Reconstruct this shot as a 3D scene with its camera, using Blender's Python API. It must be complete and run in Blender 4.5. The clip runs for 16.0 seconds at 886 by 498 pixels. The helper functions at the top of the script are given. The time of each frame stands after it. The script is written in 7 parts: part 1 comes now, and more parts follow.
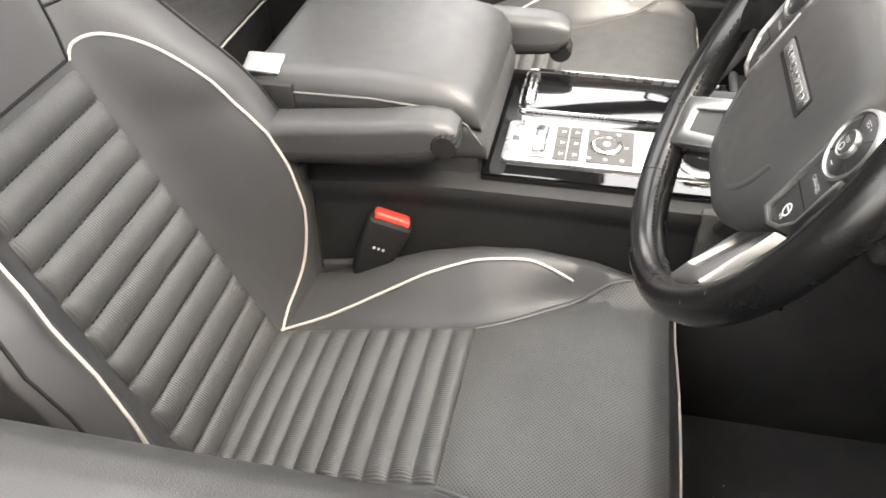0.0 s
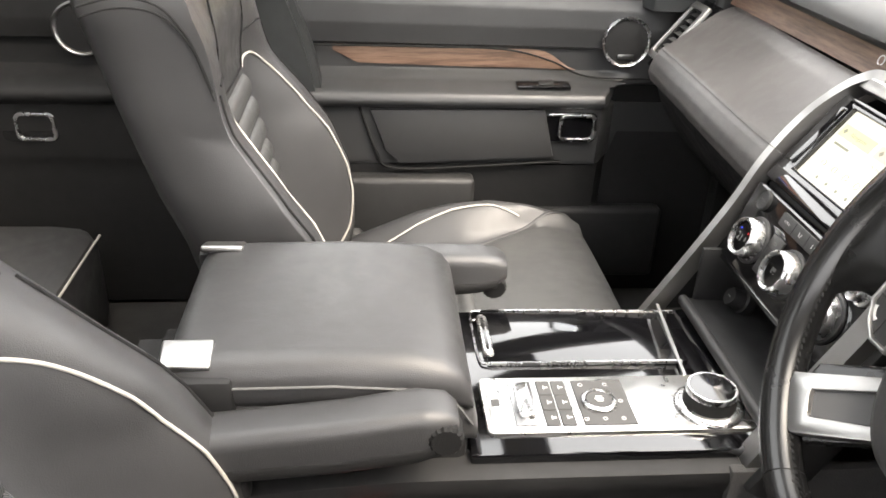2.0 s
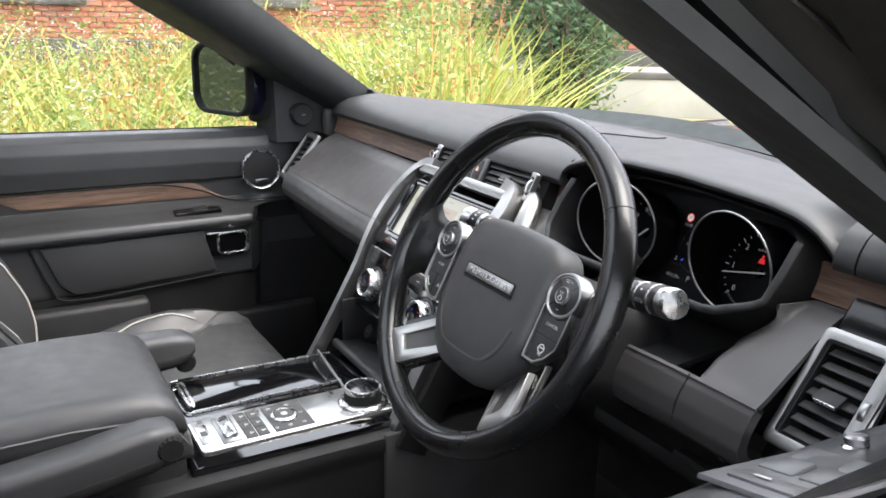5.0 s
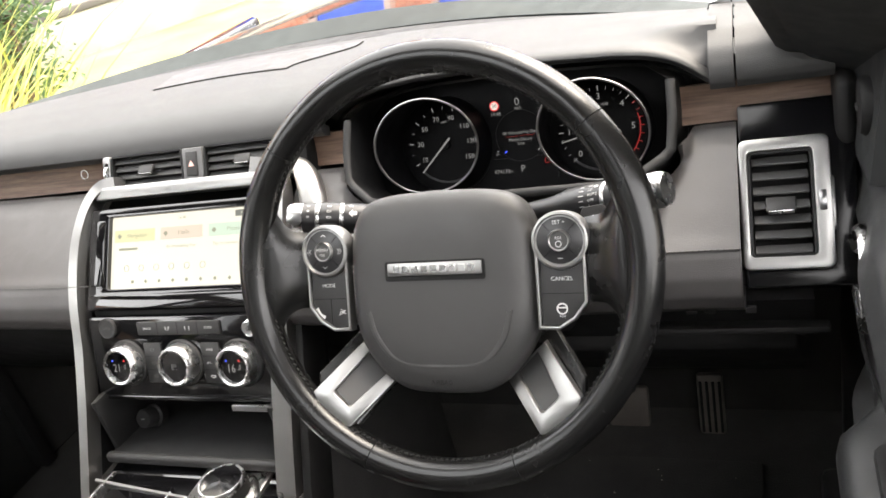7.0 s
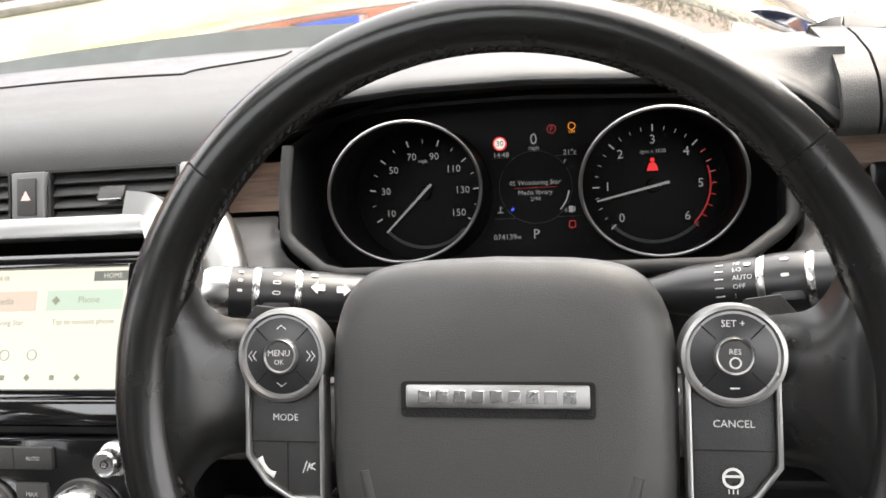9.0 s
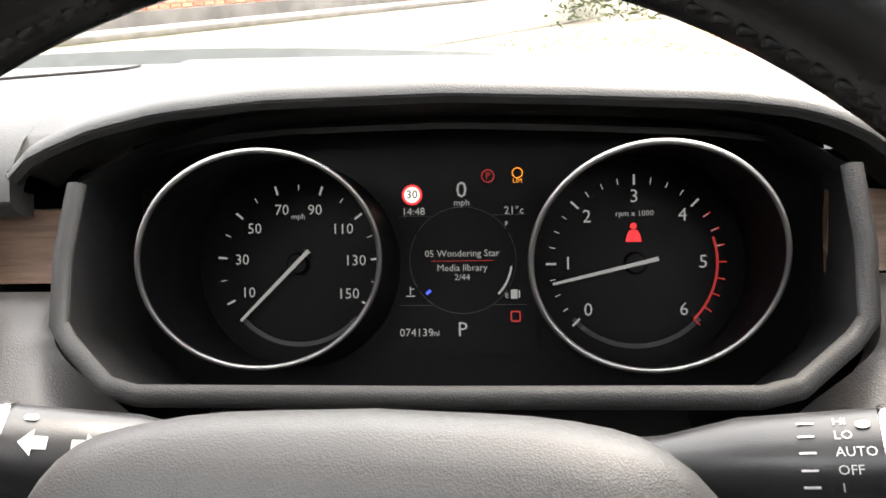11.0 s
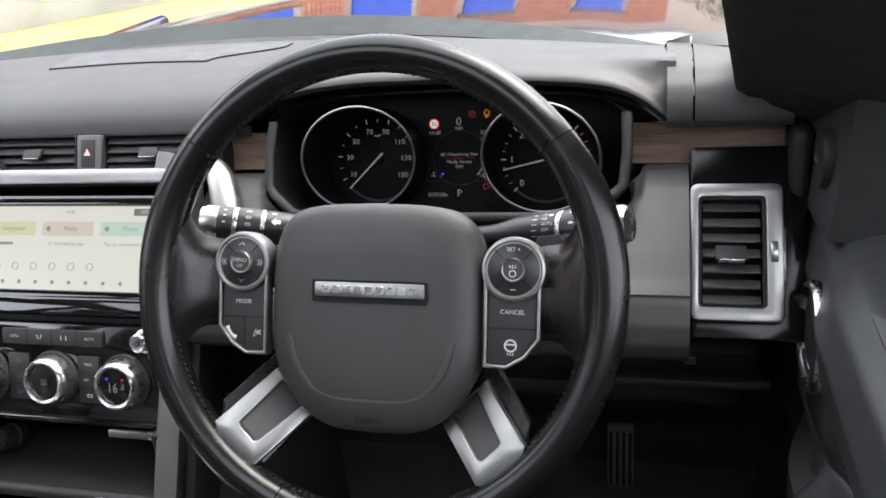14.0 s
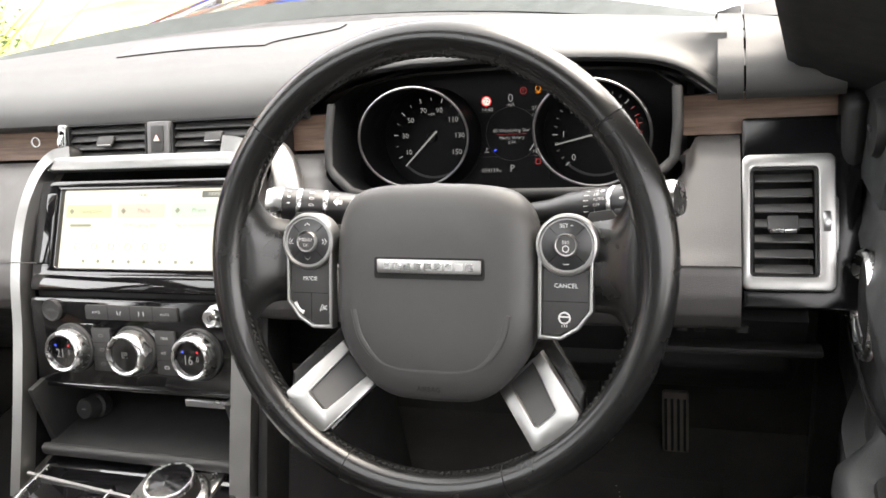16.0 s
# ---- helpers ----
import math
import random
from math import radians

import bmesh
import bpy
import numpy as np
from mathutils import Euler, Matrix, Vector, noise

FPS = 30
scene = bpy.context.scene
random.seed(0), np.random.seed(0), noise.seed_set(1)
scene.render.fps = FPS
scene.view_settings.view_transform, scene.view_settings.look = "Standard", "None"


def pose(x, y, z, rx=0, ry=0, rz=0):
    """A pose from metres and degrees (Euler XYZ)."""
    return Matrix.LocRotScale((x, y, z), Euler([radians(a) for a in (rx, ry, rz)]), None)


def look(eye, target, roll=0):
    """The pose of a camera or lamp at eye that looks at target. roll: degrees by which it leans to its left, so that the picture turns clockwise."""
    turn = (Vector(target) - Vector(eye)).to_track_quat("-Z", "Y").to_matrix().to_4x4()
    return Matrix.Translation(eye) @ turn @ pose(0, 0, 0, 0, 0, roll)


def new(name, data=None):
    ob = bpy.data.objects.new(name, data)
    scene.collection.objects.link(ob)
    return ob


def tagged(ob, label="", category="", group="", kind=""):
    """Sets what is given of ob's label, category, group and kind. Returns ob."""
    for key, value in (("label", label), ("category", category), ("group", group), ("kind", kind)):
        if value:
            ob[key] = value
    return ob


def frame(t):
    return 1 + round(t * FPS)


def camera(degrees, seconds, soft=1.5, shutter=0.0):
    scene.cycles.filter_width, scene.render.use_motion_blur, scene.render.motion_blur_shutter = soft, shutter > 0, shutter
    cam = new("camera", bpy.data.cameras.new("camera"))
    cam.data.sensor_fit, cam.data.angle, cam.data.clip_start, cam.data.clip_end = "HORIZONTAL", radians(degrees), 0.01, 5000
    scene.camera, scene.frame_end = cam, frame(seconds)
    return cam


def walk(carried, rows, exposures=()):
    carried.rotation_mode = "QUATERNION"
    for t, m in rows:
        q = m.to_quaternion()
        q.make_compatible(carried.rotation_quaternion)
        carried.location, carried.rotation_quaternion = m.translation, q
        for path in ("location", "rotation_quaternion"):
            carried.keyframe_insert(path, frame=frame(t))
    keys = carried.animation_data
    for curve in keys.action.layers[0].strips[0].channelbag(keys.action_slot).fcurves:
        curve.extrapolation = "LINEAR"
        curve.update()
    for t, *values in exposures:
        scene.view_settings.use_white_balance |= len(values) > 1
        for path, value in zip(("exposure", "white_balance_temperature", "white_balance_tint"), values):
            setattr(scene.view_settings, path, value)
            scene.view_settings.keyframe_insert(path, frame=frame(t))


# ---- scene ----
cam = camera(57.47, 16.0, soft=1.6)
PATH = [
    (0, (0.9086, -0.1284, 1.4188), (0.1657, -0.2984, 0.7713), -1.47),
    (0.5, (0.9105, -0.2345, 1.4218), (0.1562, -0.2706, 0.7663), -1.65),
    (1, (0.8868, -0.2876, 1.4042), (0.1089, -0.2709, 0.7760), 0.03),
    (1.5, (0.7677, -0.3228, 1.4021), (-0.0589, -0.2708, 0.8418), 1.81),
    (2, (0.7211, -0.3597, 1.4070), (-0.1604, -0.2719, 0.9432), 2.50),
    (2.5, (0.7391, -0.4042, 1.4213), (-0.1975, -0.3001, 1.0868), 1.09),
    (3, (0.7598, -0.4354, 1.4297), (-0.1927, -0.2846, 1.1650), 0.70),
    (3.5, (0.8136, -0.4703, 1.4269), (-0.1239, -0.2152, 1.1901), 0.63),
    (4, (0.8825, -0.4657, 1.4200), (-0.0160, -0.0977, 1.1804), 1.14),
    (4.5, (0.9787, -0.4282, 1.4210), (0.1229, 0.0168, 1.1573), 1.00),
    (5, (1.0486, -0.4457, 1.4194), (0.2194, 0.0370, 1.1375), 1.17),
    (7.5, (0.5828, -0.5388, 1.4691), (0.2659, 0.2830, 0.9955), -15.74),
    (8, (0.5737, -0.5415, 1.4650), (0.2761, 0.2966, 1.0078), -14.12),
    (8.5, (0.4978, -0.4507, 1.4159), (0.2378, 0.4092, 0.9766), -10.37),
    (9, (0.4337, -0.3091, 1.3652), (0.2449, 0.5883, 0.9664), -6.76),
    (9.5, (0.4074, -0.1988, 1.3172), (0.2727, 0.7329, 0.9799), -4.77),
    (10, (0.4308, -0.1338, 1.3011), (0.2944, 0.7996, 0.9691), -4.39),
    (12.5, (0.4032, -0.1023, 1.2916), (0.3517, 0.8463, 0.9791), -0.90),
    (13, (0.4407, -0.1982, 1.3392), (0.3374, 0.7385, 1.0047), -1.38),
    (13.5, (0.5154, -0.3532, 1.3767), (0.3418, 0.5640, 1.0181), -1.98),
    (14, (0.5851, -0.4860, 1.4313), (0.3339, 0.3793, 0.9977), -6.41),
    (14.5, (0.6208, -0.5239, 1.4547), (0.3403, 0.2871, 0.9412), -10.10),
    (15, (0.6240, -0.5310, 1.4644), (0.3320, 0.2913, 0.9759), -10.67),
    (15.5, (0.6254, -0.5336, 1.4613), (0.3215, 0.2969, 0.9944), -10.33),
    (16, (0.5897, -0.5064, 1.4494), (0.2767, 0.3244, 0.9891), -9.46),
]
EXPOSURES = [(t, e, k, 12) for t, e, k in ((0, 3.3, 7250), (1.0, 3.35, 7250), (1.6, 3.05, 7200), (2.6, 2.82, 7150), (3.2, 2.45, 6900), (4.0, 2.32, 6450), (5.2, 2.12, 6400), (7.3, 2.82, 7200), (8.5, 2.64, 7200), (9.2, 2.75, 7000), (10.2, 3.1, 7100), (12.3, 3.05, 7100), (13.0, 2.65, 7200), (13.5, 2.25, 7000), (14.0, 2.15, 6500), (14.5, 2.92, 7150), (16, 2.98, 7150))]
walk(cam, [(t, look(eye, target, roll)) for t, eye, target, roll in PATH], EXPOSURES)

# ---- light: a bright overcast sky ----
world = bpy.data.worlds.new("overcast_sky")
scene.world = world
world.use_nodes = True
wn = world.node_tree.nodes
sky = wn.new("ShaderNodeTexSky")
sky.sky_type = 'NISHITA'
sky.sun_disc = False
sky.sun_elevation = radians(58)
sky.sun_rotation = radians(40)
sky.air_density, sky.dust_density, sky.ozone_density = 1.0, 6.0, 1.0
soft_sky = wn.new("ShaderNodeMix")
soft_sky.data_type = 'RGBA'
soft_sky.inputs[0].default_value = 0.7
soft_sky.inputs[7].default_value = (9.0, 9.2, 9.6, 1)
world.node_tree.links.new(sky.outputs[0], soft_sky.inputs[6])
world.node_tree.links.new(soft_sky.outputs[2], wn["Background"].inputs[0])
wn["Background"].inputs[1].default_value = 0.15
sun = new("sun", bpy.data.lights.new("sun", 'SUN'))
sun.data.energy, sun.data.angle, sun.data.color = 1.0, radians(40), (1.0, 0.96, 0.9)
sun.matrix_world = look((0, 0, 0), (-0.34, -0.406, -0.848))


# ---- materials ----
def material(name, color=(0.5, 0.5, 0.5), rough=0.5, metal=0.0, spec=0.5, emit=None, power=1.0):
    m = bpy.data.materials.new(name)
    m.use_nodes = True
    b = m.node_tree.nodes["Principled BSDF"]
    b.inputs["Base Color"].default_value = (*color, 1)
    b.inputs["Roughness"].default_value = rough
    b.inputs["Metallic"].default_value = metal
    b.inputs["Specular IOR Level"].default_value = spec
    if emit:
        b.inputs["Emission Color"].default_value = (*emit, 1)
        b.inputs["Emission Strength"].default_value = power
    return m


def nodes(m):
    t = m.node_tree
    return t, t.nodes["Principled BSDF"]


def coords(m, scale=(1, 1, 1)):
    t = m.node_tree
    c, mp = t.nodes.new("ShaderNodeTexCoord"), t.nodes.new("ShaderNodeMapping")
    mp.inputs["Scale"].default_value = scale
    t.links.new(c.outputs["Object"], mp.inputs[0])
    return mp.outputs[0]


def noise_tex(m, scale, detail=4, rough=0.55, stretch=(1, 1, 1)):
    n = m.node_tree.nodes.new("ShaderNodeTexNoise")
    n.inputs["Scale"].default_value, n.inputs["Detail"].default_value, n.inputs["Roughness"].default_value = scale, detail, rough
    m.node_tree.links.new(coords(m, stretch), n.inputs["Vector"])
    return n.outputs["Fac"]


def ramp(m, fac, stops):
    r = m.node_tree.nodes.new("ShaderNodeValToRGB")
    m.node_tree.links.new(fac, r.inputs[0])
    e = r.color_ramp.elements
    while len(e) < len(stops):
        e.new(0.5)
    for el, (p, c) in zip(e, stops):
        el.position, el.color = p, (*c, 1) if len(c) == 3 else c
    return r.outputs[0]


def bump(m, height, strength=0.2, dist=0.001):
    t, b = nodes(m)
    n = t.nodes.new("ShaderNodeBump")
    n.inputs["Strength"].default_value, n.inputs["Distance"].default_value = strength, dist
    t.links.new(height, n.inputs["Height"])
    if b.inputs["Normal"].links:
        t.links.new(b.inputs["Normal"].links[0].from_socket, n.inputs["Normal"])
    t.links.new(n.outputs[0], b.inputs["Normal"])


def vary_rough(m, scale, lo, hi):
    t, b = nodes(m)
    r = ramp(m, noise_tex(m, scale), [(0.3, (lo,) * 3), (0.7, (hi,) * 3)])
    t.links.new(r, b.inputs["Roughness"])


def vary_color(m, scale, a, b_, lo=0.35, hi=0.65, stretch=(1, 1, 1), detail=5):
    t, b = nodes(m)
    t.links.new(ramp(m, noise_tex(m, scale, detail, stretch=stretch), [(lo, a), (hi, b_)]), b.inputs["Base Color"])


def leather(name, color, rough=0.42, grain=900, strength=0.25, worn=1.25, spec=0.5, puffy=0.12):
    m = material(name, color, rough)
    m.node_tree.nodes["Principled BSDF"].inputs["Specular IOR Level"].default_value = spec
    vary_color(m, 7, color, tuple(c * worn for c in color))
    t, b = nodes(m)
    v = t.nodes.new("ShaderNodeTexVoronoi")
    v.inputs["Scale"].default_value = grain
    t.links.new(coords(m), v.inputs["Vector"])
    bump(m, v.outputs["Distance"], strength, 0.0006)
    bump(m, noise_tex(m, 25, 3), puffy, 0.004)
    vary_rough(m, 40, rough - 0.06, rough + 0.08)
    return m


def perforated(name, color):
    """Leather pricked with rows of tiny holes."""
    m = leather(name, color, 0.45)
    t, b = nodes(m)
    sep = t.nodes.new("ShaderNodeSeparateXYZ")
    t.links.new(coords(m, (230, 230, 230)), sep.inputs[0])
    acc = []
    for k in (0, 1):
        s = t.nodes.new("ShaderNodeMath")
        s.operation = 'SINE'
        mul = t.nodes.new("ShaderNodeMath")
        mul.operation = 'MULTIPLY'
        mul.inputs[1].default_value = 6.283
        t.links.new(sep.outputs[k], mul.inputs[0])
        t.links.new(mul.outputs[0], s.inputs[0])
        acc.append(s)
    p = t.nodes.new("ShaderNodeMath")
    p.operation = 'MULTIPLY'
    t.links.new(acc[0].outputs[0], p.inputs[0])
    t.links.new(acc[1].outputs[0], p.inputs[1])
    holes = ramp(m, p.outputs[0], [(0.3, (1, 1, 1)), (0.55, (0, 0, 0))])
    mix = t.nodes.new("ShaderNodeMix")
    mix.data_type = 'RGBA'
    src = b.inputs["Base Color"].links[0].from_socket
    t.links.new(holes, mix.inputs[0])
    mix.inputs[6].default_value = tuple(c * 0.15 for c in color) + (1,)
    t.links.new(src, mix.inputs[7])
    t.links.new(mix.outputs[2], b.inputs["Base Color"])
    bump(m, holes, 0.8, 0.0012)
    return m


def ribbed_cloth(name, color, along=(1, 0, 0)):
    """Leather insert with a fine woven grain across the ribs."""
    m = leather(name, color, 0.48, 1200, 0.15)
    t, b = nodes(m)
    w = t.nodes.new("ShaderNodeTexWave")
    w.bands_direction = 'X'
    w.inputs["Scale"].default_value, w.inputs["Distortion"].default_value = 110, 1.0
    w.inputs["Detail Scale"].default_value = 6
    t.links.new(coords(m), w.inputs["Vector"])
    bump(m, w.outputs["Fac"], 0.35, 0.0012)
    return m


def brushed(name, color, rough=0.28, stretch=(1, 1, 1)):
    m = material(name, color, rough, 1.0)
    vary_rough(m, 60, rough - 0.05, rough + 0.1)
    bump(m, noise_tex(m, 300, 2, stretch=stretch), 0.015, 0.0004)
    return m


def wood_grain(name):
    m = material(name, (0.17, 0.1, 0.06), 0.5)
    t, b = nodes(m)
    f = noise_tex(m, 9, 7, 0.7, (1.0, 1.0, 16))
    t.links.new(ramp(m, f, [(0.28, (0.048, 0.028, 0.019)), (0.45, (0.12, 0.070, 0.047)), (0.6, (0.195, 0.120, 0.083)), (0.75, (0.075, 0.044, 0.031))]), b.inputs["Base Color"])
    bump(m, noise_tex(m, 40, 5, 0.7, (1, 1, 14)), 0.2, 0.001)
    return m


def glass(name, tint=(1, 1, 1), gloss=1.0):
    m = bpy.data.materials.new(name)
    m.use_nodes = True
    t = m.node_tree
    t.nodes.clear()
    out, mix = t.nodes.new("ShaderNodeOutputMaterial"), t.nodes.new("ShaderNodeMixShader")
    tr, gl = t.nodes.new("ShaderNodeBsdfTransparent"), t.nodes.new("ShaderNodeBsdfGlossy")
    tr.inputs[0].default_value, gl.inputs["Roughness"].default_value = (*tint, 1), 0.01
    mix.inputs[0].default_value = gloss
    t.links.new(tr.outputs[0], mix.inputs[1])
    t.links.new(gl.outputs[0], mix.inputs[2])
    t.links.new(mix.outputs[0], out.inputs[0])
    return m


LEATHER = leather("black_leather", (0.031, 0.031, 0.0318), 0.41)
LEATHER_PERF = perforated("perforated_leather", (0.052, 0.052, 0.051))
LEATHER_RIB = ribbed_cloth("ribbed_leather", (0.041, 0.041, 0.0405))
LEATHER_RIM = material("polished_rim_leather", (0.006, 0.006, 0.006), 0.3, 0, 0.45)
vary_rough(LEATHER_RIM, 45, 0.21, 0.29)
bump(LEATHER_RIM, noise_tex(LEATHER_RIM, 900, 2), 0.05, 0.0004)
DASH_TOP = leather("soft_dash_leather", (0.028, 0.028, 0.0278), 0.5, 1100, 0.3, 1.1, 0.5, 0.03)
vary_rough(DASH_TOP, 30, 0.49, 0.53)
DASH_FACE = leather("dash_face_leather", (0.046, 0.043, 0.042), 0.42, 1100, 0.25)
DOOR_SKIN = leather("door_leather", (0.029, 0.0295, 0.030), 0.38, 1000, 0.25)
SOFT = leather("soft_black_plastic", (0.015, 0.015, 0.015), 0.55, 1500, 0.3)
HARD = leather("dark_plastic", (0.011, 0.011, 0.0112), 0.58, 1300, 0.3, 1.25, 0.3)
SWITCH_GREY = leather("grey_switch_plastic", (0.075, 0.075, 0.077), 0.4, 1500, 0.1)
SWITCH = leather("satin_black_switch", (0.014, 0.014, 0.015), 0.35, 1500, 0.05)
FRIT = leather("grey_green_plastic", (0.022, 0.0262, 0.0255), 0.6, 600, 0.3, 1.3, 0.25)
PILLAR = leather("pillar_trim", (0.012, 0.0135, 0.014), 0.65, 1800, 0.2)
HUB = leather("airbag_cover", (0.03, 0.0297, 0.0293), 0.45, 1800, 0.18, 1.15, 0.5, 0.02)
PIPING = leather("pale_piping", (0.36, 0.345, 0.31), 0.5, 2000, 0.2)
STITCH = material("grey_thread", (0.1, 0.1, 0.098), 0.8)
CARPET = leather("black_carpet", (0.042, 0.041, 0.040), 0.95, 500, 0.8, 1.4, 0.1)
RUBBER = leather("rubber", (0.009, 0.009, 0.009), 0.7, 900, 0.4, 1.25, 0.2)
PEDAL = leather("worn_pedal_metal", (0.07, 0.062, 0.055), 0.5, 400, 0.5, 2.0)
SURROUND = material("black_vent_surround", (0.003, 0.003, 0.0035), 0.16, 0, 0.3)
vary_rough(SURROUND, 30, 0.13, 0.2)
GLOSS = material("gloss_black", (0.003, 0.003, 0.0035), 0.05, 0, 0.95)
vary_rough(GLOSS, 30, 0.04, 0.1)
CHROME = brushed("bright_chrome", (0.6, 0.6, 0.6), 0.24)
SATIN = brushed("satin_silver", (0.32, 0.317, 0.31), 0.36, (1, 1, 8))
BRIGHT = brushed("bright_satin_plate", (0.66, 0.655, 0.64), 0.3, (1, 8, 1))
STEEL = brushed("grey_metal", (0.35, 0.35, 0.35), 0.3)
WOOD = wood_grain("walnut_veneer")
WINDOW = glass("clear_glass", (0.95, 0.97, 0.96), 0.05)
LIGHT_PANE = glass("roof_light_pane", (0.8, 0.83, 0.83), 0.06)
# dark tint added to keep light out of the rear cabin
DIM_GLASS = glass("dimming_glass", (0.26, 0.27, 0.27), 0.05)
MIRROR = material("mirror", (0.85, 0.87, 0.88), 0.01, 1.0)
DIAL_BLACK = material("dial_black", (0.0025, 0.0025, 0.003), 0.5, 0, 0.12)
vary_rough(DIAL_BLACK, 50, 0.42, 0.55)
WHITE_GLOW = material("white_backlight", (0.02, 0.02, 0.02), 0.6, emit=(0.85, 0.88, 0.9), power=0.04)
WHITE_PRINT = material("white_print", (0.5, 0.5, 0.49), 0.6)
RED_GLOW = material("red_backlight", (0.05, 0, 0), 0.6, emit=(1, 0.04, 0.05), power=0.13)
DULL_RED = material("dim_red_backlight", (0.05, 0, 0), 0.6, emit=(0.7, 0.05, 0.05), power=0.06)
AMBER_GLOW = material("amber_backlight", (0.05, 0.02, 0), 0.6, emit=(1, 0.35, 0.03), power=0.15)
BLUE_GLOW = material("blue_backlight", (0, 0, 0.05), 0.6, emit=(0.05, 0.1, 1), power=0.2)
RED_PLASTIC = leather("red_plastic", (0.55, 0.04, 0.028), 0.4, 1500, 0.1, 1.1)
CREAM_SCREEN = material("screen_light", (0.02, 0.02, 0.02), 0.3, emit=(0.97, 0.97, 0.86), power=0.155)
HEADLINER = leather("headliner_cloth", (0.22, 0.22, 0.21), 0.9, 1500, 0.4)
PAINT = material("dark_blue_car_paint", (0.006, 0.008, 0.02), 0.08, 0.3, 0.6)
vary_rough(PAINT, 20, 0.05, 0.09)
nodes(PAINT)[1].inputs["Coat Weight"].default_value = 0.6


# ---- mesh helpers ----
def finish(bm, angle=40, smooth=True):
    bmesh.ops.recalc_face_normals(bm, faces=bm.faces)
    for f in bm.faces:
        f.smooth = smooth
    lim = radians(angle)
    for e in bm.edges:
        if len(e.link_faces) == 2 and e.calc_face_angle(0) > lim:
            e.smooth = False
    return bm


def mesh_of(name, bm, mat, angle=40, smooth=True):
    finish(bm, angle, smooth)
    me = bpy.data.meshes.new(name)
    bm.to_mesh(me)
    bm.free()
    for m in mat if isinstance(mat, (list, tuple)) else [mat]:
        me.materials.append(m)
    return me


def part(name, bm, mat, parent=None, label="", angle=40, smooth=True, kind=""):
    ob = new(name, mesh_of(name, bm, mat, angle, smooth))
    ob.parent = parent
    return tagged(ob, label, kind=kind)


def thing(name, label, category, group="", m=None, kind=""):
    ob = new(name)
    ob.empty_display_size = 0.02
    if m is not None:
        ob.matrix_world = m
    return tagged(ob, label, category, group, kind)


def xf(bm, m):
    bmesh.ops.transform(bm, matrix=m, verts=bm.verts)
    return bm


def box(sx, sy, sz, m=None, r=0.0, seg=2):
    """A box of the given sizes round the origin, with rounded edges."""
    bm = bmesh.new()
    bmesh.ops.create_cube(bm, size=1.0)
    bmesh.ops.scale(bm, vec=(sx, sy, sz), verts=bm.verts)
    if r:
        bmesh.ops.bevel(bm, geom=bm.edges[:], offset=min(r, 0.49 * min(sx, sy, sz)), segments=seg, profile=0.5, affect='EDGES')
    return xf(bm, m) if m is not None else bm


def at(x, y, z, rx=0, ry=0, rz=0):
    return pose(x, y, z, rx, ry, rz)


def grid(fn, nu, nv, close_u=False):
    """A sheet: fn(u, v) gives the place for u and v from 0 to 1."""
    bm = bmesh.new()
    rows = [[bm.verts.new(fn(i / (nu if close_u else nu - 1), j / (nv - 1))) for i in range(nu)] for j in range(nv)]
    for j in range(nv - 1):
        for i in range(nu if close_u else nu - 1):
            k = (i + 1) % nu
            bm.faces.new((rows[j][i], rows[j][k], rows[j + 1][k], rows[j + 1][i]))
    return bm


def thicken(bm, d, out=(0, 0, 1)):
    """Gives a sheet a thickness d behind its face, which looks towards out."""
    bmesh.ops.recalc_face_normals(bm, faces=bm.faces)
    bm.normal_update()
    if sum((f.normal * f.calc_area() for f in bm.faces), Vector()).dot(Vector(out)) < 0:
        bmesh.ops.reverse_faces(bm, faces=bm.faces[:])
    bm.normal_update()
    ret = bmesh.ops.duplicate(bm, geom=bm.verts[:] + bm.edges[:] + bm.faces[:])
    behind = [g for g in ret["geom"] if isinstance(g, bmesh.types.BMFace)]
    for v, n in [(v, v.normal.copy()) for v in {v for f in behind for v in f.verts}]:
        v.co -= n * d
    bmesh.ops.reverse_faces(bm, faces=behind)
    bmesh.ops.bridge_loops(bm, edges=[e for e in bm.edges if e.is_boundary])
    return bm


def loft(rings, closed=True, cap=True):
    bm = bmesh.new()
    vs = [[bm.verts.new(p) for p in ring] for ring in rings]
    n = len(rings[0])
    for a, b in zip(vs, vs[1:]):
        for i in range(n if closed else n - 1):
            k = (i + 1) % n
            bm.faces.new((a[i], a[k], b[k], b[i]))
    if cap and closed:
        bm.faces.new(vs[0])
        bm.faces.new(vs[-1])
    return bm


def extrude(poly, h, m=None, r=0.0, seg=2, top_only=False):
    """A plate: a polygon in x, y raised from z = 0 to h, with rounded edges."""
    bm = bmesh.new()
    f = bm.faces.new([bm.verts.new((x, y, 0)) for x, y in poly])
    ret = bmesh.ops.extrude_face_region(bm, geom=[f])
    top = [g for g in ret["geom"] if isinstance(g, bmesh.types.BMVert)]
    for v in top:
        v.co.z += h
    bmesh.ops.recalc_face_normals(bm, faces=bm.faces)
    if r:
        ed = [e for e in bm.edges if all(abs(v.co.z - h) < 1e-6 for v in e.verts)]
        bmesh.ops.bevel(bm, geom=ed, offset=r, segments=seg, profile=0.5, affect='EDGES')
    return xf(bm, m) if m is not None else bm


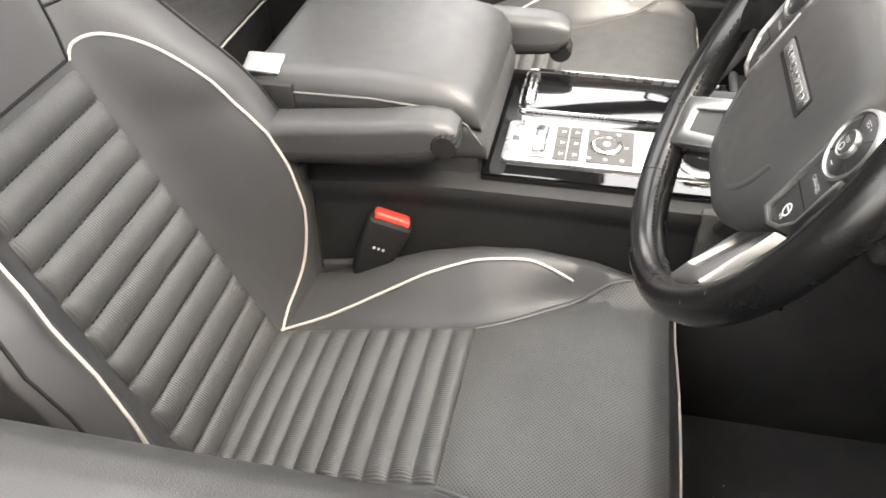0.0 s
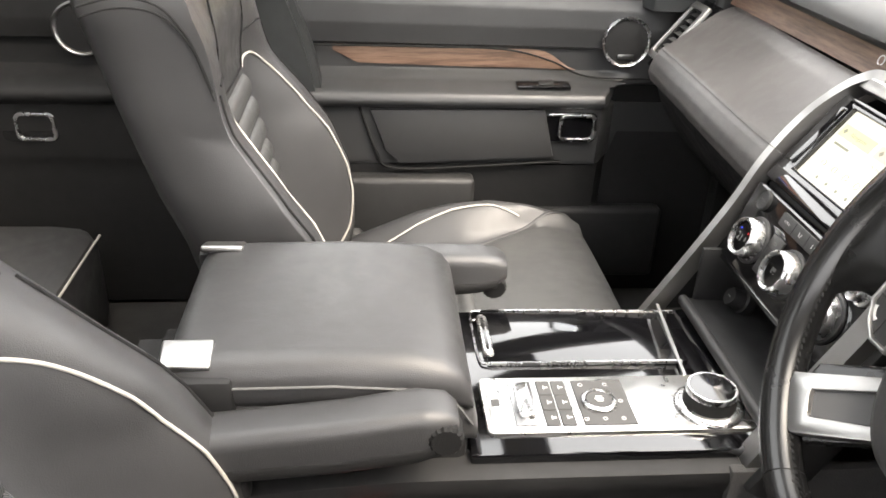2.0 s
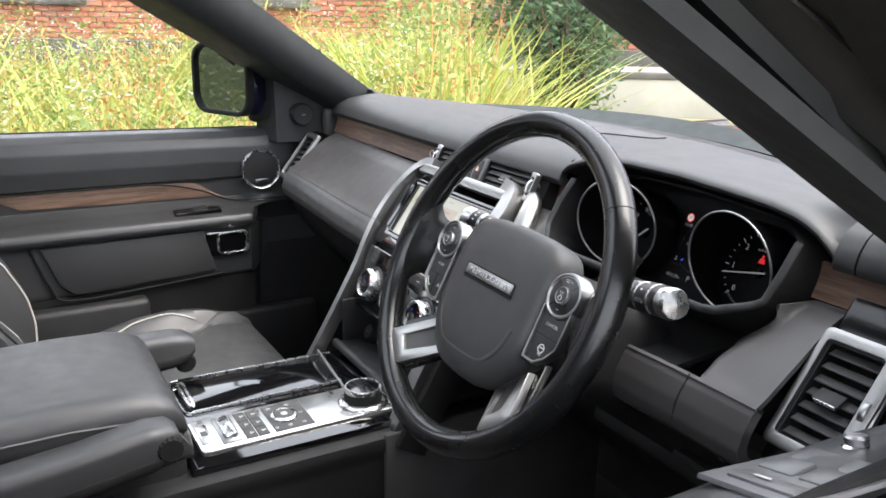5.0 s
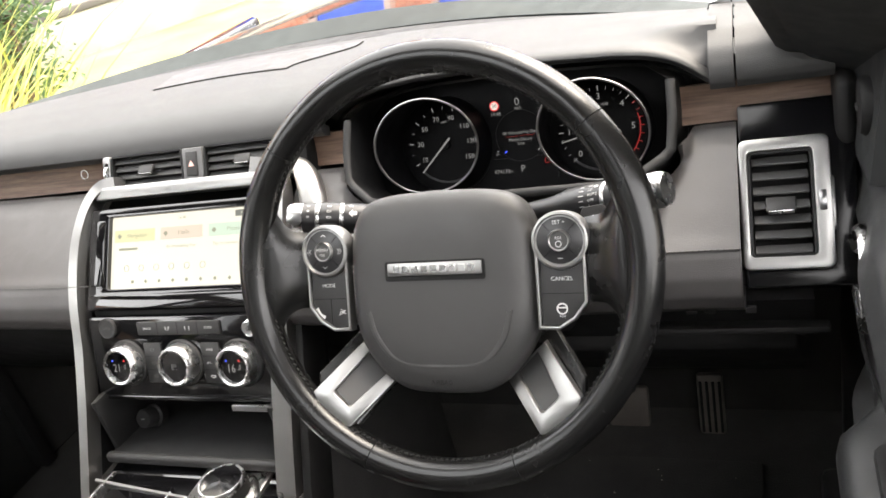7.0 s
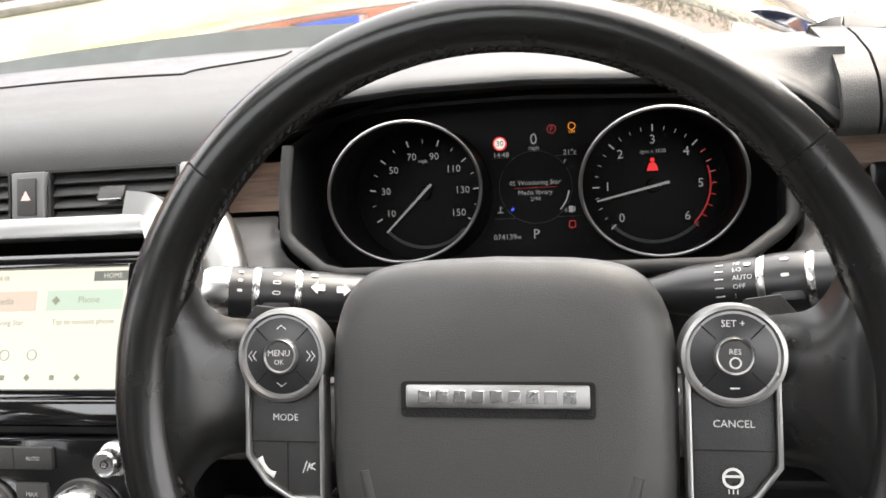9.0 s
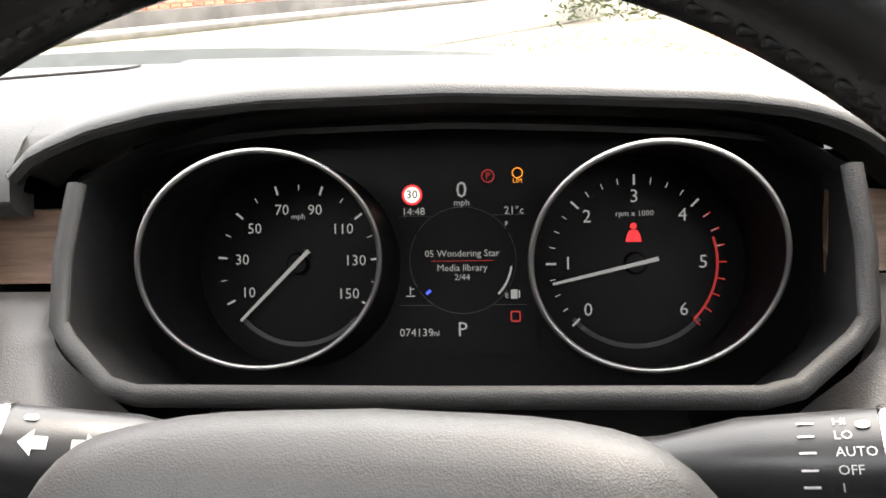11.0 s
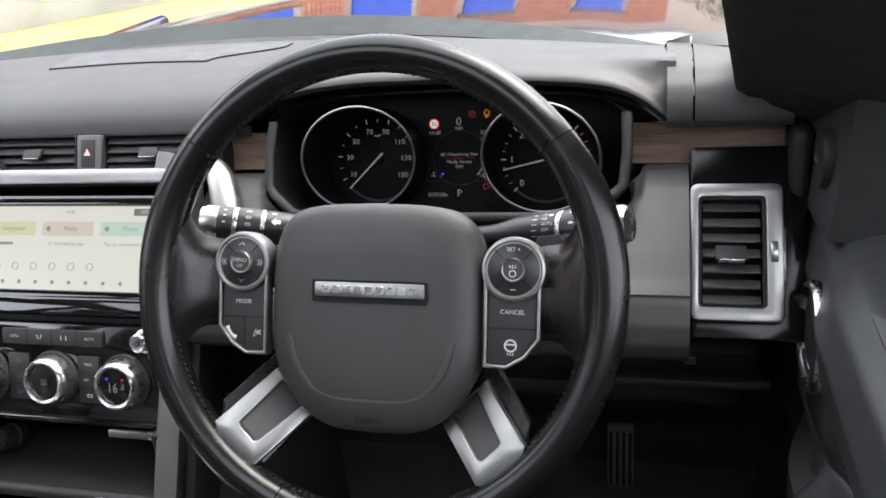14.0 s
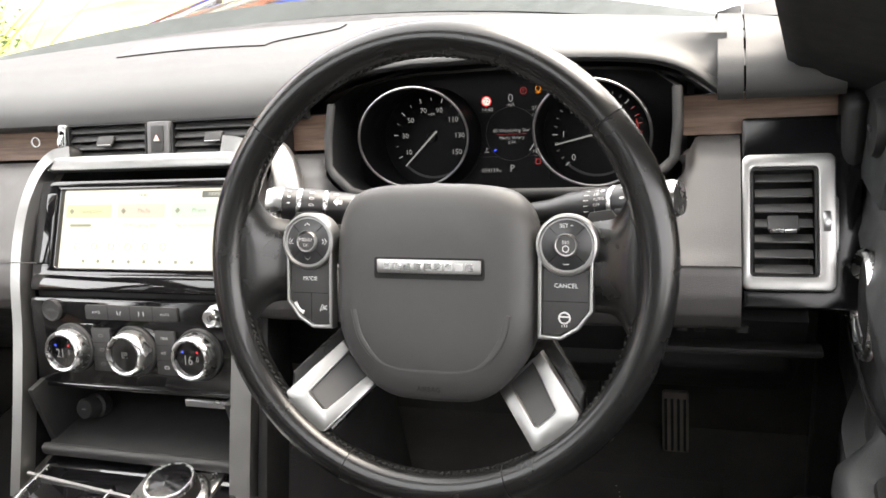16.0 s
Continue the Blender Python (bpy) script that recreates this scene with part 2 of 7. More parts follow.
def frame_plate(outer, inner, h, m=None, r=0.0):
    """A flat frame between two polygons with equally many corners."""
    bm = bmesh.new()
    n = len(outer)
    lay = [[bm.verts.new((x, y, z)) for x, y in p] for p, z in ((outer, 0), (outer, h), (inner, h), (inner, 0))]
    for a in range(4):
        p, q_ = lay[a], lay[(a + 1) % 4]
        for i in range(n):
            bm.faces.new((p[i], p[(i + 1) % n], q_[(i + 1) % n], q_[i]))
    if r:
        bmesh.ops.recalc_face_normals(bm, faces=bm.faces)
        ed = [e for e in bm.edges if all(abs(v.co.z - h) < 1e-6 for v in e.verts) and e.calc_face_angle(0) > 0.6]
        bmesh.ops.bevel(bm, geom=ed, offset=r, segments=2, profile=0.5, affect='EDGES')
    return xf(bm, m) if m is not None else bm


def rounded(w, h, r, n=5, cx=0, cy=0):
    """Corners of a rounded rectangle."""
    out = []
    for sx, sy, a0 in ((1, 1, 0), (-1, 1, 90), (-1, -1, 180), (1, -1, 270)):
        for k in range(n + 1):
            a = radians(a0 + 90 * k / n)
            out.append((cx + sx * (w / 2 - r) + r * math.cos(a), cy + sy * (h / 2 - r) + r * math.sin(a)))
    return out


def circle(r, n=32, cx=0, cy=0, ry=None):
    return [(cx + r * math.cos(2 * math.pi * k / n), cy + (ry or r) * math.sin(2 * math.pi * k / n)) for k in range(n)]


def lathe(profile, n=32, m=None):
    """Turns (radius, height) pairs round z."""
    rings = [[(r * math.cos(2 * math.pi * k / n), r * math.sin(2 * math.pi * k / n), z) for k in range(n)] for r, z in profile]
    bm = loft(rings, True, True)
    return xf(bm, m) if m is not None else bm


def smooth_path(pts, n):
    """A soft curve through points (Catmull-Rom), n places a span."""
    p = [Vector(q_) for q_ in pts]
    p = [2 * p[0] - p[1]] + p + [2 * p[-1] - p[-2]]
    out = []
    for i in range(1, len(p) - 2):
        a, b, c, d = p[i - 1:i + 3]
        for k in range(n):
            t = k / n
            out.append(0.5 * ((2 * b) + (c - a) * t + (2 * a - 5 * b + 4 * c - d) * t * t + (3 * b - a - 3 * c + d) * t ** 3))
    return out + [p[-2]]


def tube(path, r, n=8, flat=1.0, closed=False, up=(0, 0, 1)):
    pts = [Vector(p) for p in path]
    rings = []
    for i, p in enumerate(pts):
        a, b = (pts[i - 1] if i or closed else p), (pts[(i + 1) % len(pts)] if i < len(pts) - 1 or closed else p)
        d = (b - a).normalized()
        s = d.cross(Vector(up))
        s = s.normalized() if s.length > 1e-4 else d.orthogonal().normalized()
        w = s.cross(d).normalized()
        rr = r(i / max(1, len(pts) - 1)) if callable(r) else r
        rings.append([p + s * rr * math.cos(2 * math.pi * k / n) + w * rr * flat * math.sin(2 * math.pi * k / n) for k in range(n)])
    if closed:
        rings.append(rings[0])
        bm = loft(rings, True, False)
        bmesh.ops.remove_doubles(bm, verts=bm.verts, dist=1e-6)
        return bm
    return loft(rings, True, True)


def bar(points, w, h, up=(0, 0, 1)):
    """A flat strip of width w and height h along a path."""
    pts = [Vector(p) for p in points]
    rings = []
    for i, p in enumerate(pts):
        d = (pts[min(i + 1, len(pts) - 1)] - pts[max(i - 1, 0)]).normalized()
        s = d.cross(Vector(up)).normalized()
        u = s.cross(d).normalized()
        rings.append([p + s * a * w / 2 + u * b * h / 2 for a, b in ((-1, -1), (-1, 1), (1, 1), (1, -1))])
    return loft(rings, True, True)


def join(*bms):
    out = bmesh.new()
    for b in bms:
        me = bpy.data.meshes.new("tmp")
        b.to_mesh(me)
        b.free()
        out.from_mesh(me)
        bpy.data.meshes.remove(me)
    return out


def words(text, size, m=None, align='CENTER', depth=0.0, width=1.0):
    """A mesh of the built-in font's letters, lying in x, y."""
    cu = bpy.data.curves.new("words", 'FONT')
    cu.body, cu.size, cu.align_x, cu.align_y, cu.extrude = text, size, align, 'CENTER', depth
    cu.resolution_u = 2
    ob = bpy.data.objects.new("words", cu)
    scene.collection.objects.link(ob)
    me = bpy.data.meshes.new_from_object(ob.evaluated_get(bpy.context.evaluated_depsgraph_get()))
    bm = bmesh.new()
    bm.from_mesh(me)
    bpy.data.objects.remove(ob)
    bpy.data.curves.remove(cu)
    bpy.data.meshes.remove(me)
    if width != 1.0:
        bmesh.ops.scale(bm, vec=(width, 1, 1), verts=bm.verts)
    return xf(bm, m) if m is not None else bm


def lerp_table(table, t):
    """Reads a table of (t, value) pairs, straight between them."""
    if t <= table[0][0]:
        return table[0][1]
    for (a, va), (b, vb) in zip(table, table[1:]):
        if t <= b:
            return va + (vb - va) * (t - a) / (b - a)
    return table[-1][1]


def ease(t):
    t = max(0.0, min(1.0, t))
    return t * t * (3 - 2 * t)


# ---- the car's shell; x to the right, y ahead, z up; the driver sits on the right ----
MID = -0.023


def glass_y(x, z):
    return 0.70 - 1.6 * (z - 1.2) - 0.62 * x * x


floor_bm = box(1.62, 3.4, 0.04, at(MID, -0.75, 0.47), 0.005)
tagged(part("floor", floor_bm, CARPET), "black carpeted car floor", "floor", kind="structure")

# headliner round an unseen glass roof, added to let sky light in
def roof_at(x, y):
    return Vector((MID + x, y, 1.70 - 0.05 * (x / 0.68) ** 2 + 0.05 * math.sin(3.1 * (-0.12 - y) / 2.3)))


for k, (x0, x1, y0, y1) in enumerate(((-0.68, -0.42, -0.12, -2.42), (0.42, 0.68, -0.12, -2.42), (-0.42, 0.42, -0.12, -0.3), (-0.42, 0.42, -1.05, -1.25), (-0.42, 0.42, -2.1, -2.42))):
    rb = grid(lambda u, v: roof_at(x0 + (x1 - x0) * u, y0 + (y1 - y0) * v), 8, 10)
    tagged(part("ceiling", thicken(rb, 0.05, (0, 0, -1)), HEADLINER), "pale cloth headliner of the car roof", "ceiling", kind="structure")
# unseen sheet below the rear roof pane, added to darken the rear cabin
dimmer = grid(lambda u, v: roof_at(-0.43 + 0.86 * u, -1.24 - 0.87 * v) + Vector((0, 0, 0.02)), 8, 8)
tagged(part("rear_roof_dimmer", thicken(dimmer, 0.01, (0, 0, -1)), HEADLINER), "unseen pale sheet added to darken the rear cabin", "ceiling", kind="structure")
# unseen clear panes, added so sky light falls into the cabin
for y0, y1 in ((-0.3, -1.05), (-1.25, -2.1)):
    rg = part("roof_light_pane", grid(lambda u, v: roof_at(-0.43 + 0.86 * u, y0 + (y1 - y0) * v) + Vector((0, 0, 0.03)), 8, 8), LIGHT_PANE)
    rg.visible_shadow = False
    tagged(rg, "unseen clear roof pane added to let sky light in", "glass roof", kind="structure")

# windscreen
ws = grid(lambda u, v: Vector(((u - 0.5) * 1.46 + MID, glass_y((u - 0.5) * 1.46, 1.16 + 0.56 * v), 1.16 + 0.56 * v)), 21, 13)
wind = part("windscreen", ws, WINDOW)
wind.visible_shadow = False
tagged(wind, "clear curved car windscreen", "windscreen", kind="structure")

# firewall and cowl under the glass
cowl = grid(lambda u, v: Vector(((u - 0.5) * 1.36 + MID, 0.49 - 0.405 * ((u - 0.5) * 1.36) ** 2 + (0.15 - 0.215 * ((u - 0.5) * 1.36) ** 2) * v, 1.226 - 0.008 * v)), 21, 4)
tagged(part("windscreen_cowl", thicken(cowl, 0.01), HARD), "dark plastic panel at the windscreen base", "cowl", kind="structure")
tagged(part("firewall", box(1.56, 0.03, 0.7, at(MID, 0.62, 0.82)), CARPET), "dark footwell front wall", "wall", kind="structure")


# pillars: a trim between the windscreen and the side window
def a_pillar(s):
    def fn(u, v):
        z = 1.12 + 0.60 * v
        ridge = Vector((0.695 - 0.263 * (z - 1.2), 0.303 - 1.626 * (z - 1.2), z)) if s > 0 else Vector((0.683 - 0.21 * (z - 1.2), 0.315 - 1.69 * (z - 1.2), z))
        edge = Vector((0.706 - 0.22 * (z - 1.2), 0, z)) if s > 0 else Vector((0.665 - 0.16 * (z - 1.2), 0, z))
        edge.y = glass_y(edge.x, z) - 0.012
        outer = Vector((0.80 - 0.10 * max(0, z - 1.25), ridge.y - 0.045, z))
        if u < 0.35:
            p = outer + (ridge - outer) * ease(u / 0.35)
        else:
            k = (u - 0.35) / 0.65
            p = ridge + (edge - ridge) * k + Vector((-0.012 if s < 0 else -0.002, -0.006, 0)) * math.sin(math.pi * k)
        return Vector((MID + s * p.x, p.y, p.z))
    return thicken(grid(fn, 17, 16), 0.012, (s, 1, 0))


for s in (-1, 1):
    tagged(part("windscreen_pillar", a_pillar(s), PILLAR), "dark grey windscreen pillar trim", "pillar", kind="structure")
    # body side of the pillar and door frame outside it
    fr = bar([(MID + s * 0.845, 0.36 - 1.31 * (z - 1.12), z) for z in (1.12, 1.3, 1.5, 1.72)], 0.05, 0.07, (s, 0.3, 0))
    tagged(part("door_frame_seal", fr, RUBBER), "black rubber door frame seal", "seal", kind="structure")

# B-pillars
for s in (-1, 1):
    b = smooth_path([(MID + s * 0.76, -0.49, 0.60), (MID + s * 0.755, -0.507, 0.95), (MID + s * 0.77, -0.562, 1.14), (MID + s * 0.74, -0.632, 1.4), (MID + s * 0.66, -0.70, 1.68)], 5)
    bp = bar(b, 0.115, 0.06, (s, 0, 0.1))
    bmesh.ops.bevel(bp, geom=bp.edges[:], offset=0.012, segments=2, affect='EDGES')
    tagged(part("door_pillar", bp, PILLAR), "dark trimmed pillar between the doors", "pillar", kind="structure")

# rear of the cabin
tagged(part("rear_wall", box(1.5, 0.05, 0.7, at(MID, -2.42, 0.8)), CARPET), "dark load bay end wall", "wall", kind="structure")

# rear panes; their dark tint is added to dim the rear cabin
rear_pane = part("rear_window", grid(lambda u, v: Vector((MID + (u - 0.5) * 1.3, -2.42 + 0.12 * v, 1.15 + 0.5 * v)), 6, 4), DIM_GLASS)
tagged(rear_pane, "rear window of the car, tinted to dim the rear cabin", "window", kind="structure")
for s in (-1, 1):
    tagged(part("rear_quarter", box(0.04, 0.86, 1.2, at(MID + s * 0.76, -1.99, 1.1), 0.01), HARD), "dark trimmed rear quarter of the cabin", "wall", kind="structure")
    pane = part("rear_door_window", grid(lambda u, v: Vector((MID + s * (0.80 - 0.10 * v), -1.55 + (0.84 - 0.04 * v) * u, 1.14 + 0.5 * v)), 6, 4), DIM_GLASS)
    tagged(pane, "rear door window, tinted to dim the rear cabin", "window", kind="structure")
pane = part("passenger_window", grid(lambda u, v: Vector((MID - (0.848 - 0.15 * v), -0.62 + 0.02 * v + (0.94 - 0.72 * v) * u, 1.14 + 0.5 * v)), 10, 6), WINDOW)
pane.visible_shadow = False
tagged(pane, "clear closed side window of the passenger's door", "window", kind="structure")

# footwell sides
for s in (-1, 1):
    tagged(part("footwell_side", box(0.03, 0.42, 0.62, at(MID + s * 0.825, 0.51, 0.80)), CARPET), "dark carpeted footwell side", "wall", kind="structure")
    tagged(part("body_side", box(0.04, 1.66, 0.72, at(MID + s * 0.885, 1.0, 0.72), 0.015), PAINT), "dark blue painted car body side", "body side", kind="structure")
# scuttle panel outside the foot of the windscreen
scuttle = grid(lambda u, v: Vector(((u - 0.5) * 1.38 + MID, glass_y((u - 0.5) * 1.38, 1.214) + 0.004 + 0.045 * v, 1.210 + (0.021 - 0.05 * ((u - 0.5) * 1.38) ** 2) * v)), 25, 4)
tagged(part("scuttle_panel", thicken(scuttle, 0.006), FRIT), "dark grey-green plastic scuttle panel along the windscreen", "scuttle", kind="structure")
# deep inner side of the driver's windscreen pillar
E0, E1, EW = Vector((0.673, 0.302, 1.200)), Vector((0.579, -0.283, 1.56)), Vector((0.17, -0.10, 0.0))


def deep_pillar(u, v):
    p = E0 + (E1 - E0) * u
    if v < 0.4:
        return p + Vector((0.055, 0.06, 0.01)) * (1 - v / 0.4)
    k = (v - 0.4) / 0.6
    return p + EW * k * 0.9 + Vector((0.012, -0.012, -0.005)) * math.sin(math.pi * k)


tagged(part("pillar_trim", thicken(grid(deep_pillar, 12, 16), 0.012, (0.5, 0.7, 0.3)), PILLAR), "dark grey inner pillar trim beside the windscreen", "pillar", kind="structure")
# window frame of the driver's door
L0, L1 = Vector((0.80, 0.20, 1.195)), Vector((0.615, -0.30, 1.545))
dfr = bar([L0 + (L1 - L0) * k / 6 + Vector((0.035, 0.055, 0.035)) for k in range(7)], 0.10, 0.05, (0.75, 0.35, 0.5))
bmesh.ops.bevel(dfr, geom=dfr.edges[:], offset=0.01, segments=2, affect='EDGES')
dfo = bar([L0 + (L1 - L0) * k / 6 + Vector((0.075, 0.145, 0.105)) for k in range(7)], 0.12, 0.06, (0.75, 0.35, 0.5))
bmesh.ops.bevel(dfo, geom=dfo.edges[:], offset=0.015, segments=2, affect='EDGES')
tagged(part("roof_pillar", dfo, HARD), "black outer windscreen pillar of the car", "pillar", kind="structure")
tagged(part("window_frame", dfr, HARD), "black window frame of the driver's door", "window frame", kind="structure")

# bonnet and wings ahead of the windscreen
def bonnet_fn(u, v):
    x = (u - 0.5) * 1.86
    return Vector((x + MID, 0.74 - 0.42 * (x / 0.93) ** 2 * (1 - v) + 1.12 * v - 0.1 * v * (x / 0.93) ** 2, 1.150 + 0.03 * math.cos(x * 2.6) - 0.055 * v * v - 0.10 * abs(x / 0.93) ** 5 + 0.012 * ease((abs(x) - 0.55) / 0.1)))


bonnet = part("bonnet", thicken(grid(bonnet_fn, 41, 25), 0.02), PAINT)
tagged(bonnet, "glossy dark blue car bonnet ahead of the windscreen", "bonnet", kind="structure")


# the outer skin that closes the car
def flank(s, y0, y1, z0, z1):
    return thicken(grid(lambda u, v: Vector((MID + s * (0.955 - 0.05 * ((z0 + (z1 - z0) * v - 0.8) / 0.5) ** 2), y0 + (y1 - y0) * u, z0 + (z1 - z0) * v)), 8, 10), 0.03, (s, 0, 0))


for s in (-1, 1):
    for y0, y1 in ((-0.60, 0.36), (-1.58, -0.61), (-2.52, -1.59)):
        tagged(part("outer_panel", flank(s, y0, y1, 0.34, 1.115), PAINT), "dark blue painted car body panel", "body panel", kind="structure")
    tagged(part("rear_side", box(0.04, 0.9, 0.52, at(MID + s * 0.80, -2.0, 1.40), 0.01), PAINT), "dark blue painted rear side of the car", "body panel", kind="structure")
for x0, x1, y0, y1 in ((-0.70, -0.43, -0.10, -2.46), (0.43, 0.70, -0.10, -2.46), (-0.43, 0.43, -0.10, -0.29), (-0.43, 0.43, -1.06, -1.24), (-0.43, 0.43, -2.11, -2.46)):
    rb = grid(lambda u, v: roof_at(x0 + (x1 - x0) * u, y0 + (y1 - y0) * v) + Vector((0, 0, 0.075)), 8, 10)
    tagged(part("roof_skin", thicken(rb, 0.012), PAINT), "dark blue painted car roof", "roof", kind="structure")
tagged(part("tailgate", box(1.74, 0.05, 0.8, at(MID, -2.52, 0.76), 0.02), PAINT), "dark blue painted tailgate", "tailgate", kind="structure")
tagged(part("front_panel", box(1.78, 0.06, 0.68, at(MID, 1.88, 0.69), 0.025), PAINT), "dark blue painted car front", "body panel", kind="structure")
for s in (-1, 1):
    for y in (0.98, -1.94):
        wh = thing("car_wheel", "black tyred car wheel with a grey metal rim", "wheel", "car wheels", at(MID + s * 0.84, y, 0.38, 0, 90 * s, 0))
        part("tyre", lathe([(0.25, -0.12), (0.36, -0.12), (0.38, -0.09), (0.38, 0.09), (0.36, 0.12), (0.25, 0.12)], 40), RUBBER, wh)
        part("rim", lathe([(0.25, 0.10), (0.24, 0.115), (0.2, 0.09), (0.06, 0.105), (0, 0.105)], 32), STEEL, wh)
# ---- steering wheel ----
WHEEL = at(0.3844, -0.003, 1.155, 63.8, 0.6, 0)
wheel = thing("steering_wheel", "black leather steering wheel with silver spokes and switches", "steering wheel", m=WHEEL)


def rim_ring(a0, a1, n, rr=0.0137, grow=0.0):
    rings = []
    for i in range(n + 1):
        a = radians(a0 + (a1 - a0) * i / n)
        turn = lambda c0: (math.degrees(a) - c0 + 180) % 360 - 180
        fat = 1 + 0.10 * math.exp(-(turn(14) / 18) ** 2) + 0.10 * math.exp(-(turn(166) / 18) ** 2)
        c = Vector((0.1721 * math.cos(a), 0.1721 * math.sin(a), 0))
        o = Vector((math.cos(a), math.sin(a), 0))
        rings.append([c + o * (rr * fat + grow) * math.cos(t) + Vector((0, 0, (rr * 1.12 + grow) * math.sin(t))) for t in (2 * math.pi * k / 20 for k in range(20))])
    return loft(rings, True, True)


SEAMS = (38, 142, 247.5, 292.5)
for a0, a1 in zip(SEAMS, SEAMS[1:] + (398,)):
    part("rim_section", rim_ring(a0 + 0.15, a1 - 0.15, max(10, int((a1 - a0) / 3))), LEATHER_RIM, wheel, "worn shiny black leather")
part("rim_core", rim_ring(0, 360, 60, 0.0131), RUBBER, wheel)
st = []
for k in range(190):
    a = radians(k * 360 / 190)
    if abs(math.sin(a)) < 0.25:
        continue
    c = Vector((0.1588 * math.cos(a), 0.1588 * math.sin(a), 0.0035))
    st.append(box(0.0016, 0.0042, 0.0018, Matrix.Translation(c) @ pose(0, 0, 0, 0, 0, math.degrees(a) + 25), 0.0004, 1))
part("inner_stitching", join(*st), RUBBER, wheel, "row of black thread stitches", kind="stuff")

HUB_M = Matrix.Translation((0.001, 0, -0.0185)) @ Matrix.Scale(1.01, 4)


def hpart(name, bm, mat, parent, label="", angle=40):
    """A part of the hub, which lies a little deeper than the rim."""
    return part(name, xf(bm, HUB_M), mat, parent, label, angle)


# airbag cover
def hub_poly(g):
    """Outline of the airbag cover, shrunk by g."""
    pts = smooth_path([(0, 0.0635), (0.045, 0.0612), (0.068, 0.0525), (0.0795, 0.029), (0.081, -0.015), (0.0785, -0.055), (0.061, -0.0865), (0.036, -0.1035), (0, -0.1065)], 4)
    half = [(p.x, p.y) for p in pts]
    ring = half + [(-x, y) for x, y in reversed(half[1:-1])]
    return [(x * (1 - g / 0.08), (y + 0.018) * (1 - g / 0.083) - 0.018) for x, y in ring]


rings = [[(x, y, z) for x, y in hub_poly(g)] for g, z in ((0.002, -0.03), (0.0, -0.012), (0.0, 0.002), (0.003, 0.0095), (0.009, 0.0145), (0.02, 0.0175), (0.04, 0.0185), (0.06, 0.0185), (0.078, 0.0185))]
hpart("airbag_cover", loft(rings), HUB, wheel, "grained charcoal cover")
# raised crease low on the cover
cre = smooth_path([(-0.062, -0.035, 0.0165), (-0.055, -0.058, 0.0168), (-0.036, -0.077, 0.0162), (0, -0.081, 0.0165), (0.036, -0.077, 0.0162), (0.055, -0.058, 0.0168), (0.062, -0.035, 0.0165)], 5)
hpart("cover_crease", tube(cre, 0.0028, 8, 0.6), HUB, wheel)
hpart("emblem_recess", extrude(rounded(0.088, 0.0165, 0.002, 2, 0.0005, -0.0015), 0.0006, at(0, 0, 0.0185)), RUBBER, wheel)
emb = hpart("emblem_plate", extrude(rounded(0.083, 0.0105, 0.0012, 2), 0.0015, at(0.0005, 0, 0.0188), 0.0004), SATIN, wheel, "bright silver name plate")
for k in range(9):
    hpart("raised_mark", box(0.0058, 0.0056, 0.0006, at(0.0005 + 0.0082 * (k - 4), 0, 0.0204), 0.0002, 1), CHROME, emb)
hpart("airbag_lettering", words("AIRBAG", 0.0055, at(0.0, -0.0945, 0.0166)), RUBBER, wheel)

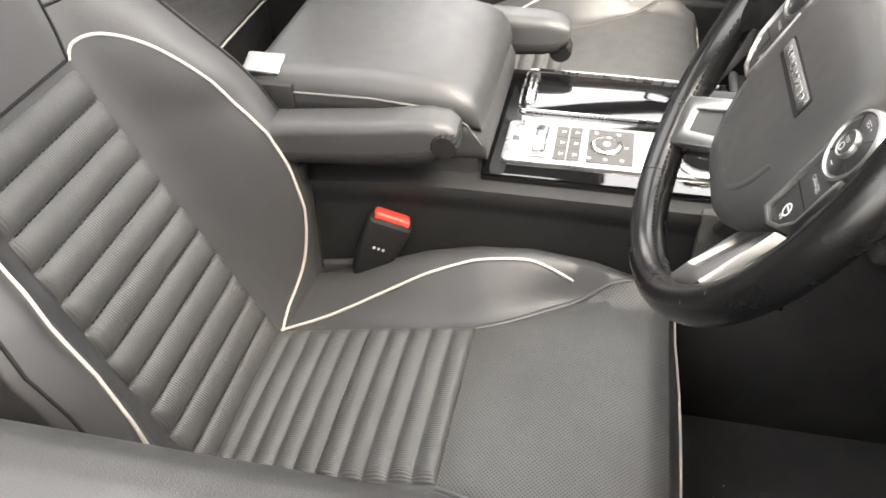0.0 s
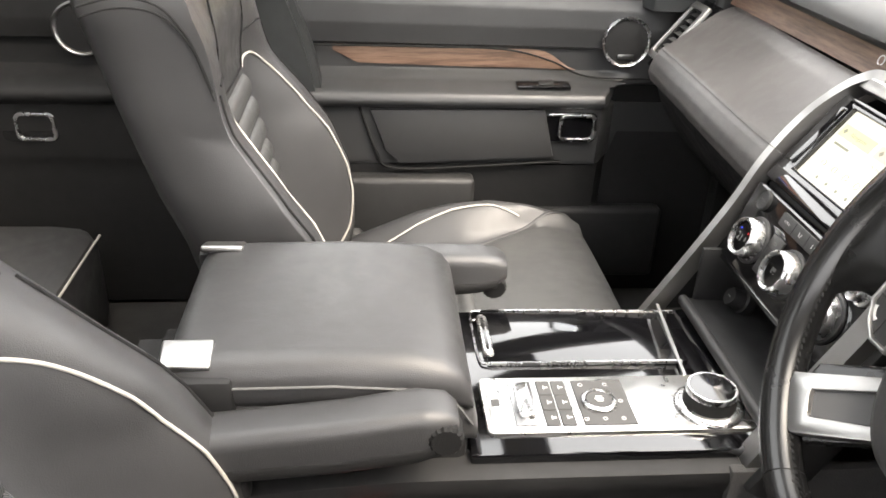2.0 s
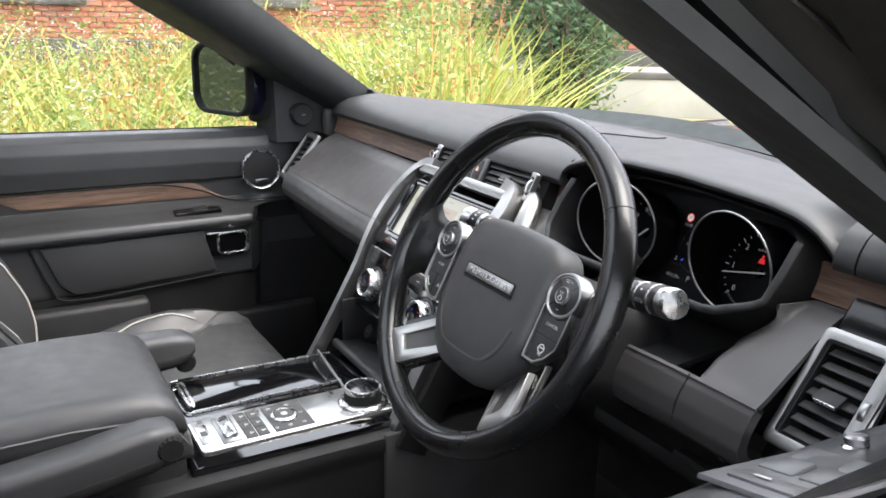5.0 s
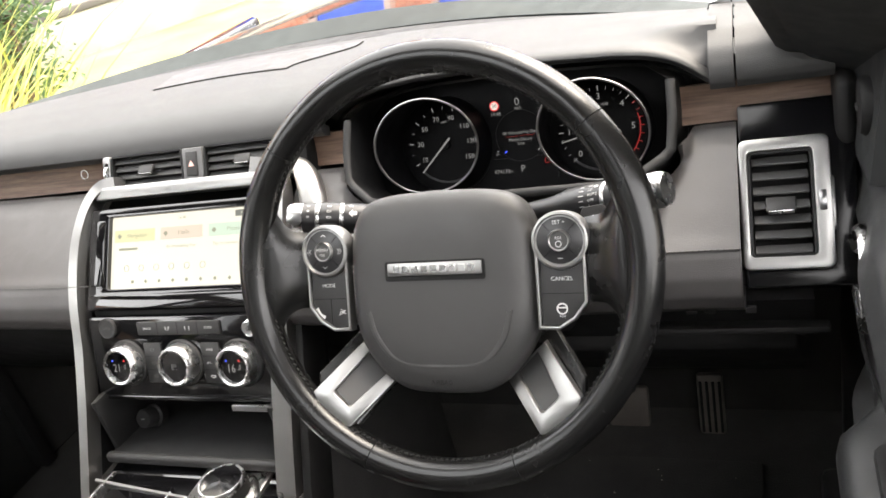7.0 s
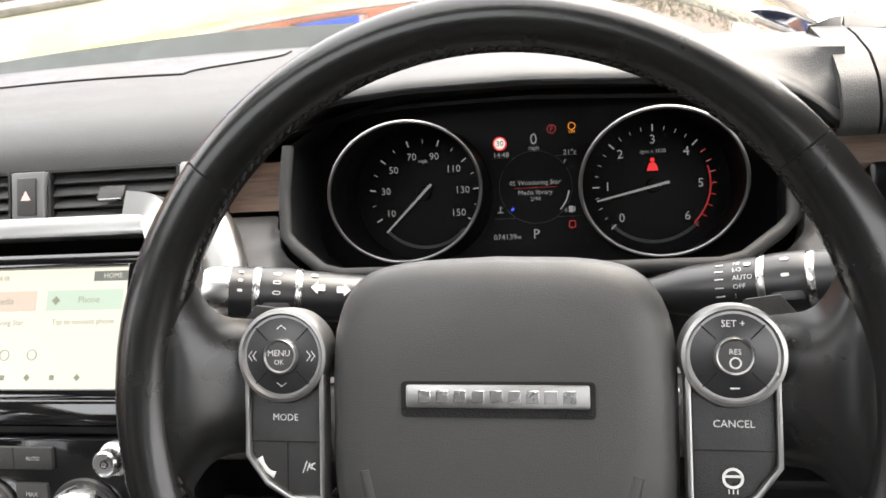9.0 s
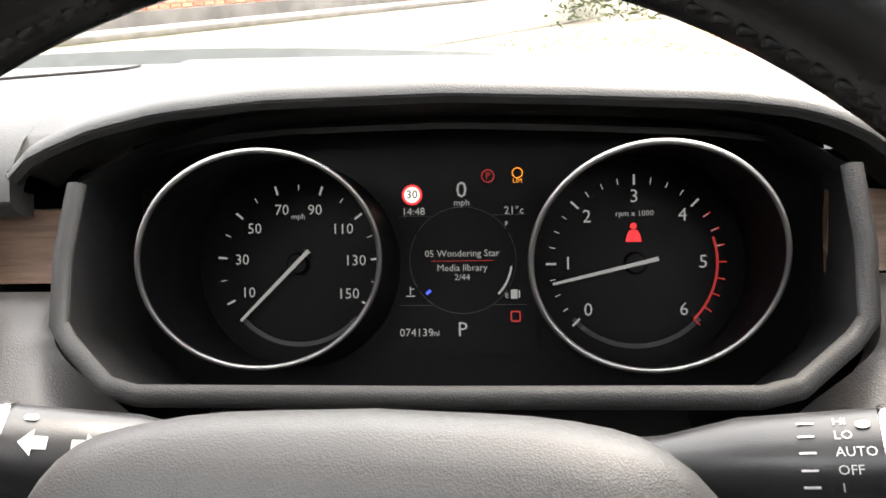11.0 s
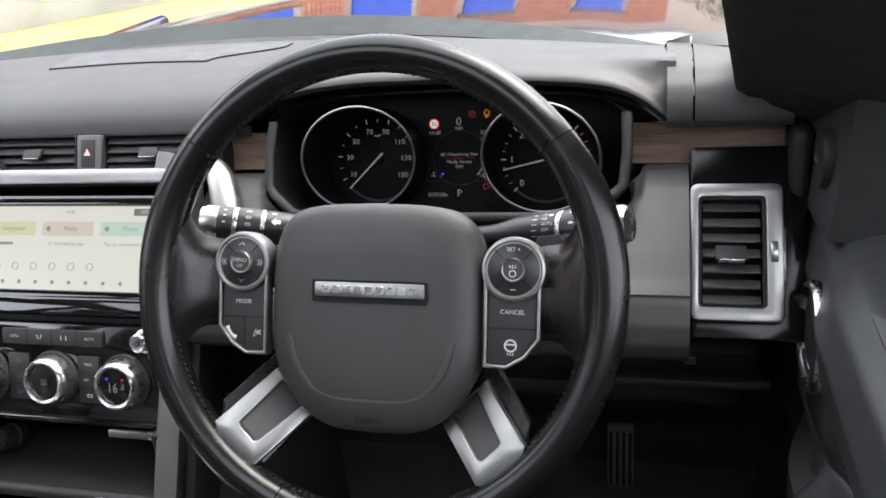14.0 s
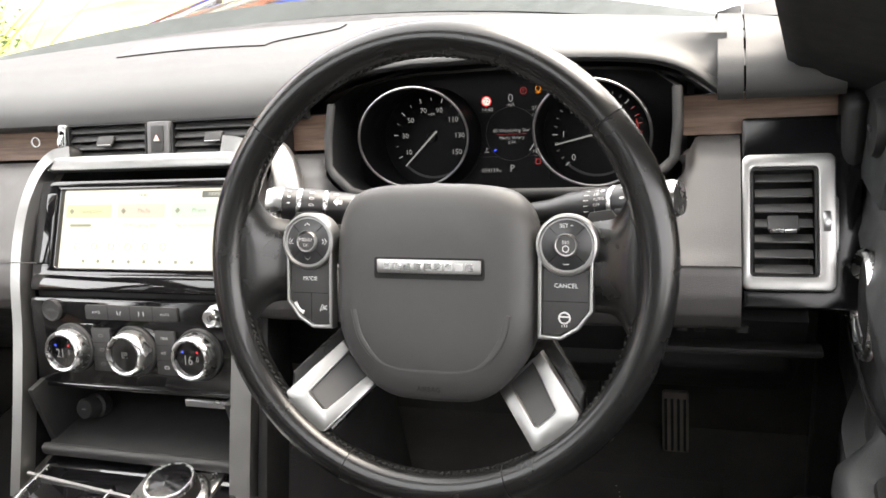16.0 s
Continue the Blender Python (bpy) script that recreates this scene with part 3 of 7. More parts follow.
# switch pods
def pod(s):
    cx = 0.104 * s
    poly = [(0.083, 0.01), (0.083, -0.052), (0.10, -0.0525), (0.113, -0.045), (0.1235, -0.031), (0.1235, 0.01)]
    poly = [(s * x, y) for x, y in poly]
    inner = [(s * (x + dx), y + dy) for (x, y), (dx, dy) in zip([(abs(a), b) for a, b in poly], ((0.0028, 0), (0.0028, 0.003), (-0.0003, 0.003), (-0.0015, 0.0028), (-0.0026, 0.001), (-0.0026, 0)))]
    hpart("switch_surround", frame_plate(poly, inner, 0.010, at(0, 0, 0.002), 0.0012), SATIN, wheel, "bright silver edging")
    pb = hpart("switch_panel", extrude(inner, 0.007, at(0, 0, 0.002), 0.0008), SOFT, wheel)
    hpart("switch_divider", box(0.036, 0.0006, 0.0004, at(s * 0.1033, -0.024, 0.0092)), RUBBER, pb)
    ring = hpart("dial_bezel", lathe([(0.0228, -0.006), (0.0232, 0.007), (0.0222, 0.0105), (0.0205, 0.011), (0.0195, 0.0095)], 40, at(cx, 0.0175, 0.002)), SATIN, wheel, "silver ring")
    dial = hpart("switch_dial", lathe([(0.0194, 0.002), (0.0194, 0.0088), (0.018, 0.0098), (0.0, 0.0105)], 36, at(cx, 0.0175, 0.002)), SWITCH, wheel)
    for r in (45, 135, 225, 315):
        hpart("key_gap", box(0.0105, 0.0006, 0.0004, at(cx, 0.0175, 0.0119, 0, 0, r) @ at(0.0138, 0, 0)), RUBBER, dial)
    hpart("button_rim", lathe([(0.0087, 0.004), (0.0087, 0.0125), (0.0078, 0.0136), (0.0071, 0.0132), (0.007, 0.012)], 28, at(cx, 0.0175, 0.002)), SATIN, dial, "silver rim")
    hpart("centre_button", lathe([(0.007, 0.004), (0.007, 0.0128), (0.0, 0.0131)], 24, at(cx, 0.0175, 0.002)), HUB, dial)
    marks = []
    if s < 0:
        marks.append(words("MENU", 0.0042, at(cx, 0.019, 0.0160)))
        marks.append(words("OK", 0.0034, at(cx, 0.0147, 0.0160)))
        for r in (0, 90, 180, 270):
            for k in ((0, 1) if r in (0, 180) else (0,)):
                mm = at(cx, 0.0175, 0.0127) @ pose(0, 0, 0, 0, 0, r)
                for q_ in (1, -1):
                    marks.append(box(0.0004, 0.0032, 0.0002, mm @ at(0.0138 + 0.0022 * k, q_ * 0.0011, 0, 0, 0, q_ * 38)))
        marks.append(words("MODE", 0.0046, at(-0.1035, -0.0125, 0.0094)))
        ph = smooth_path([(-0.0035, 0.004, 0), (-0.0015, 0.0005, 0), (0.001, -0.0025, 0), (0.0042, -0.0042, 0)], 3)
        marks.append(xf(tube(ph, lambda t: 0.0011 + 0.0008 * abs(2 * t - 1) ** 3, 6, 0.2), at(-0.1135, -0.036, 0.0094)))
        for k in range(3):
            marks.append(box(0.0005, 0.0025 + 0.0018 * k, 0.0002, at(-0.0935 - 0.0017 * k + 0.003, -0.036, 0.0094, 0, 0, -20)))
        marks.append(xf(words("<", 0.008), at(-0.0905, -0.036, 0.0094)))
        hpart("switch_divider", box(0.0006, 0.0285, 0.0004, at(-0.1025, -0.038, 0.0092)), RUBBER, pb)
    else:
        marks.append(words("SET +", 0.0042, at(cx, 0.0315, 0.0126)))
        marks.append(box(0.004, 0.0006, 0.0002, at(cx, 0.0035, 0.0126)))
        marks.append(words("RES", 0.0034, at(cx, 0.0195, 0.0160)))
        marks.append(xf(frame_plate(circle(0.0026, 16), circle(0.0019, 16), 0.0002), at(cx, 0.0148, 0.0158)))
        marks.append(words("CANCEL", 0.0046, at(0.1035, -0.0125, 0.0094)))
        marks.append(xf(frame_plate(circle(0.0046, 20), circle(0.0034, 20), 0.0002), at(0.1025, -0.036, 0.0094)))
        marks.append(box(0.0075, 0.0011, 0.0002, at(0.1025, -0.0352, 0.0094)))
        for k in (-1, 0, 1):
            marks.append(box(0.0005, 0.002, 0.0002, at(0.1025 + 0.0018 * k, -0.0418, 0.0094)))
    for mk in marks:
        hpart("switch_legend", mk, WHITE_PRINT, pb)


pod(-1)
pod(1)


# leather arms from the pods to the rim, and the silver lower spokes
for s in (-1, 1):
    def arm_fn(u, v, s=s):
        x0 = 0.121
        x = x0 + (0.164 - x0) * u
        hi, lo = 0.034 + 0.006 * u + 0.042 * ease((u - 0.3) / 0.7) ** 1.6, -0.033 - 0.034 * ease((u - 0.3) / 0.7) ** 1.6
        y = lo + (hi - lo) * v
        return Vector((s * x, y, -0.024 + 0.021 * ease(u * 1.1) + 0.010 * (1 - abs(2 * v - 1) ** 4)))
    part("spoke_arm", thicken(grid(arm_fn, 16, 16), 0.016, (0, 0, 1)), LEATHER_RIM, wheel, "black leather spoke arm")

    def sloped(bm):
        """Lifts a flat spoke piece from the hub up to the rim."""
        for v in bm.verts:
            v.co.z += -0.038 + 0.034 * ease((math.hypot(v.co.x, v.co.y) - 0.10) / 0.055)
        return bm
    o = [(s * x, y) for x, y in ((0.1185, -0.1035), (0.116, -0.112), (0.0955, -0.134), (0.0845, -0.1335), (0.0515, -0.0985), (0.0835, -0.0655))]
    i_ = [(s * x, y) for x, y in ((0.1000, -0.1030), (0.0985, -0.1060), (0.0875, -0.1165), (0.0840, -0.1160), (0.0590, -0.0915), (0.0770, -0.0735))]
    part("lower_spoke", sloped(frame_plate(o, i_, 0.010, None, 0.0014)), SATIN, wheel, "satin silver spoke frame")
    part("spoke_inlay", sloped(extrude(i_, 0.005)), HUB, wheel)
    b_ = [(s * x, y) for x, y in ((0.120, -0.090), (0.120, -0.108), (0.100, -0.132), (0.083, -0.136), (0.050, -0.094), (0.088, -0.053))]
    part("spoke_base", sloped(extrude(b_, 0.010, at(0, 0, -0.012), 0.003)), LEATHER_RIM, wheel)

# column, stalks and shift paddles
column = thing("steering_column", "black steering column shroud with two switch stalks", "steering column", m=at(0.3845, 0.06, 1.11, 62))
part("shroud", loft([[(x, y, z) for x, y in rounded(w, h, 0.03, 4, 0, cy)] for w, h, cy, z in ((0.10, 0.09, 0.0, 0.035), (0.12, 0.105, 0.0, 0.02), (0.13, 0.12, -0.005, -0.05), (0.13, 0.12, -0.02, -0.2))]), HARD, column)


COL_INV = at(0.3845, 0.06, 1.11, 62).inverted()


def stalk(s):
    root, tip = Vector((0.39 + s * 0.047, 0.112, 1.143)), Vector((0.39 + s * 0.1735, 0.0765, 1.172))
    axis = tip - root
    L = axis.length
    z_ = axis.normalized()
    y_ = (Vector((0, -0.75, 0.66)) - z_ * z_.dot(Vector((0, -0.75, 0.66)))).normalized()
    x_ = y_.cross(z_)
    m = COL_INV @ Matrix(((x_.x, y_.x, z_.x, root.x), (x_.y, y_.y, z_.y, root.y), (x_.z, y_.z, z_.z, root.z), (0, 0, 0, 1)))
    st_ = part("stalk", lathe([(0.008, 0), (0.0095, L * 0.2), (0.01375, L * 0.36), (0.01485, L * 0.63)], 28, m), SWITCH, column, "black switch stalk")
    part("stalk_ring", lathe([(0.01507, L * 0.63), (0.01562, L * 0.635), (0.01562, L * 0.655), (0.01507, L * 0.66)], 28, m), CHROME, st_)
    part("stalk_grip", lathe([(0.01529, L * 0.66), (0.01573, L * 0.69), (0.01573, L * 0.79), (0.01529, L * 0.805)], 28, m), SWITCH, st_)
    part("stalk_ridge", box(0.008, 0.006, L * 0.12, m @ at(0.009 * (1 if s < 0 else -1), 0.0105, L * 0.735), 0.002, 2), SWITCH, st_)
    part("stalk_ring", lathe([(0.01518, L * 0.805), (0.01551, L * 0.81), (0.01551, L * 0.83), (0.01518, L * 0.835)], 28, m), CHROME, st_)
    part("stalk_knob", lathe([(0.01474, L * 0.835), (0.01518, L * 0.93)], 28, m), SWITCH, st_)
    part("stalk_cap", lathe([(0.01518, L * 0.93), (0.01518, L * 1.0), (0.01320, L * 1.04), (0, L * 1.05)], 28, m), CHROME, st_, "silver end cap")

    def mark(bm, along, around, r=0.015):
        """Lays a flat sign on the stalk, read from the driver's side."""
        turn = Matrix(((0, s, 0, 0), (0, 0, 1, 0), (s, 0, 0, 0), (0, 0, 0, 1)))
        mm = m @ Matrix.Rotation(radians(around), 4, 'Z') @ Matrix.Translation((0, r, L * along)) @ turn
        part("stalk_legend", xf(bm, mm), WHITE_PRINT, st_)
    arrow = [(0.0046, 0), (0.0006, 0.0040), (0.0006, 0.0019), (-0.0034, 0.0019), (-0.0034, -0.0019), (0.0006, -0.0019), (0.0006, -0.0040)]
    if s < 0:
        mark(extrude(arrow, 0.0003), 0.46, 4, 0.01450)
        mark(extrude([(-x, y) for x, y in reversed(arrow)], 0.0003), 0.56, 6, 0.01485)
        mark(extrude(rounded(0.004, 0.0024, 0.001, 2), 0.0003), 0.58, 38, 0.01485)
        for a, along in ((34, 0.735), (12, 0.735), (-10, 0.735)):
            mark(xf(frame_plate(rounded(0.0046, 0.0022, 0.001, 2), rounded(0.0034, 0.0012, 0.0005, 2), 0.0003), at(0, 0, 0)), along, a, 0.01584)
        for a in (36, 14, -8):
            mark(extrude(rounded(0.0028, 0.0014, 0.0006, 2), 0.0003), 0.885, a, 0.01529)
    else:
        for word, a in (("HI", 40), ("LO", 22), ("AUTO", 4), ("OFF", -14), ("1", -32)):
            mark(words(word, 0.0036, align='LEFT'), 0.545, -a, 0.01490)
            mark(box(0.0042, 0.0006, 0.0003), 0.495, -a, 0.01455)
        mark(extrude(rounded(0.0036, 0.0026, 0.001, 2), 0.0003), 0.60, -34, 0.01500)
        for a in (34, 0):
            mark(extrude(rounded(0.004, 0.0018, 0.0008, 2), 0.0003), 0.735, -a, 0.01584)
    pd = extrude([(s * x, y) for x, y in ((0.112, 0.020), (0.138, 0.024), (0.142, 0.044), (0.134, 0.054), (0.118, 0.052), (0.110, 0.036))], 0.005, at(0, 0, 0.030), 0.001)
    pad_ = part("shift_paddle", pd, HARD, column, "black gear paddle")
    part("paddle_mark", join(box(0.005, 0.0008, 0.0003, at(s * 0.126, 0.043, 0.0352)), *([box(0.0008, 0.005, 0.0003, at(0.126, 0.043, 0.0352))] if s > 0 else [])), WHITE_PRINT, pad_)


stalk(-1)
stalk(1)
# lock and small knobs on the shroud's right side
part("ignition_knob", lathe([(0.011, 0), (0.011, 0.02), (0.009, 0.024), (0.006, 0.025), (0, 0.025)], 22, at(0.062, 0.0, -0.02, 0, 80, 0)), HARD, column)
part("knob_tip", lathe([(0.005, 0), (0.005, 0.004), (0, 0.005)], 16, at(0.086, 0.0, -0.0157, 0, 80, 0)), CHROME, column)
part("column_lever", box(0.03, 0.014, 0.012, at(0.066, -0.035, -0.02, 0, 10), 0.004, 2), HARD, column)
# ---- dashboard ----
dash = thing("dashboard", "black leather dashboard with walnut strips and soft padded top", "dashboard")


def dash_far(x):
    return 0.515 - 0.405 * (x - MID) ** 2


def dash_off(x):
    """How far the dash swells towards the cabin near the middle."""
    if x < 0:
        return -0.002 - 0.02 * ease((0.7 + x) / 0.55)
    return -0.010 - 0.012 * ease((0.56 - x) / 0.3) if x > 0.12 else -0.022


TOP_LINE = [(0.0, 0.276, 1.184), (0.06, 0.264, 1.188), (0.12, 0.258, 1.197), (0.18, 0.262, 1.211), (0.26, 0.283, 1.227), (0.36, 0.32, 1.2355), (0.5, 0.36, 1.2395)]


def dash_top_fn(x0, x1, start=0.0):
    def fn(u, v):
        x = x0 + (x1 - x0) * u
        v = start + (1 - start) * v
        if v <= 0.5:
            y, z = lerp_table([(a, b) for a, b, c in TOP_LINE], v), lerp_table([(a, c) for a, b, c in TOP_LINE], v)
        else:
            k = (v - 0.5) * 2
            y, z = 0.36 + (dash_far(x) - 0.36) * k, 1.2395 - 0.003 * k
        end = ease((abs(x - MID) - 0.60) / 0.14)
        return Vector((x, y + 0.02 * end * (1 - v) + (0.6 * (dash_off(x) + 0.010) * (1 - 2 * v) if v < 0.5 else 0), z - 0.012 * end))
    return fn


SPEAKER = perforated("dotted_speaker_cloth", (0.05, 0.05, 0.05))
part("dash_top_pad", thicken(grid(dash_top_fn(-0.735, 0.168), 45, 26), 0.012), DASH_TOP, dash, "soft grained black leather")
part("dash_top_pad", thicken(grid(dash_top_fn(0.168, 0.604, 0.80), 24, 20), 0.006), DASH_TOP, dash, "soft grained black leather")
END_LINE = [(0.0, 0.262, 1.186), (0.05, 0.252, 1.1885), (0.1, 0.249, 1.196), (0.16, 0.252, 1.210), (0.24, 0.263, 1.225), (0.34, 0.286, 1.237), (0.45, 0.32, 1.2425), (0.6, 0.36, 1.2455)]


def dash_end_fn(x0, x1):
    """The block at the driver's end, level with the hood."""
    def fn(u, v):
        x = x0 + (x1 - x0) * u
        if v <= 0.6:
            return Vector((x, lerp_table([(a, b) for a, b, c in END_LINE], v), lerp_table([(a, c) for a, b, c in END_LINE], v)))
        k = (v - 0.6) / 0.4
        return Vector((x, 0.36 + (dash_far(x) - 0.36) * k, 1.2455 - 0.009 * k))
    return fn


part("dash_top_pad", thicken(grid(dash_end_fn(0.596, 0.6185), 6, 40), 0.008), DASH_TOP, dash, "soft grained black leather")
part("dash_top_end", thicken(grid(dash_end_fn(0.6205, 0.704), 8, 40), 0.008), DASH_TOP, dash, "soft grained black leather")
# inlaid centre speaker panel in the top
def pad_z(x, y):
    k = (y - 0.36) / (dash_far(x) - 0.36)
    return 1.2395 - 0.003 * k


def inlay_at(u, v):
    y = 0.395 + 0.088 * v + 0.012 * math.sin(math.pi * u)
    left, right = -0.165 - 0.02 * v, 0.06 + 0.075 * ease((v - 0.1) / 0.7)
    x = left + (right - left) * u
    return Vector((x, y, pad_z(x, y) + 0.0012))


part("speaker_panel", thicken(grid(inlay_at, 20, 12), 0.004), SPEAKER, dash, "finely dotted speaker panel")
rim_ = [inlay_at(k / 12, 0) for k in range(13)] + [inlay_at(1, k / 12) for k in range(1, 13)]
part("panel_gap", tube([p + Vector((0, 0, -0.0005)) for p in rim_], 0.0012, 6), RUBBER, dash)

FACE = [(0.0, 0.272, 1.150), (0.05, 0.262, 1.1495), (0.15, 0.238, 1.139), (0.3, 0.197, 1.109), (0.42, 0.164, 1.085), (0.48, 0.149, 1.076), (0.5, 0.150, 1.0735),
        (0.52, 0.146, 1.071), (0.6, 0.136, 1.053), (0.68, 0.132, 1.036), (0.76, 0.138, 1.02), (0.86, 0.16, 1.003), (1.0, 0.24, 0.985)]


def face_at(x, v):
    return Vector((x, lerp_table([(a, b) for a, b, c in FACE], v) + dash_off(x), lerp_table([(a, c) for a, b, c in FACE], v)))


def face_fn(x0, x1, v0=0.0, v1=1.0):
    return lambda u, v: face_at(x0 + (x1 - x0) * u, v0 + (v1 - v0) * v)


def cheek_fn(x0, s):
    """The face beside the instruments, which curls in towards their edge."""
    def fn(u, v):
        v *= 0.47
        z = lerp_table([(a, c) for a, b, c in FACE], v)
        xe = 0.3845 + s * (0.184 - 0.040 * ease((1.140 - z) / 0.05))
        p = face_at(x0 + (xe - x0) * u, v)
        p.y += (0.215 - p.y) * ease((u - 0.8) / 0.2) * 0.9
        return p
    return fn


part("passenger_face", thicken(grid(face_fn(-0.662, -0.172), 30, 60), 0.012, (0, -1, 0.5)), DASH_FACE, dash, "smooth dark brown-black leather panel")
part("driver_face", thicken(grid(face_fn(0.130, 0.6165, 0.465, 1.0), 50, 40), 0.012, (0, -1, 0.5)), DASH_FACE, dash, "smooth dark brown-black leather panel")
part("driver_cheek", thicken(grid(cheek_fn(0.130, -1), 20, 30), 0.006, (0, -1, 0.5)), DASH_FACE, dash, "smooth dark brown-black leather panel")
part("driver_cheek", thicken(grid(cheek_fn(0.6165, 1), 20, 30), 0.006, (0, -1, 0.5)), DASH_FACE, dash, "smooth dark brown-black leather panel")
for x in (0.222, 0.535):
    part("face_seam", tube([face_at(x, v) + Vector((0, -0.0005, 0.0005)) for v in (0.47, 0.5, 0.56, 0.62, 0.7)], 0.0012, 6), RUBBER, dash)
part("seam_stitching", join(*[box(0.0035, 0.0007, 0.0012, at(0.16 + 0.0055 * k, 0.1475 + dash_off(0.16 + 0.0055 * k), 1.0775), 0.0003, 1) for k in range(82)]), STITCH, dash, kind="stuff")
part("seam_stitching", join(*[box(0.0035, 0.0007, 0.0012, at(-0.66 + 0.0055 * k, 0.1475 + dash_off(-0.66 + 0.0055 * k), 1.0775), 0.0003, 1) for k in range(95)]), STITCH, dash, kind="stuff")


def strip_bm(x0, x1):
    return thicken(grid(lambda u, v: Vector((x0 + (x1 - x0) * u, 0.2835 - 0.010 * v + 0.002 * math.sin(math.pi * v) + 0.3 * dash_off(x0 + (x1 - x0) * u), 1.185 - 0.037 * v)), 24, 7), 0.006, (0, -1, 0))


part("wood_strip", strip_bm(-0.70, -0.158), WOOD, dash, "open-pore walnut trim")
part("wood_strip", strip_bm(0.128, 0.204), WOOD, dash, "open-pore walnut trim")
part("wood_strip", strip_bm(0.565, 0.706), WOOD, dash, "open-pore walnut trim")
part("sensor_ring", xf(frame_plate(circle(0.0065, 24), circle(0.0055, 24), 0.001), at(-0.221, 0.2765 + 0.3 * dash_off(-0.221) - 0.004, 1.172, 74)), CHROME, dash)
# structure behind and below
part("dash_body", box(1.42, 0.2, 0.2, at(MID, 0.45, 1.09)), HARD, dash)
part("column_ledge", box(0.25, 0.14, 0.006, at(0.375, 0.215, 1.070, 4)), HARD, dash)
low = thicken(grid(lambda u, v: Vector((MID - 0.70 + 1.40 * u, 0.17 + 0.28 * v ** 1.4, 1.0 - 0.3 * v)), 20, 10), 0.02, (0, -1, 0))
part("lower_panel", low, HARD, dash)
part("knee_panel", box(0.34, 0.04, 0.07, at(0.50, 0.225, 0.945, -18), 0.012, 3), HARD, dash)
part("knee_ledge", box(0.18, 0.02, 0.008, at(0.60, 0.165, 0.972, -10), 0.003, 2), HARD, dash)
for k, x in enumerate((0.565, 0.582, 0.62)):
    part("small_button", box(0.011, 0.004, 0.008, at(x, 0.170, 0.990, -10), 0.0012, 1), SOFT, dash)


# ---- side air vents ----
def side_vent(s):
    m = at(0.6565, 0.1915, 1.0925, 52.3, 0, 0) if s > 0 else at(-0.702, 0.190, 1.0945, 52.3, 0, 0)
    w = 0.0785 if s > 0 else 0.072
    v = thing("air_vent", "black slatted dashboard air vent in a silver frame", "air vent", "dashboard side vents", m)
    part("vent_frame", frame_plate(rounded(w, 0.124, 0.007, 4), rounded(w - 0.022, 0.1, 0.004, 4, -0.0035), 0.007, at(0, 0, -0.002), 0.0018), SATIN, v, "bright silver frame")
    part("duct", frame_plate(rounded(w - 0.0215, 0.1005, 0.004, 4, -0.0035), rounded(w - 0.027, 0.096, 0.003, 4, -0.0035), 0.05, at(0, 0, -0.05)), HARD, v)
    part("duct_back", box(w - 0.02, 0.1, 0.002, at(-0.0035, 0, -0.05)), HARD, v)
    for k in range(7):
        part("slat", box(w - 0.029, 0.0115, 0.0022, at(-0.0035, 0.042 - 0.014 * k, -0.006, -38), 0.0008, 1), HUB, v)
    if s > 0:
        tab = part("slat_tab", box(0.026, 0.0165, 0.004, at(-0.004, -0.001, -0.0005, -30), 0.0012, 2), SOFT, v)
        part("tab_edge", box(0.022, 0.0015, 0.0042, at(-0.004, -0.0085, 0.003, -30), 0.0005, 1), CHROME, tab)
        part("thumb_wheel", lathe([(0.0125, -0.003), (0.013, -0.002), (0.013, 0.002), (0.0125, 0.003)], 24, at(w / 2 - 0.008, 0.0, -0.004, 0, 90)), STEEL, v, "ridged silver thumb wheel")
        part("vent_ridge", box(0.006, 0.05, 0.008, at(w / 2 - 0.0005, -0.002, -0.002), 0.0025, 2), SATIN, v)
    return v


side_vent(1)
side_vent(-1)
part("vent_backing", frame_plate(rounded(0.10, 0.178, 0.004, 4, 0, 0.012), rounded(0.0615, 0.1015, 0.004, 4, -0.015), 0.02, at(0.6565, 0.1915, 1.0925, 52.3) @ at(0.0115, 0, -0.028), 0.002), SURROUND, dash, "gloss black surround")
part("vent_backing", frame_plate(rounded(0.08, 0.15, 0.004, 4), rounded(0.0515, 0.1015, 0.004, 4, -0.0015), 0.02, at(-0.702, 0.190, 1.0945, 52.3) @ at(-0.002, 0, -0.032), 0.002), SURROUND, dash, "gloss black surround")
part("passenger_end_cap", box(0.026, 0.16, 0.2, at(-0.733, 0.34, 1.10), 0.012, 3), DOOR_SKIN, dash)
part("driver_end_cap", box(0.02, 0.14, 0.22, at(0.712, 0.30, 1.08), 0.01, 3), HARD, dash)

# ---- instrument binnacle ----
HOOD = [(0.168, 1.212), (0.18, 1.222), (0.197, 1.2285), (0.215, 1.2345), (0.25, 1.2415), (0.30, 1.2455), (0.385, 1.246), (0.45, 1.2425), (0.51, 1.2385), (0.54, 1.234), (0.556, 1.2295), (0.575, 1.220), (0.593, 1.205), (0.604, 1.196)]


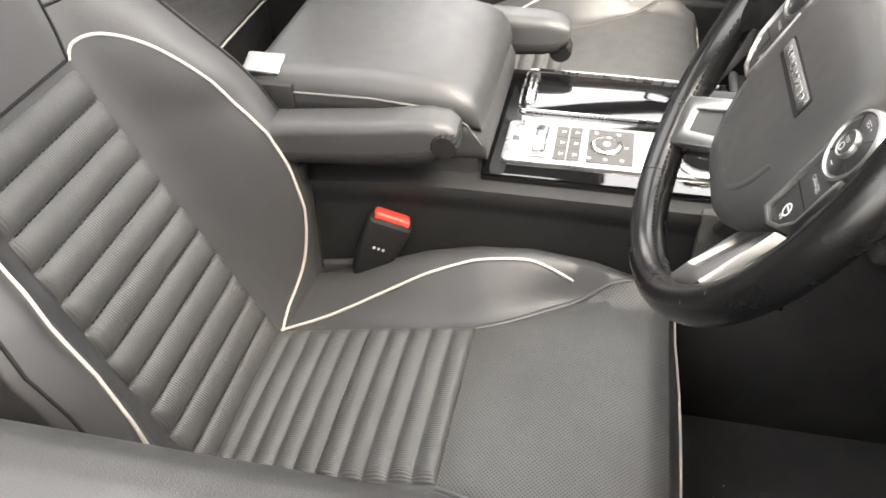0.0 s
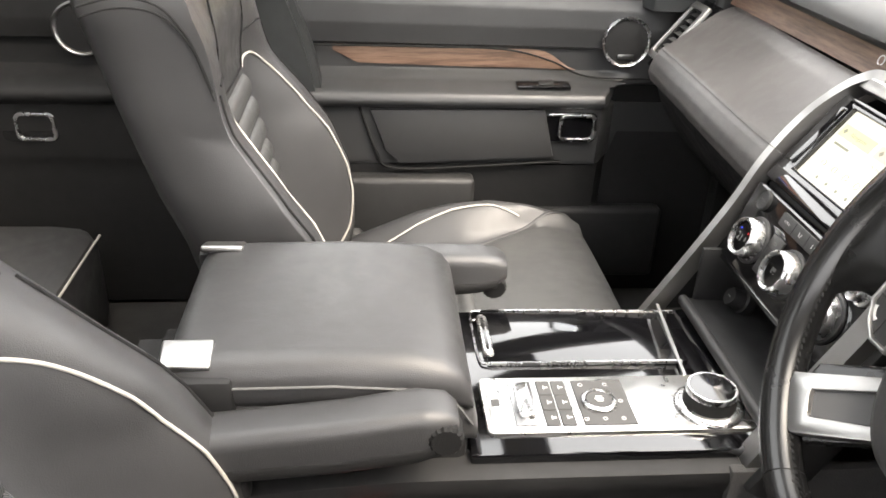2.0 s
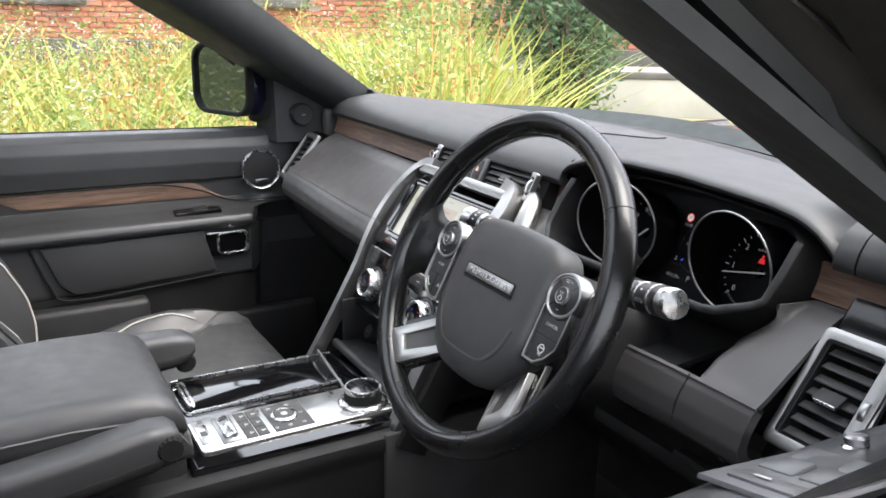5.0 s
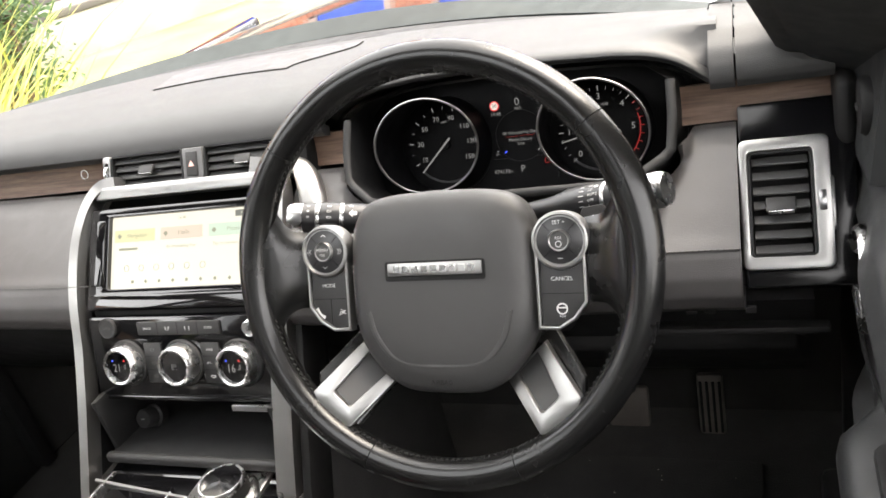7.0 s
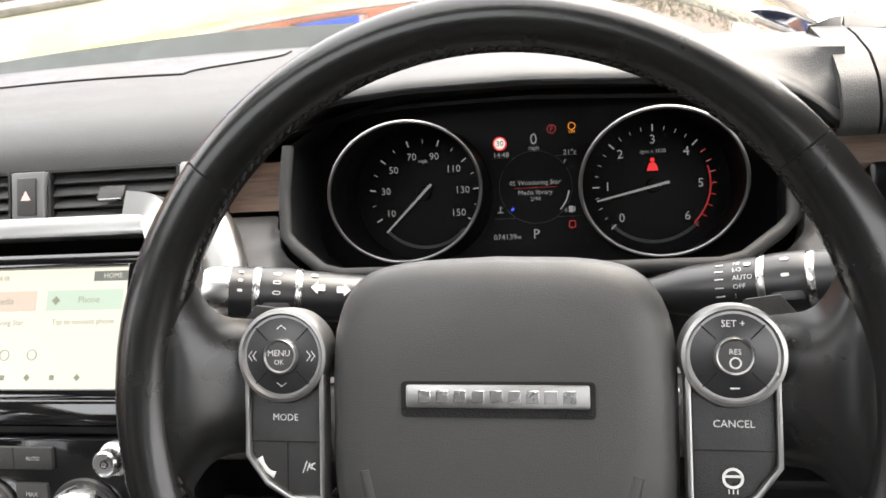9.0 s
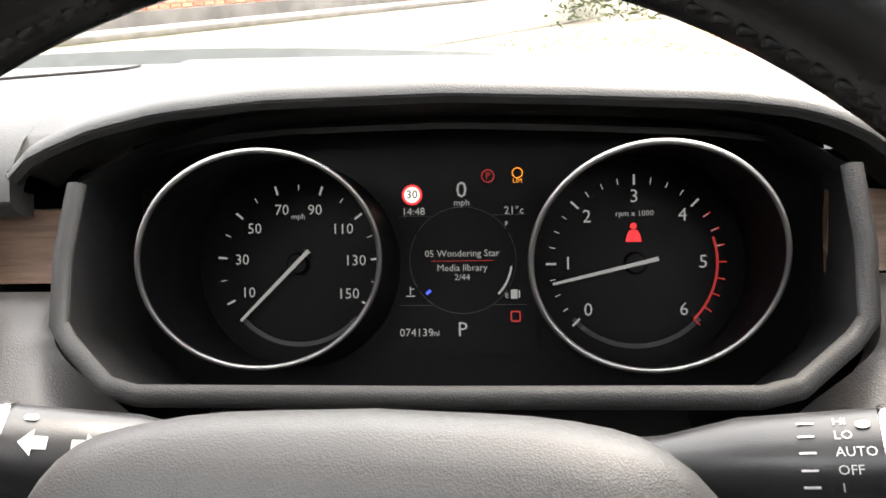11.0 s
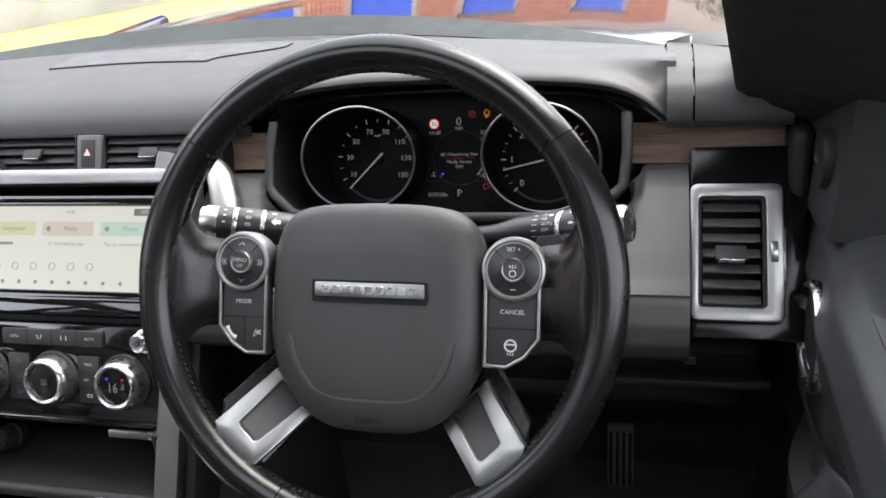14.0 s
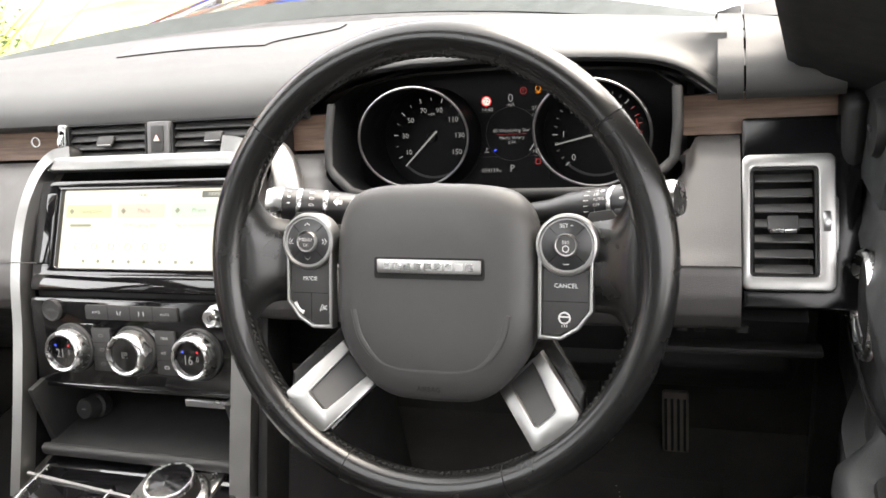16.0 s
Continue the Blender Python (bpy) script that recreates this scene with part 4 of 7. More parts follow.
def hood_fn(u, v):
    x = 0.168 + 0.436 * u
    zt = lerp_table(HOOD, x)
    if v < 0.2:
        k = v / 0.2
        return Vector((x, 0.295 - 0.04 * k, zt - 0.016 * (1 - k) ** 2 - 0.004))
    if v < 0.34:
        k = (v - 0.2) / 0.14
        return Vector((x, 0.255 + 0.016 * k * k, zt - 0.004 + 0.006 * math.sin(k * 1.57)))
    k = (v - 0.34) / 0.66
    y = 0.271 + (dash_far(x) - 0.275) * k
    side = ease((x - 0.50) / 0.08)
    z = zt + 0.002 + (1.2375 + 0.006 * side * (1 - k) - zt) * ease(min(1.0, k * (1 + 3 * side)))
    pad = lerp_table([(b, c) for a, b, c in TOP_LINE[2:]], y) if y < 0.36 else pad_z(x, y)
    return Vector((x, y, max(z, pad + 0.0015)))


binnacle = thing("instrument_binnacle", "padded black leather hood over the instruments", "binnacle")
part("hood", thicken(grid(hood_fn, 40, 26), 0.004), DASH_TOP, binnacle, "soft grained black leather")
liner = grid(lambda u, v: hood_fn(0.02 + 0.96 * u, 0.0) + Vector((0, 0.13 * v - 0.004, -0.004 + 0.004 * v)), 40, 6)
part("hood_liner", thicken(liner, 0.003), HARD, binnacle)
lip = [hood_fn(k / 40, 0.17) + Vector((0, -0.001, -0.001)) for k in range(41)]
part("hood_lip", tube(lip, 0.0045, 8), HARD, binnacle)

CL = at(0.3865, 0.3013, 1.145, 71.5)
cluster = thing("instrument_cluster", "lit instrument cluster with two chrome ringed dials and a screen", "instrument cluster", m=CL)
CL_IN = CL.inverted()
EDGE = [(0.0, 0.174, 1.133), (0.125, 0.174, 1.1335), (0.140, 0.178, 1.1355), (0.166, 0.199, 1.145), (0.1745, 0.207, 1.151), (0.177, 0.225, 1.178), (0.176, 0.246, 1.206)]
EDGE = [CL_IN @ Vector((0.3845 + x, y, z)) for x, y, z in [(-a, b, c) for a, b, c in reversed(EDGE[1:])] + EDGE]
TOP_EDGE = [CL_IN @ Vector((0.3845 + x, 0.262, 1.206 + 0.030 * (1 - (x / 0.176) ** 4))) for x in (0.15, 0.1, 0.05, 0.0, -0.05, -0.1, -0.15)]
FRONT = EDGE + TOP_EDGE
BACK = [Vector((0.181 * math.copysign(min(1, abs(p.x) / 0.172), p.x), max(-0.081, min(0.084, p.y * (1.5 if p.y < 0 else 1.02))), 0)) for p in FRONT]
part("funnel", loft([FRONT, BACK], True, False), HARD, cluster, angle=60)
part("face_plate", extrude(rounded(0.376, 0.176, 0.03, 4, 0, 0.001), 0.003, at(0, 0, -0.004)), DIAL_BLACK, cluster)
part("bezel_edge", tube(EDGE, 0.0048, 10, 0.8, up=(0, 0, 1)), HARD, cluster, "dark grey moulded edge")


DULL_GREY = material("dim_grey_print", (0.05, 0.05, 0.052), 0.5, 0, 0.2)


def dial(name, ring_at, ring_yaw, sx, sy, sr):
    root = part(name, lathe([(0.058, 0.0), (0.058, 0.0012), (0, 0.0014)], 48, at(sx, sy, 0.0)), DIAL_BLACK, cluster, "black dial with white figures")
    m = CL_IN @ at(*ring_at, 94.3, 0, ring_yaw)
    ring = [m @ Vector((0.0572 * math.cos(a), 0.0572 * math.sin(a), 0)) for a in (2 * math.pi * k / 72 for k in range(72))]
    foot = [Vector((sx + 0.0565 * math.cos(a), sy + 0.0565 * math.sin(a), 0.0005)) for a in (2 * math.pi * k / 72 for k in range(72))]
    part("dial_ring", tube(ring, 0.0014, 10, closed=True, up=(0, 0, 1)), SATIN, root, "bright chrome ring")
    part("dial_wall", loft([[p + (q_ - p) * 0.03 for p, q_ in zip(ring, foot)], foot], True, False), DIAL_BLACK, root)
    arc = [Vector((sx + sr * math.cos(a), sy + sr * math.sin(a), 0.002)) for a in (radians(222 + 96 * k / 24) for k in range(25))]
    part("dial_arc", bar(arc, 0.0024, 0.0006), DULL_GREY, root)
    return root


A = dial("speedometer", (0.2931, 0.2482, 1.1633), 16.6, -0.091, -0.0017, 0.0432)
B = dial("rev_counter", (0.4797, 0.2434, 1.1633), -1.2, 0.0909, -0.0026, 0.0440)


def scale_marks(root, sx, sy, sr, tr, ticks, figures, size):
    t = []
    for a, L, w in ticks:
        c = Vector((sx + tr * math.cos(radians(a)), sy + tr * math.sin(radians(a)), 0.0022))
        t.append(box(L, w, 0.0003, Matrix.Translation(c) @ pose(0, 0, 0, 0, 0, a)))
    part("tick_marks", join(*t), WHITE_GLOW, root, kind="stuff")
    for s_, a in figures:
        part("figure", words(s_, size, at(sx + sr * math.cos(radians(a)), sy + sr * math.sin(radians(a)), 0.0024)), WHITE_GLOW, root)


speed = lambda v: 224 - 1.69 * v
scale_marks(A, -0.091, -0.0017, 0.0320, 0.0432, [(speed(5 * k), 0.005 if k % 4 == 2 else 0.003, 0.0011 if k % 4 == 2 else 0.0005) for k in range(2, 33, 1) if k % 2 == 0 or k % 4 == 2],
            [(str(v), speed(v)) for v in (10, 30, 50, 70, 90, 110, 130, 150)], 0.0082)
rev = lambda v: 225 - 45 * v
scale_marks(B, 0.0909, -0.0026, 0.0350, 0.0440, [(rev(k / 4), 0.0055 if k % 4 == 0 else 0.003, 0.0011 if k % 4 == 0 else 0.0005) for k in range(0, 20)], [(str(v), rev(v)) for v in range(7)], 0.0098)
red = [box(0.0045, 0.0008, 0.0003, at(0.0909 + 0.0445 * math.cos(radians(rev(v))), -0.0026 + 0.0445 * math.sin(radians(rev(v))), 0.0022, 0, 0, rev(v))) for v in (4.25, 4.5, 4.75, 5, 5.25, 5.5, 5.75, 6)]
arc = [Vector((0.0909 + 0.0422 * math.cos(radians(rev(v / 10))), -0.0026 + 0.0422 * math.sin(radians(rev(v / 10))), 0.0022)) for v in range(46, 61)]
part("red_zone", join(bar(arc, 0.0012, 0.0003), *red), DULL_RED, B)
part("unit_legend", words("mph", 0.0045, at(-0.0905, 0.0255, 0.0024)), WHITE_GLOW, A)
part("unit_legend", words("rpm x 1000", 0.0042, at(0.0909, 0.0235, 0.0024)), WHITE_GLOW, B)


def needle(root, x0, y0, x1, y1):
    d = Vector((x1 - x0, y1 - y0, 0))
    a = math.degrees(math.atan2(d.y, d.x))
    part("needle", extrude([(0, -0.0011), (d.length, -0.0007), (d.length, 0.0007), (0, 0.0011)], 0.001, at(x0, y0, 0.0065, 0, 0, a)), WHITE_GLOW, root, "white pointer")


needle(A, -0.0839, 0.0066, -0.1225, -0.0312)
needle(B, 0.1024, -0.0004, 0.0476, -0.0131)
part("needle_hub", lathe([(0.006, 0.001), (0.006, 0.004), (0.005, 0.0052), (0, 0.0055)], 24, at(0.0909, -0.0026, 0)), DIAL_BLACK, B)
part("needle_hub", lathe([(0.006, 0.001), (0.006, 0.004), (0.005, 0.0052), (0, 0.0055)], 24, at(-0.091, -0.0005, 0)), DIAL_BLACK, A)
figure_ = [(-0.0042, -0.0042), (0.0042, -0.0042), (0.0034, -0.0005), (0.0022, 0.0016), (0.0008, 0.0022), (-0.0008, 0.0022), (-0.0022, 0.0016), (-0.0034, -0.0005)]
part("belt_warning_lamp", join(extrude(figure_, 0.0004, at(0.0903, 0.0128, 0.002)), extrude(circle(0.0017, 14, 0.0903, 0.0169), 0.0004, at(0, 0, 0.002))), RED_GLOW, B, "lit red warning lamp")

# the screen between the dials
lcd = part("driver_screen", extrude(rounded(0.080, 0.108, 0.002, 2, -0.001, 0.003), 0.0015, at(0, 0, -0.0005)), DIAL_BLACK, cluster, "dark display with white text")


def lx(px, py):
    return (-0.0273 + (px - 711) * 0.000299, 0.036 - (py - 364) * 0.000299)


def lcd_words(text, px, py, size, mat=WHITE_GLOW):
    x, y = lx(px, py)
    part("display_text", words(text, size, at(x, y, 0.0014)), mat, lcd)


lcd_words("0", 801, 358, 0.0125)
lcd_words("mph", 801, 380, 0.005)
lcd_words("14:48", 713, 395, 0.0058)
lcd_words("21°c", 895, 396, 0.0058)
lcd_words("05 Wondering Star", 800, 472, 0.0052)
lcd_words("Media library", 800, 498, 0.0052)
lcd_words("2/44", 800, 515, 0.0048)
lcd_words("P", 799, 610, 0.011)
lcd_words("074139", 715, 615, 0.0062)
lcd_words("mi", 750, 616, 0.0045)
lcd_words("F", 881, 420, 0.004)
lcd_words("E", 880, 549, 0.004)
x, y = lx(711, 364)
part("speed_limit_disc", extrude(circle(0.0048, 24, x, y), 0.0002, at(0, 0, 0.0012)), material("sign_white", (0.05, 0.05, 0.05), 0.5, emit=(0.85, 0.85, 0.8), power=0.16), lcd)
part("speed_limit_ring", xf(frame_plate(circle(0.0056, 28, x, y), circle(0.0044, 28, x, y), 0.0003), at(0, 0, 0.0012)), RED_GLOW, lcd)
part("display_text", words("30", 0.0064, at(x, y, 0.0019)), DIAL_BLACK, lcd)
x, y = lx(849, 333)
part("brake_lamp", join(xf(frame_plate(circle(0.0036, 20), circle(0.003, 20), 0.0003), at(x, y, 0.0013)), words("P", 0.005, at(x, y, 0.0014))), DULL_RED, lcd)
x, y = lx(902, 332)
part("limiter_lamp", join(xf(frame_plate(circle(0.003, 16), circle(0.0024, 16), 0.0003), at(x, y + 0.001, 0.0013)), words("LIM", 0.0034, at(x, y - 0.0033, 0.0014))), AMBER_GLOW, lcd)
x, y = lx(895, 586)
part("door_lamp", xf(frame_plate(rounded(0.0056, 0.006, 0.0012, 2), rounded(0.004, 0.0044, 0.0008, 2), 0.0003), at(x, y, 0.0013)), DULL_RED, lcd)
x, y = lx(800, 485)
part("display_lines", join(box(0.034, 0.0003, 0.0002, at(x, y, 0.0013))), DULL_RED, lcd)
lines = []
cx, cy = lx(801, 484)
for a0, a1 in ((35, 145), (215, 325), (150, 210), (-30, 30)):
    for k in range(24):
        a = radians(a0 + (a1 - a0) * (k + 0.5) / 24)
        lines.append(box(0.0003, 0.0295 * radians((a1 - a0) / 24) * 1.05, 0.0002, at(cx + 0.0288 * math.cos(a), cy + 0.0288 * math.sin(a), 0.0012, 0, 0, math.degrees(a))))
for q_ in (-1, 1):
    for yy in (0.0242, -0.0242):
        lines.append(box(0.018, 0.0003, 0.0002, at(cx + q_ * 0.0255, cy + yy, 0.0012)))
part("display_lines", join(*lines), DULL_GREY, lcd, kind="stuff")
fuel = [Vector((cx + 0.0265 * math.cos(radians(a)), cy + 0.0265 * math.sin(radians(a)), 0.0013)) for a in range(-44, -4, 4)]
part("fuel_gauge", bar(fuel, 0.0012, 0.0002), WHITE_GLOW, lcd)
x, y = lx(893, 546)
part("fuel_symbol", join(box(0.0036, 0.005, 0.0002, at(x, y, 0.0013)), box(0.0008, 0.004, 0.0002, at(x + 0.0028, y, 0.0013))), WHITE_GLOW, lcd)
x, y = lx(705, 542)
part("coolant_symbol", join(box(0.0006, 0.0045, 0.0002, at(x, y + 0.001, 0.0013)), box(0.005, 0.0006, 0.0002, at(x, y - 0.0018, 0.0013)), box(0.002, 0.0005, 0.0002, at(x + 0.001, y + 0.002, 0.0013))), WHITE_GLOW, lcd)
x, y = lx(738, 541)
part("coolant_mark", box(0.003, 0.0016, 0.0002, at(x, y, 0.0013, 0, 0, 40)), BLUE_GLOW, lcd)

dem = part("demister_grille", box(0.034, 0.05, 0.035, at(0.682, 0.30, 1.222, -20), 0.006, 2), HARD, dash)
for k in range(4):
    part("grille_rib", box(0.003, 0.002, 0.028, at(0.671 + 0.0075 * k, 0.274, 1.226, -20), 0.0006, 1), SOFT, dem)
# ---- centre stack ----
SCREEN_AT = at(-0.0215, 0.1389, 1.0649, 54)
CLIMATE_AT = at(-0.0215, 0.1277, 1.0621, 70)
stack = thing("centre_stack", "gloss black centre console stack framed by silver arches", "centre stack", m=SCREEN_AT)
part("stack_body", box(0.286, 0.11, 0.10, at(0, 0.042, -0.060)), HARD, stack)
part("stack_body", xf(box(0.286, 0.125, 0.08, at(0, -0.075, -0.053)), SCREEN_AT.inverted() @ CLIMATE_AT), HARD, stack)


def leg(pts, w, t):
    bm = bar(smooth_path(pts, 6), w, t, (0, -0.87, 0.49))
    bmesh.ops.bevel(bm, geom=[e for e in bm.edges if e.calc_face_angle(0) > 0.8], offset=0.003, segments=2, affect='EDGES')
    return bm


arch = thing("silver_arch", "satin silver arch round the centre stack", "dashboard trim")
part("arch_leg", leg([(-0.125, 0.2245, 1.171), (-0.150, 0.2205, 1.167), (-0.1655, 0.200, 1.149), (-0.172, 0.165, 1.113), (-0.1745, 0.130, 1.06), (-0.1755, 0.1025, 1.0), (-0.1755, 0.0755, 0.95), (-0.1755, 0.047, 0.9), (-0.1755, 0.0175, 0.85), (-0.1755, 0.007, 0.832)], 0.014, 0.022), SATIN, arch, "satin silver upright")
part("arch_leg", leg([(0.082, 0.2245, 1.171), (0.105, 0.2205, 1.167), (0.1195, 0.200, 1.149), (0.1255, 0.165, 1.113), (0.126, 0.130, 1.06), (0.1245, 0.1025, 1.0), (0.122, 0.0775, 0.95), (0.1195, 0.053, 0.9), (0.117, 0.030, 0.85), (0.1155, 0.013, 0.815)], 0.025, 0.022), SATIN, arch, "satin silver upright")
part("leg_inner_side", box(0.012, 0.05, 0.33, at(0.140, 0.115, 0.96, -29), 0.003), HARD, arch)
part("leg_inner_side", box(0.012, 0.05, 0.33, at(-0.188, 0.115, 0.96, -29), 0.003), HARD, arch)
part("arch_wing", tube(smooth_path([(0.118, 0.245, 1.170), (0.146, 0.225, 1.160), (0.163, 0.195, 1.128), (0.165, 0.165, 1.085), (0.156, 0.130, 1.04)], 6), lambda t: 0.006 + 0.010 * math.sin(math.pi * t), 12, 0.8), SATIN, arch)
band = extrude(rounded(0.278, 0.017, 0.004, 3), 0.012, at(-0.0235, 0.2165, 1.1585, 54), 0.003)
part("arch_band", band, SATIN, arch, "satin silver crossbar")

# screen
screen = thing("touchscreen", "lit touchscreen with a pale menu in a gloss black bezel", "touchscreen", m=SCREEN_AT)
part("bezel", frame_plate(rounded(0.284, 0.112, 0.004, 3, 0, 0.0445), rounded(0.2205, 0.0910, 0.002, 3, 0, 0.0445), 0.010, at(0, 0, -0.008), 0.0015), GLOSS, screen, "gloss black bezel")
part("display", box(0.222, 0.0925, 0.002, at(0, 0.0445, -0.005)), CREAM_SCREEN, screen, "bright cream home menu")
tile_cols = ((0.93, 0.92, 0.55), (0.93, 0.8, 0.68), (0.72, 0.93, 0.78))
for k, (c, t1, t2) in enumerate(zip(tile_cols, ("Navigation", "Media", "Phone"), ("", "05 Wondering Star", "Tap to connect phone"))):
    x = -0.0735 + 0.073 * k
    tm = material("menu_tile_%s" % "abc"[k], (0.02, 0.02, 0.02), 0.3, emit=c, power=0.14)
    tile = part("menu_tile", box(0.064, 0.0155, 0.0004, at(x, 0.0655, -0.0037)), tm, screen)
    ink = material("menu_ink_%s" % "abc"[k], (0.02, 0.02, 0.02), 0.5, emit=(0.3, 0.32, 0.22), power=0.15)
    part("menu_text", words(t1, 0.0072, at(x + 0.004, 0.0655, -0.0033)), ink, tile)
    part("menu_icon", box(0.005, 0.005, 0.0002, at(x - 0.024, 0.0655, -0.0034, 0, 0, 45)), ink, tile)
    if t2:
        part("menu_text", words(t2, 0.0058, at(x, 0.049, -0.0037)), ink, screen)
    else:
        part("menu_bars", box(0.03, 0.003, 0.0002, at(x - 0.01, 0.049, -0.0037)), ink, screen)
for k in range(6):
    part("menu_icon", xf(frame_plate(circle(0.0042, 16), circle(0.0036, 16), 0.0003), at(-0.085 + 0.0235 * k, 0.0245, -0.0038)), ink, screen)
for k in range(8):
    part("menu_icon", box(0.0038, 0.0038, 0.0003, at(-0.075 + 0.021 * k, 0.0075, -0.0038, 0, 0, 45 * (k % 2)), 0.0), ink, screen)
part("menu_text", words("14:48", 0.0055, at(0, 0.0835, -0.0037)), ink, screen)
part("home_key", box(0.03, 0.0075, 0.0004, at(0.094, 0.0835, -0.0037)), material("key_grey", (0.02, 0.02, 0.02), 0.4, emit=(0.22, 0.25, 0.22), power=0.1), screen)
part("menu_text", words("HOME", 0.0055, at(0.095, 0.0835, -0.0033)), CREAM_SCREEN, screen)
part("grab_pocket", box(0.024, 0.084, 0.006, at(-0.1275, 0.0445, 0.001), 0.0025, 2), GLOSS, screen)
part("lower_ledge", box(0.284, 0.020, 0.016, at(0, -0.018, -0.004), 0.004, 2), GLOSS, screen, "gloss black ledge")

# centre vents
cv = thing("air_vent", "pair of black slatted centre air vents with hazard switch", "air vent", "dashboard centre vents", at(-0.0105, 0.2335, 1.1805, 64))
part("vent_box", box(0.30, 0.052, 0.03, at(0, 0, -0.035)), HARD, cv)
for s in (-1, 1):
    part("vent_mouth", frame_plate(rounded(0.113, 0.043, 0.003, 2, s * 0.0735), rounded(0.109, 0.039, 0.002, 2, s * 0.0735), 0.02, at(0, 0, -0.02)), HARD, cv)
    for k in range(4):
        part("slat", box(0.109, 0.0095, 0.0018, at(s * 0.0735, 0.0145 - 0.0098 * k, -0.006, -35), 0.0006, 1), SOFT, cv)
    tab = part("slat_tab", box(0.022, 0.012, 0.0035, at(s * 0.0735, 0.001, 0.0005, -28), 0.001, 2), SOFT, cv)
    part("tab_edge", box(0.019, 0.0013, 0.0036, at(s * 0.0735, -0.0048, 0.0035, -28), 0.0004, 1), STEEL, tab)
    part("thumb_wheel", lathe([(0.0115, -0.0025), (0.012, -0.0015), (0.012, 0.0015), (0.0115, 0.0025)], 22, at(s * 0.137, 0.0, -0.005, 0, 90)), CHROME, cv)
    part("vent_side", frame_plate(rounded(0.011, 0.044, 0.003, 3, s * 0.137), rounded(0.006, 0.028, 0.002, 3, s * 0.137), 0.010, at(0, 0, -0.008), 0.001), STEEL, cv)
hz = part("hazard_panel", box(0.030, 0.046, 0.012, at(0, -0.002, -0.004), 0.002, 2), SWITCH_GREY, cv, "satin grey panel")
part("hazard_switch", box(0.017, 0.03, 0.003, at(0, 0.001, 0.0025), 0.0012, 2), SOFT, hz)
part("hazard_symbol", extrude([(-0.0042, -0.003), (0.0042, -0.003), (0, 0.0045)], 0.0003, at(0, 0.001, 0.0041)), material("pale_red_print", (0.8, 0.45, 0.4), 0.5), hz)

# climate controls
clim = thing("climate_panel", "gloss black climate panel with three silver ringed dials", "climate control", m=CLIMATE_AT)
part("panel", extrude(rounded(0.284, 0.102, 0.005, 3, 0, -0.0785), 0.012, at(0, 0, -0.010), 0.0025), GLOSS, clim, "gloss black panel")
part("lower_lip", box(0.28, 0.006, 0.008, at(0, -0.133, -0.004), 0.002, 2), GLOSS, clim)
row = part("heating_key_strip", extrude(rounded(0.123, 0.0165, 0.002, 2, 0, -0.0425), 0.003, at(0, 0, 0.002), 0.0008), SOFT, clim, "row of grey heating keys")
for x in (-0.030, 0.0, 0.030):
    part("key_gap", box(0.0007, 0.0165, 0.0006, at(x, -0.0425, 0.005)), RUBBER, row)
for x in (-0.046, 0.046):
    part("key_legend", words("AUTO", 0.0042, at(x, -0.0425, 0.0053)), WHITE_PRINT, row)
for x, r in ((-0.017, 20), (-0.013, -20), (0.012, 0), (0.018, 0)):
    part("key_symbol", box(0.001, 0.005, 0.0002, at(x, -0.0425, 0.0052, 0, 0, r)), WHITE_PRINT, row)
part("open_button", lathe([(0.013, 0.001), (0.013, 0.0045), (0.0115, 0.0055), (0.0105, 0.0045), (0, 0.0045)], 28, at(-0.109, -0.0415, 0.001)), SOFT, clim)
part("open_legend", words("OPEN", 0.0045, at(-0.109, -0.0415, 0.0061)), STITCH, clim)
pw = part("power_knob", lathe([(0.0125, 0.0), (0.0125, 0.003), (0.0095, 0.004), (0.0095, 0.015), (0.008, 0.0165), (0.0065, 0.016), (0, 0.016)], 28, at(0.112, -0.0415, 0.002)), CHROME, clim, "small silver knob")
part("power_symbol", xf(frame_plate(circle(0.003, 16), circle(0.0024, 16), 0.0003), at(0.112, -0.0415, 0.0181)), RUBBER, pw)
for x, val in ((-0.085, "21.0"), (0.0, ""), (0.085, "16.0")):
    d = part("climate_dial", lathe([(0.029, 0.001), (0.0295, 0.003), (0.0285, 0.005), (0.026, 0.005)], 44, at(x, -0.086, 0.001)), SOFT, clim)
    part("dial_grip", lathe([(0.0255, 0.003), (0.0252, 0.014), (0.0238, 0.0205), (0.0215, 0.0225), (0.0192, 0.0215), (0.0188, 0.018)], 44, at(x, -0.086, 0.001)), CHROME, d, "bright silver ring")
    part("dial_face", lathe([(0.0188, 0.016), (0.0188, 0.0185), (0, 0.0187)], 36, at(x, -0.086, 0.001)), GLOSS, d)
    if val:
        part("dial_text", words(val[:2], 0.0145, at(x - 0.003, -0.088, 0.0203), width=0.85), WHITE_GLOW, d)
        part("dial_text", words(val[2:], 0.0085, at(x + 0.0085, -0.0865, 0.0203), width=0.8), WHITE_GLOW, d)
        part("cool_mark", box(0.0022, 0.0022, 0.0003, at(x - 0.009, -0.0785, 0.0203)), BLUE_GLOW, d)
        part("warm_mark", box(0.0022, 0.0022, 0.0003, at(x + 0.009, -0.0785, 0.0203)), RED_GLOW, d)
    else:
        part("fan_symbol", join(*[box(0.0018, 0.007, 0.0003, at(x + 0.0028 * k, -0.086, 0.0203)) for k in (-1, 0, 1)]), STEEL, d)
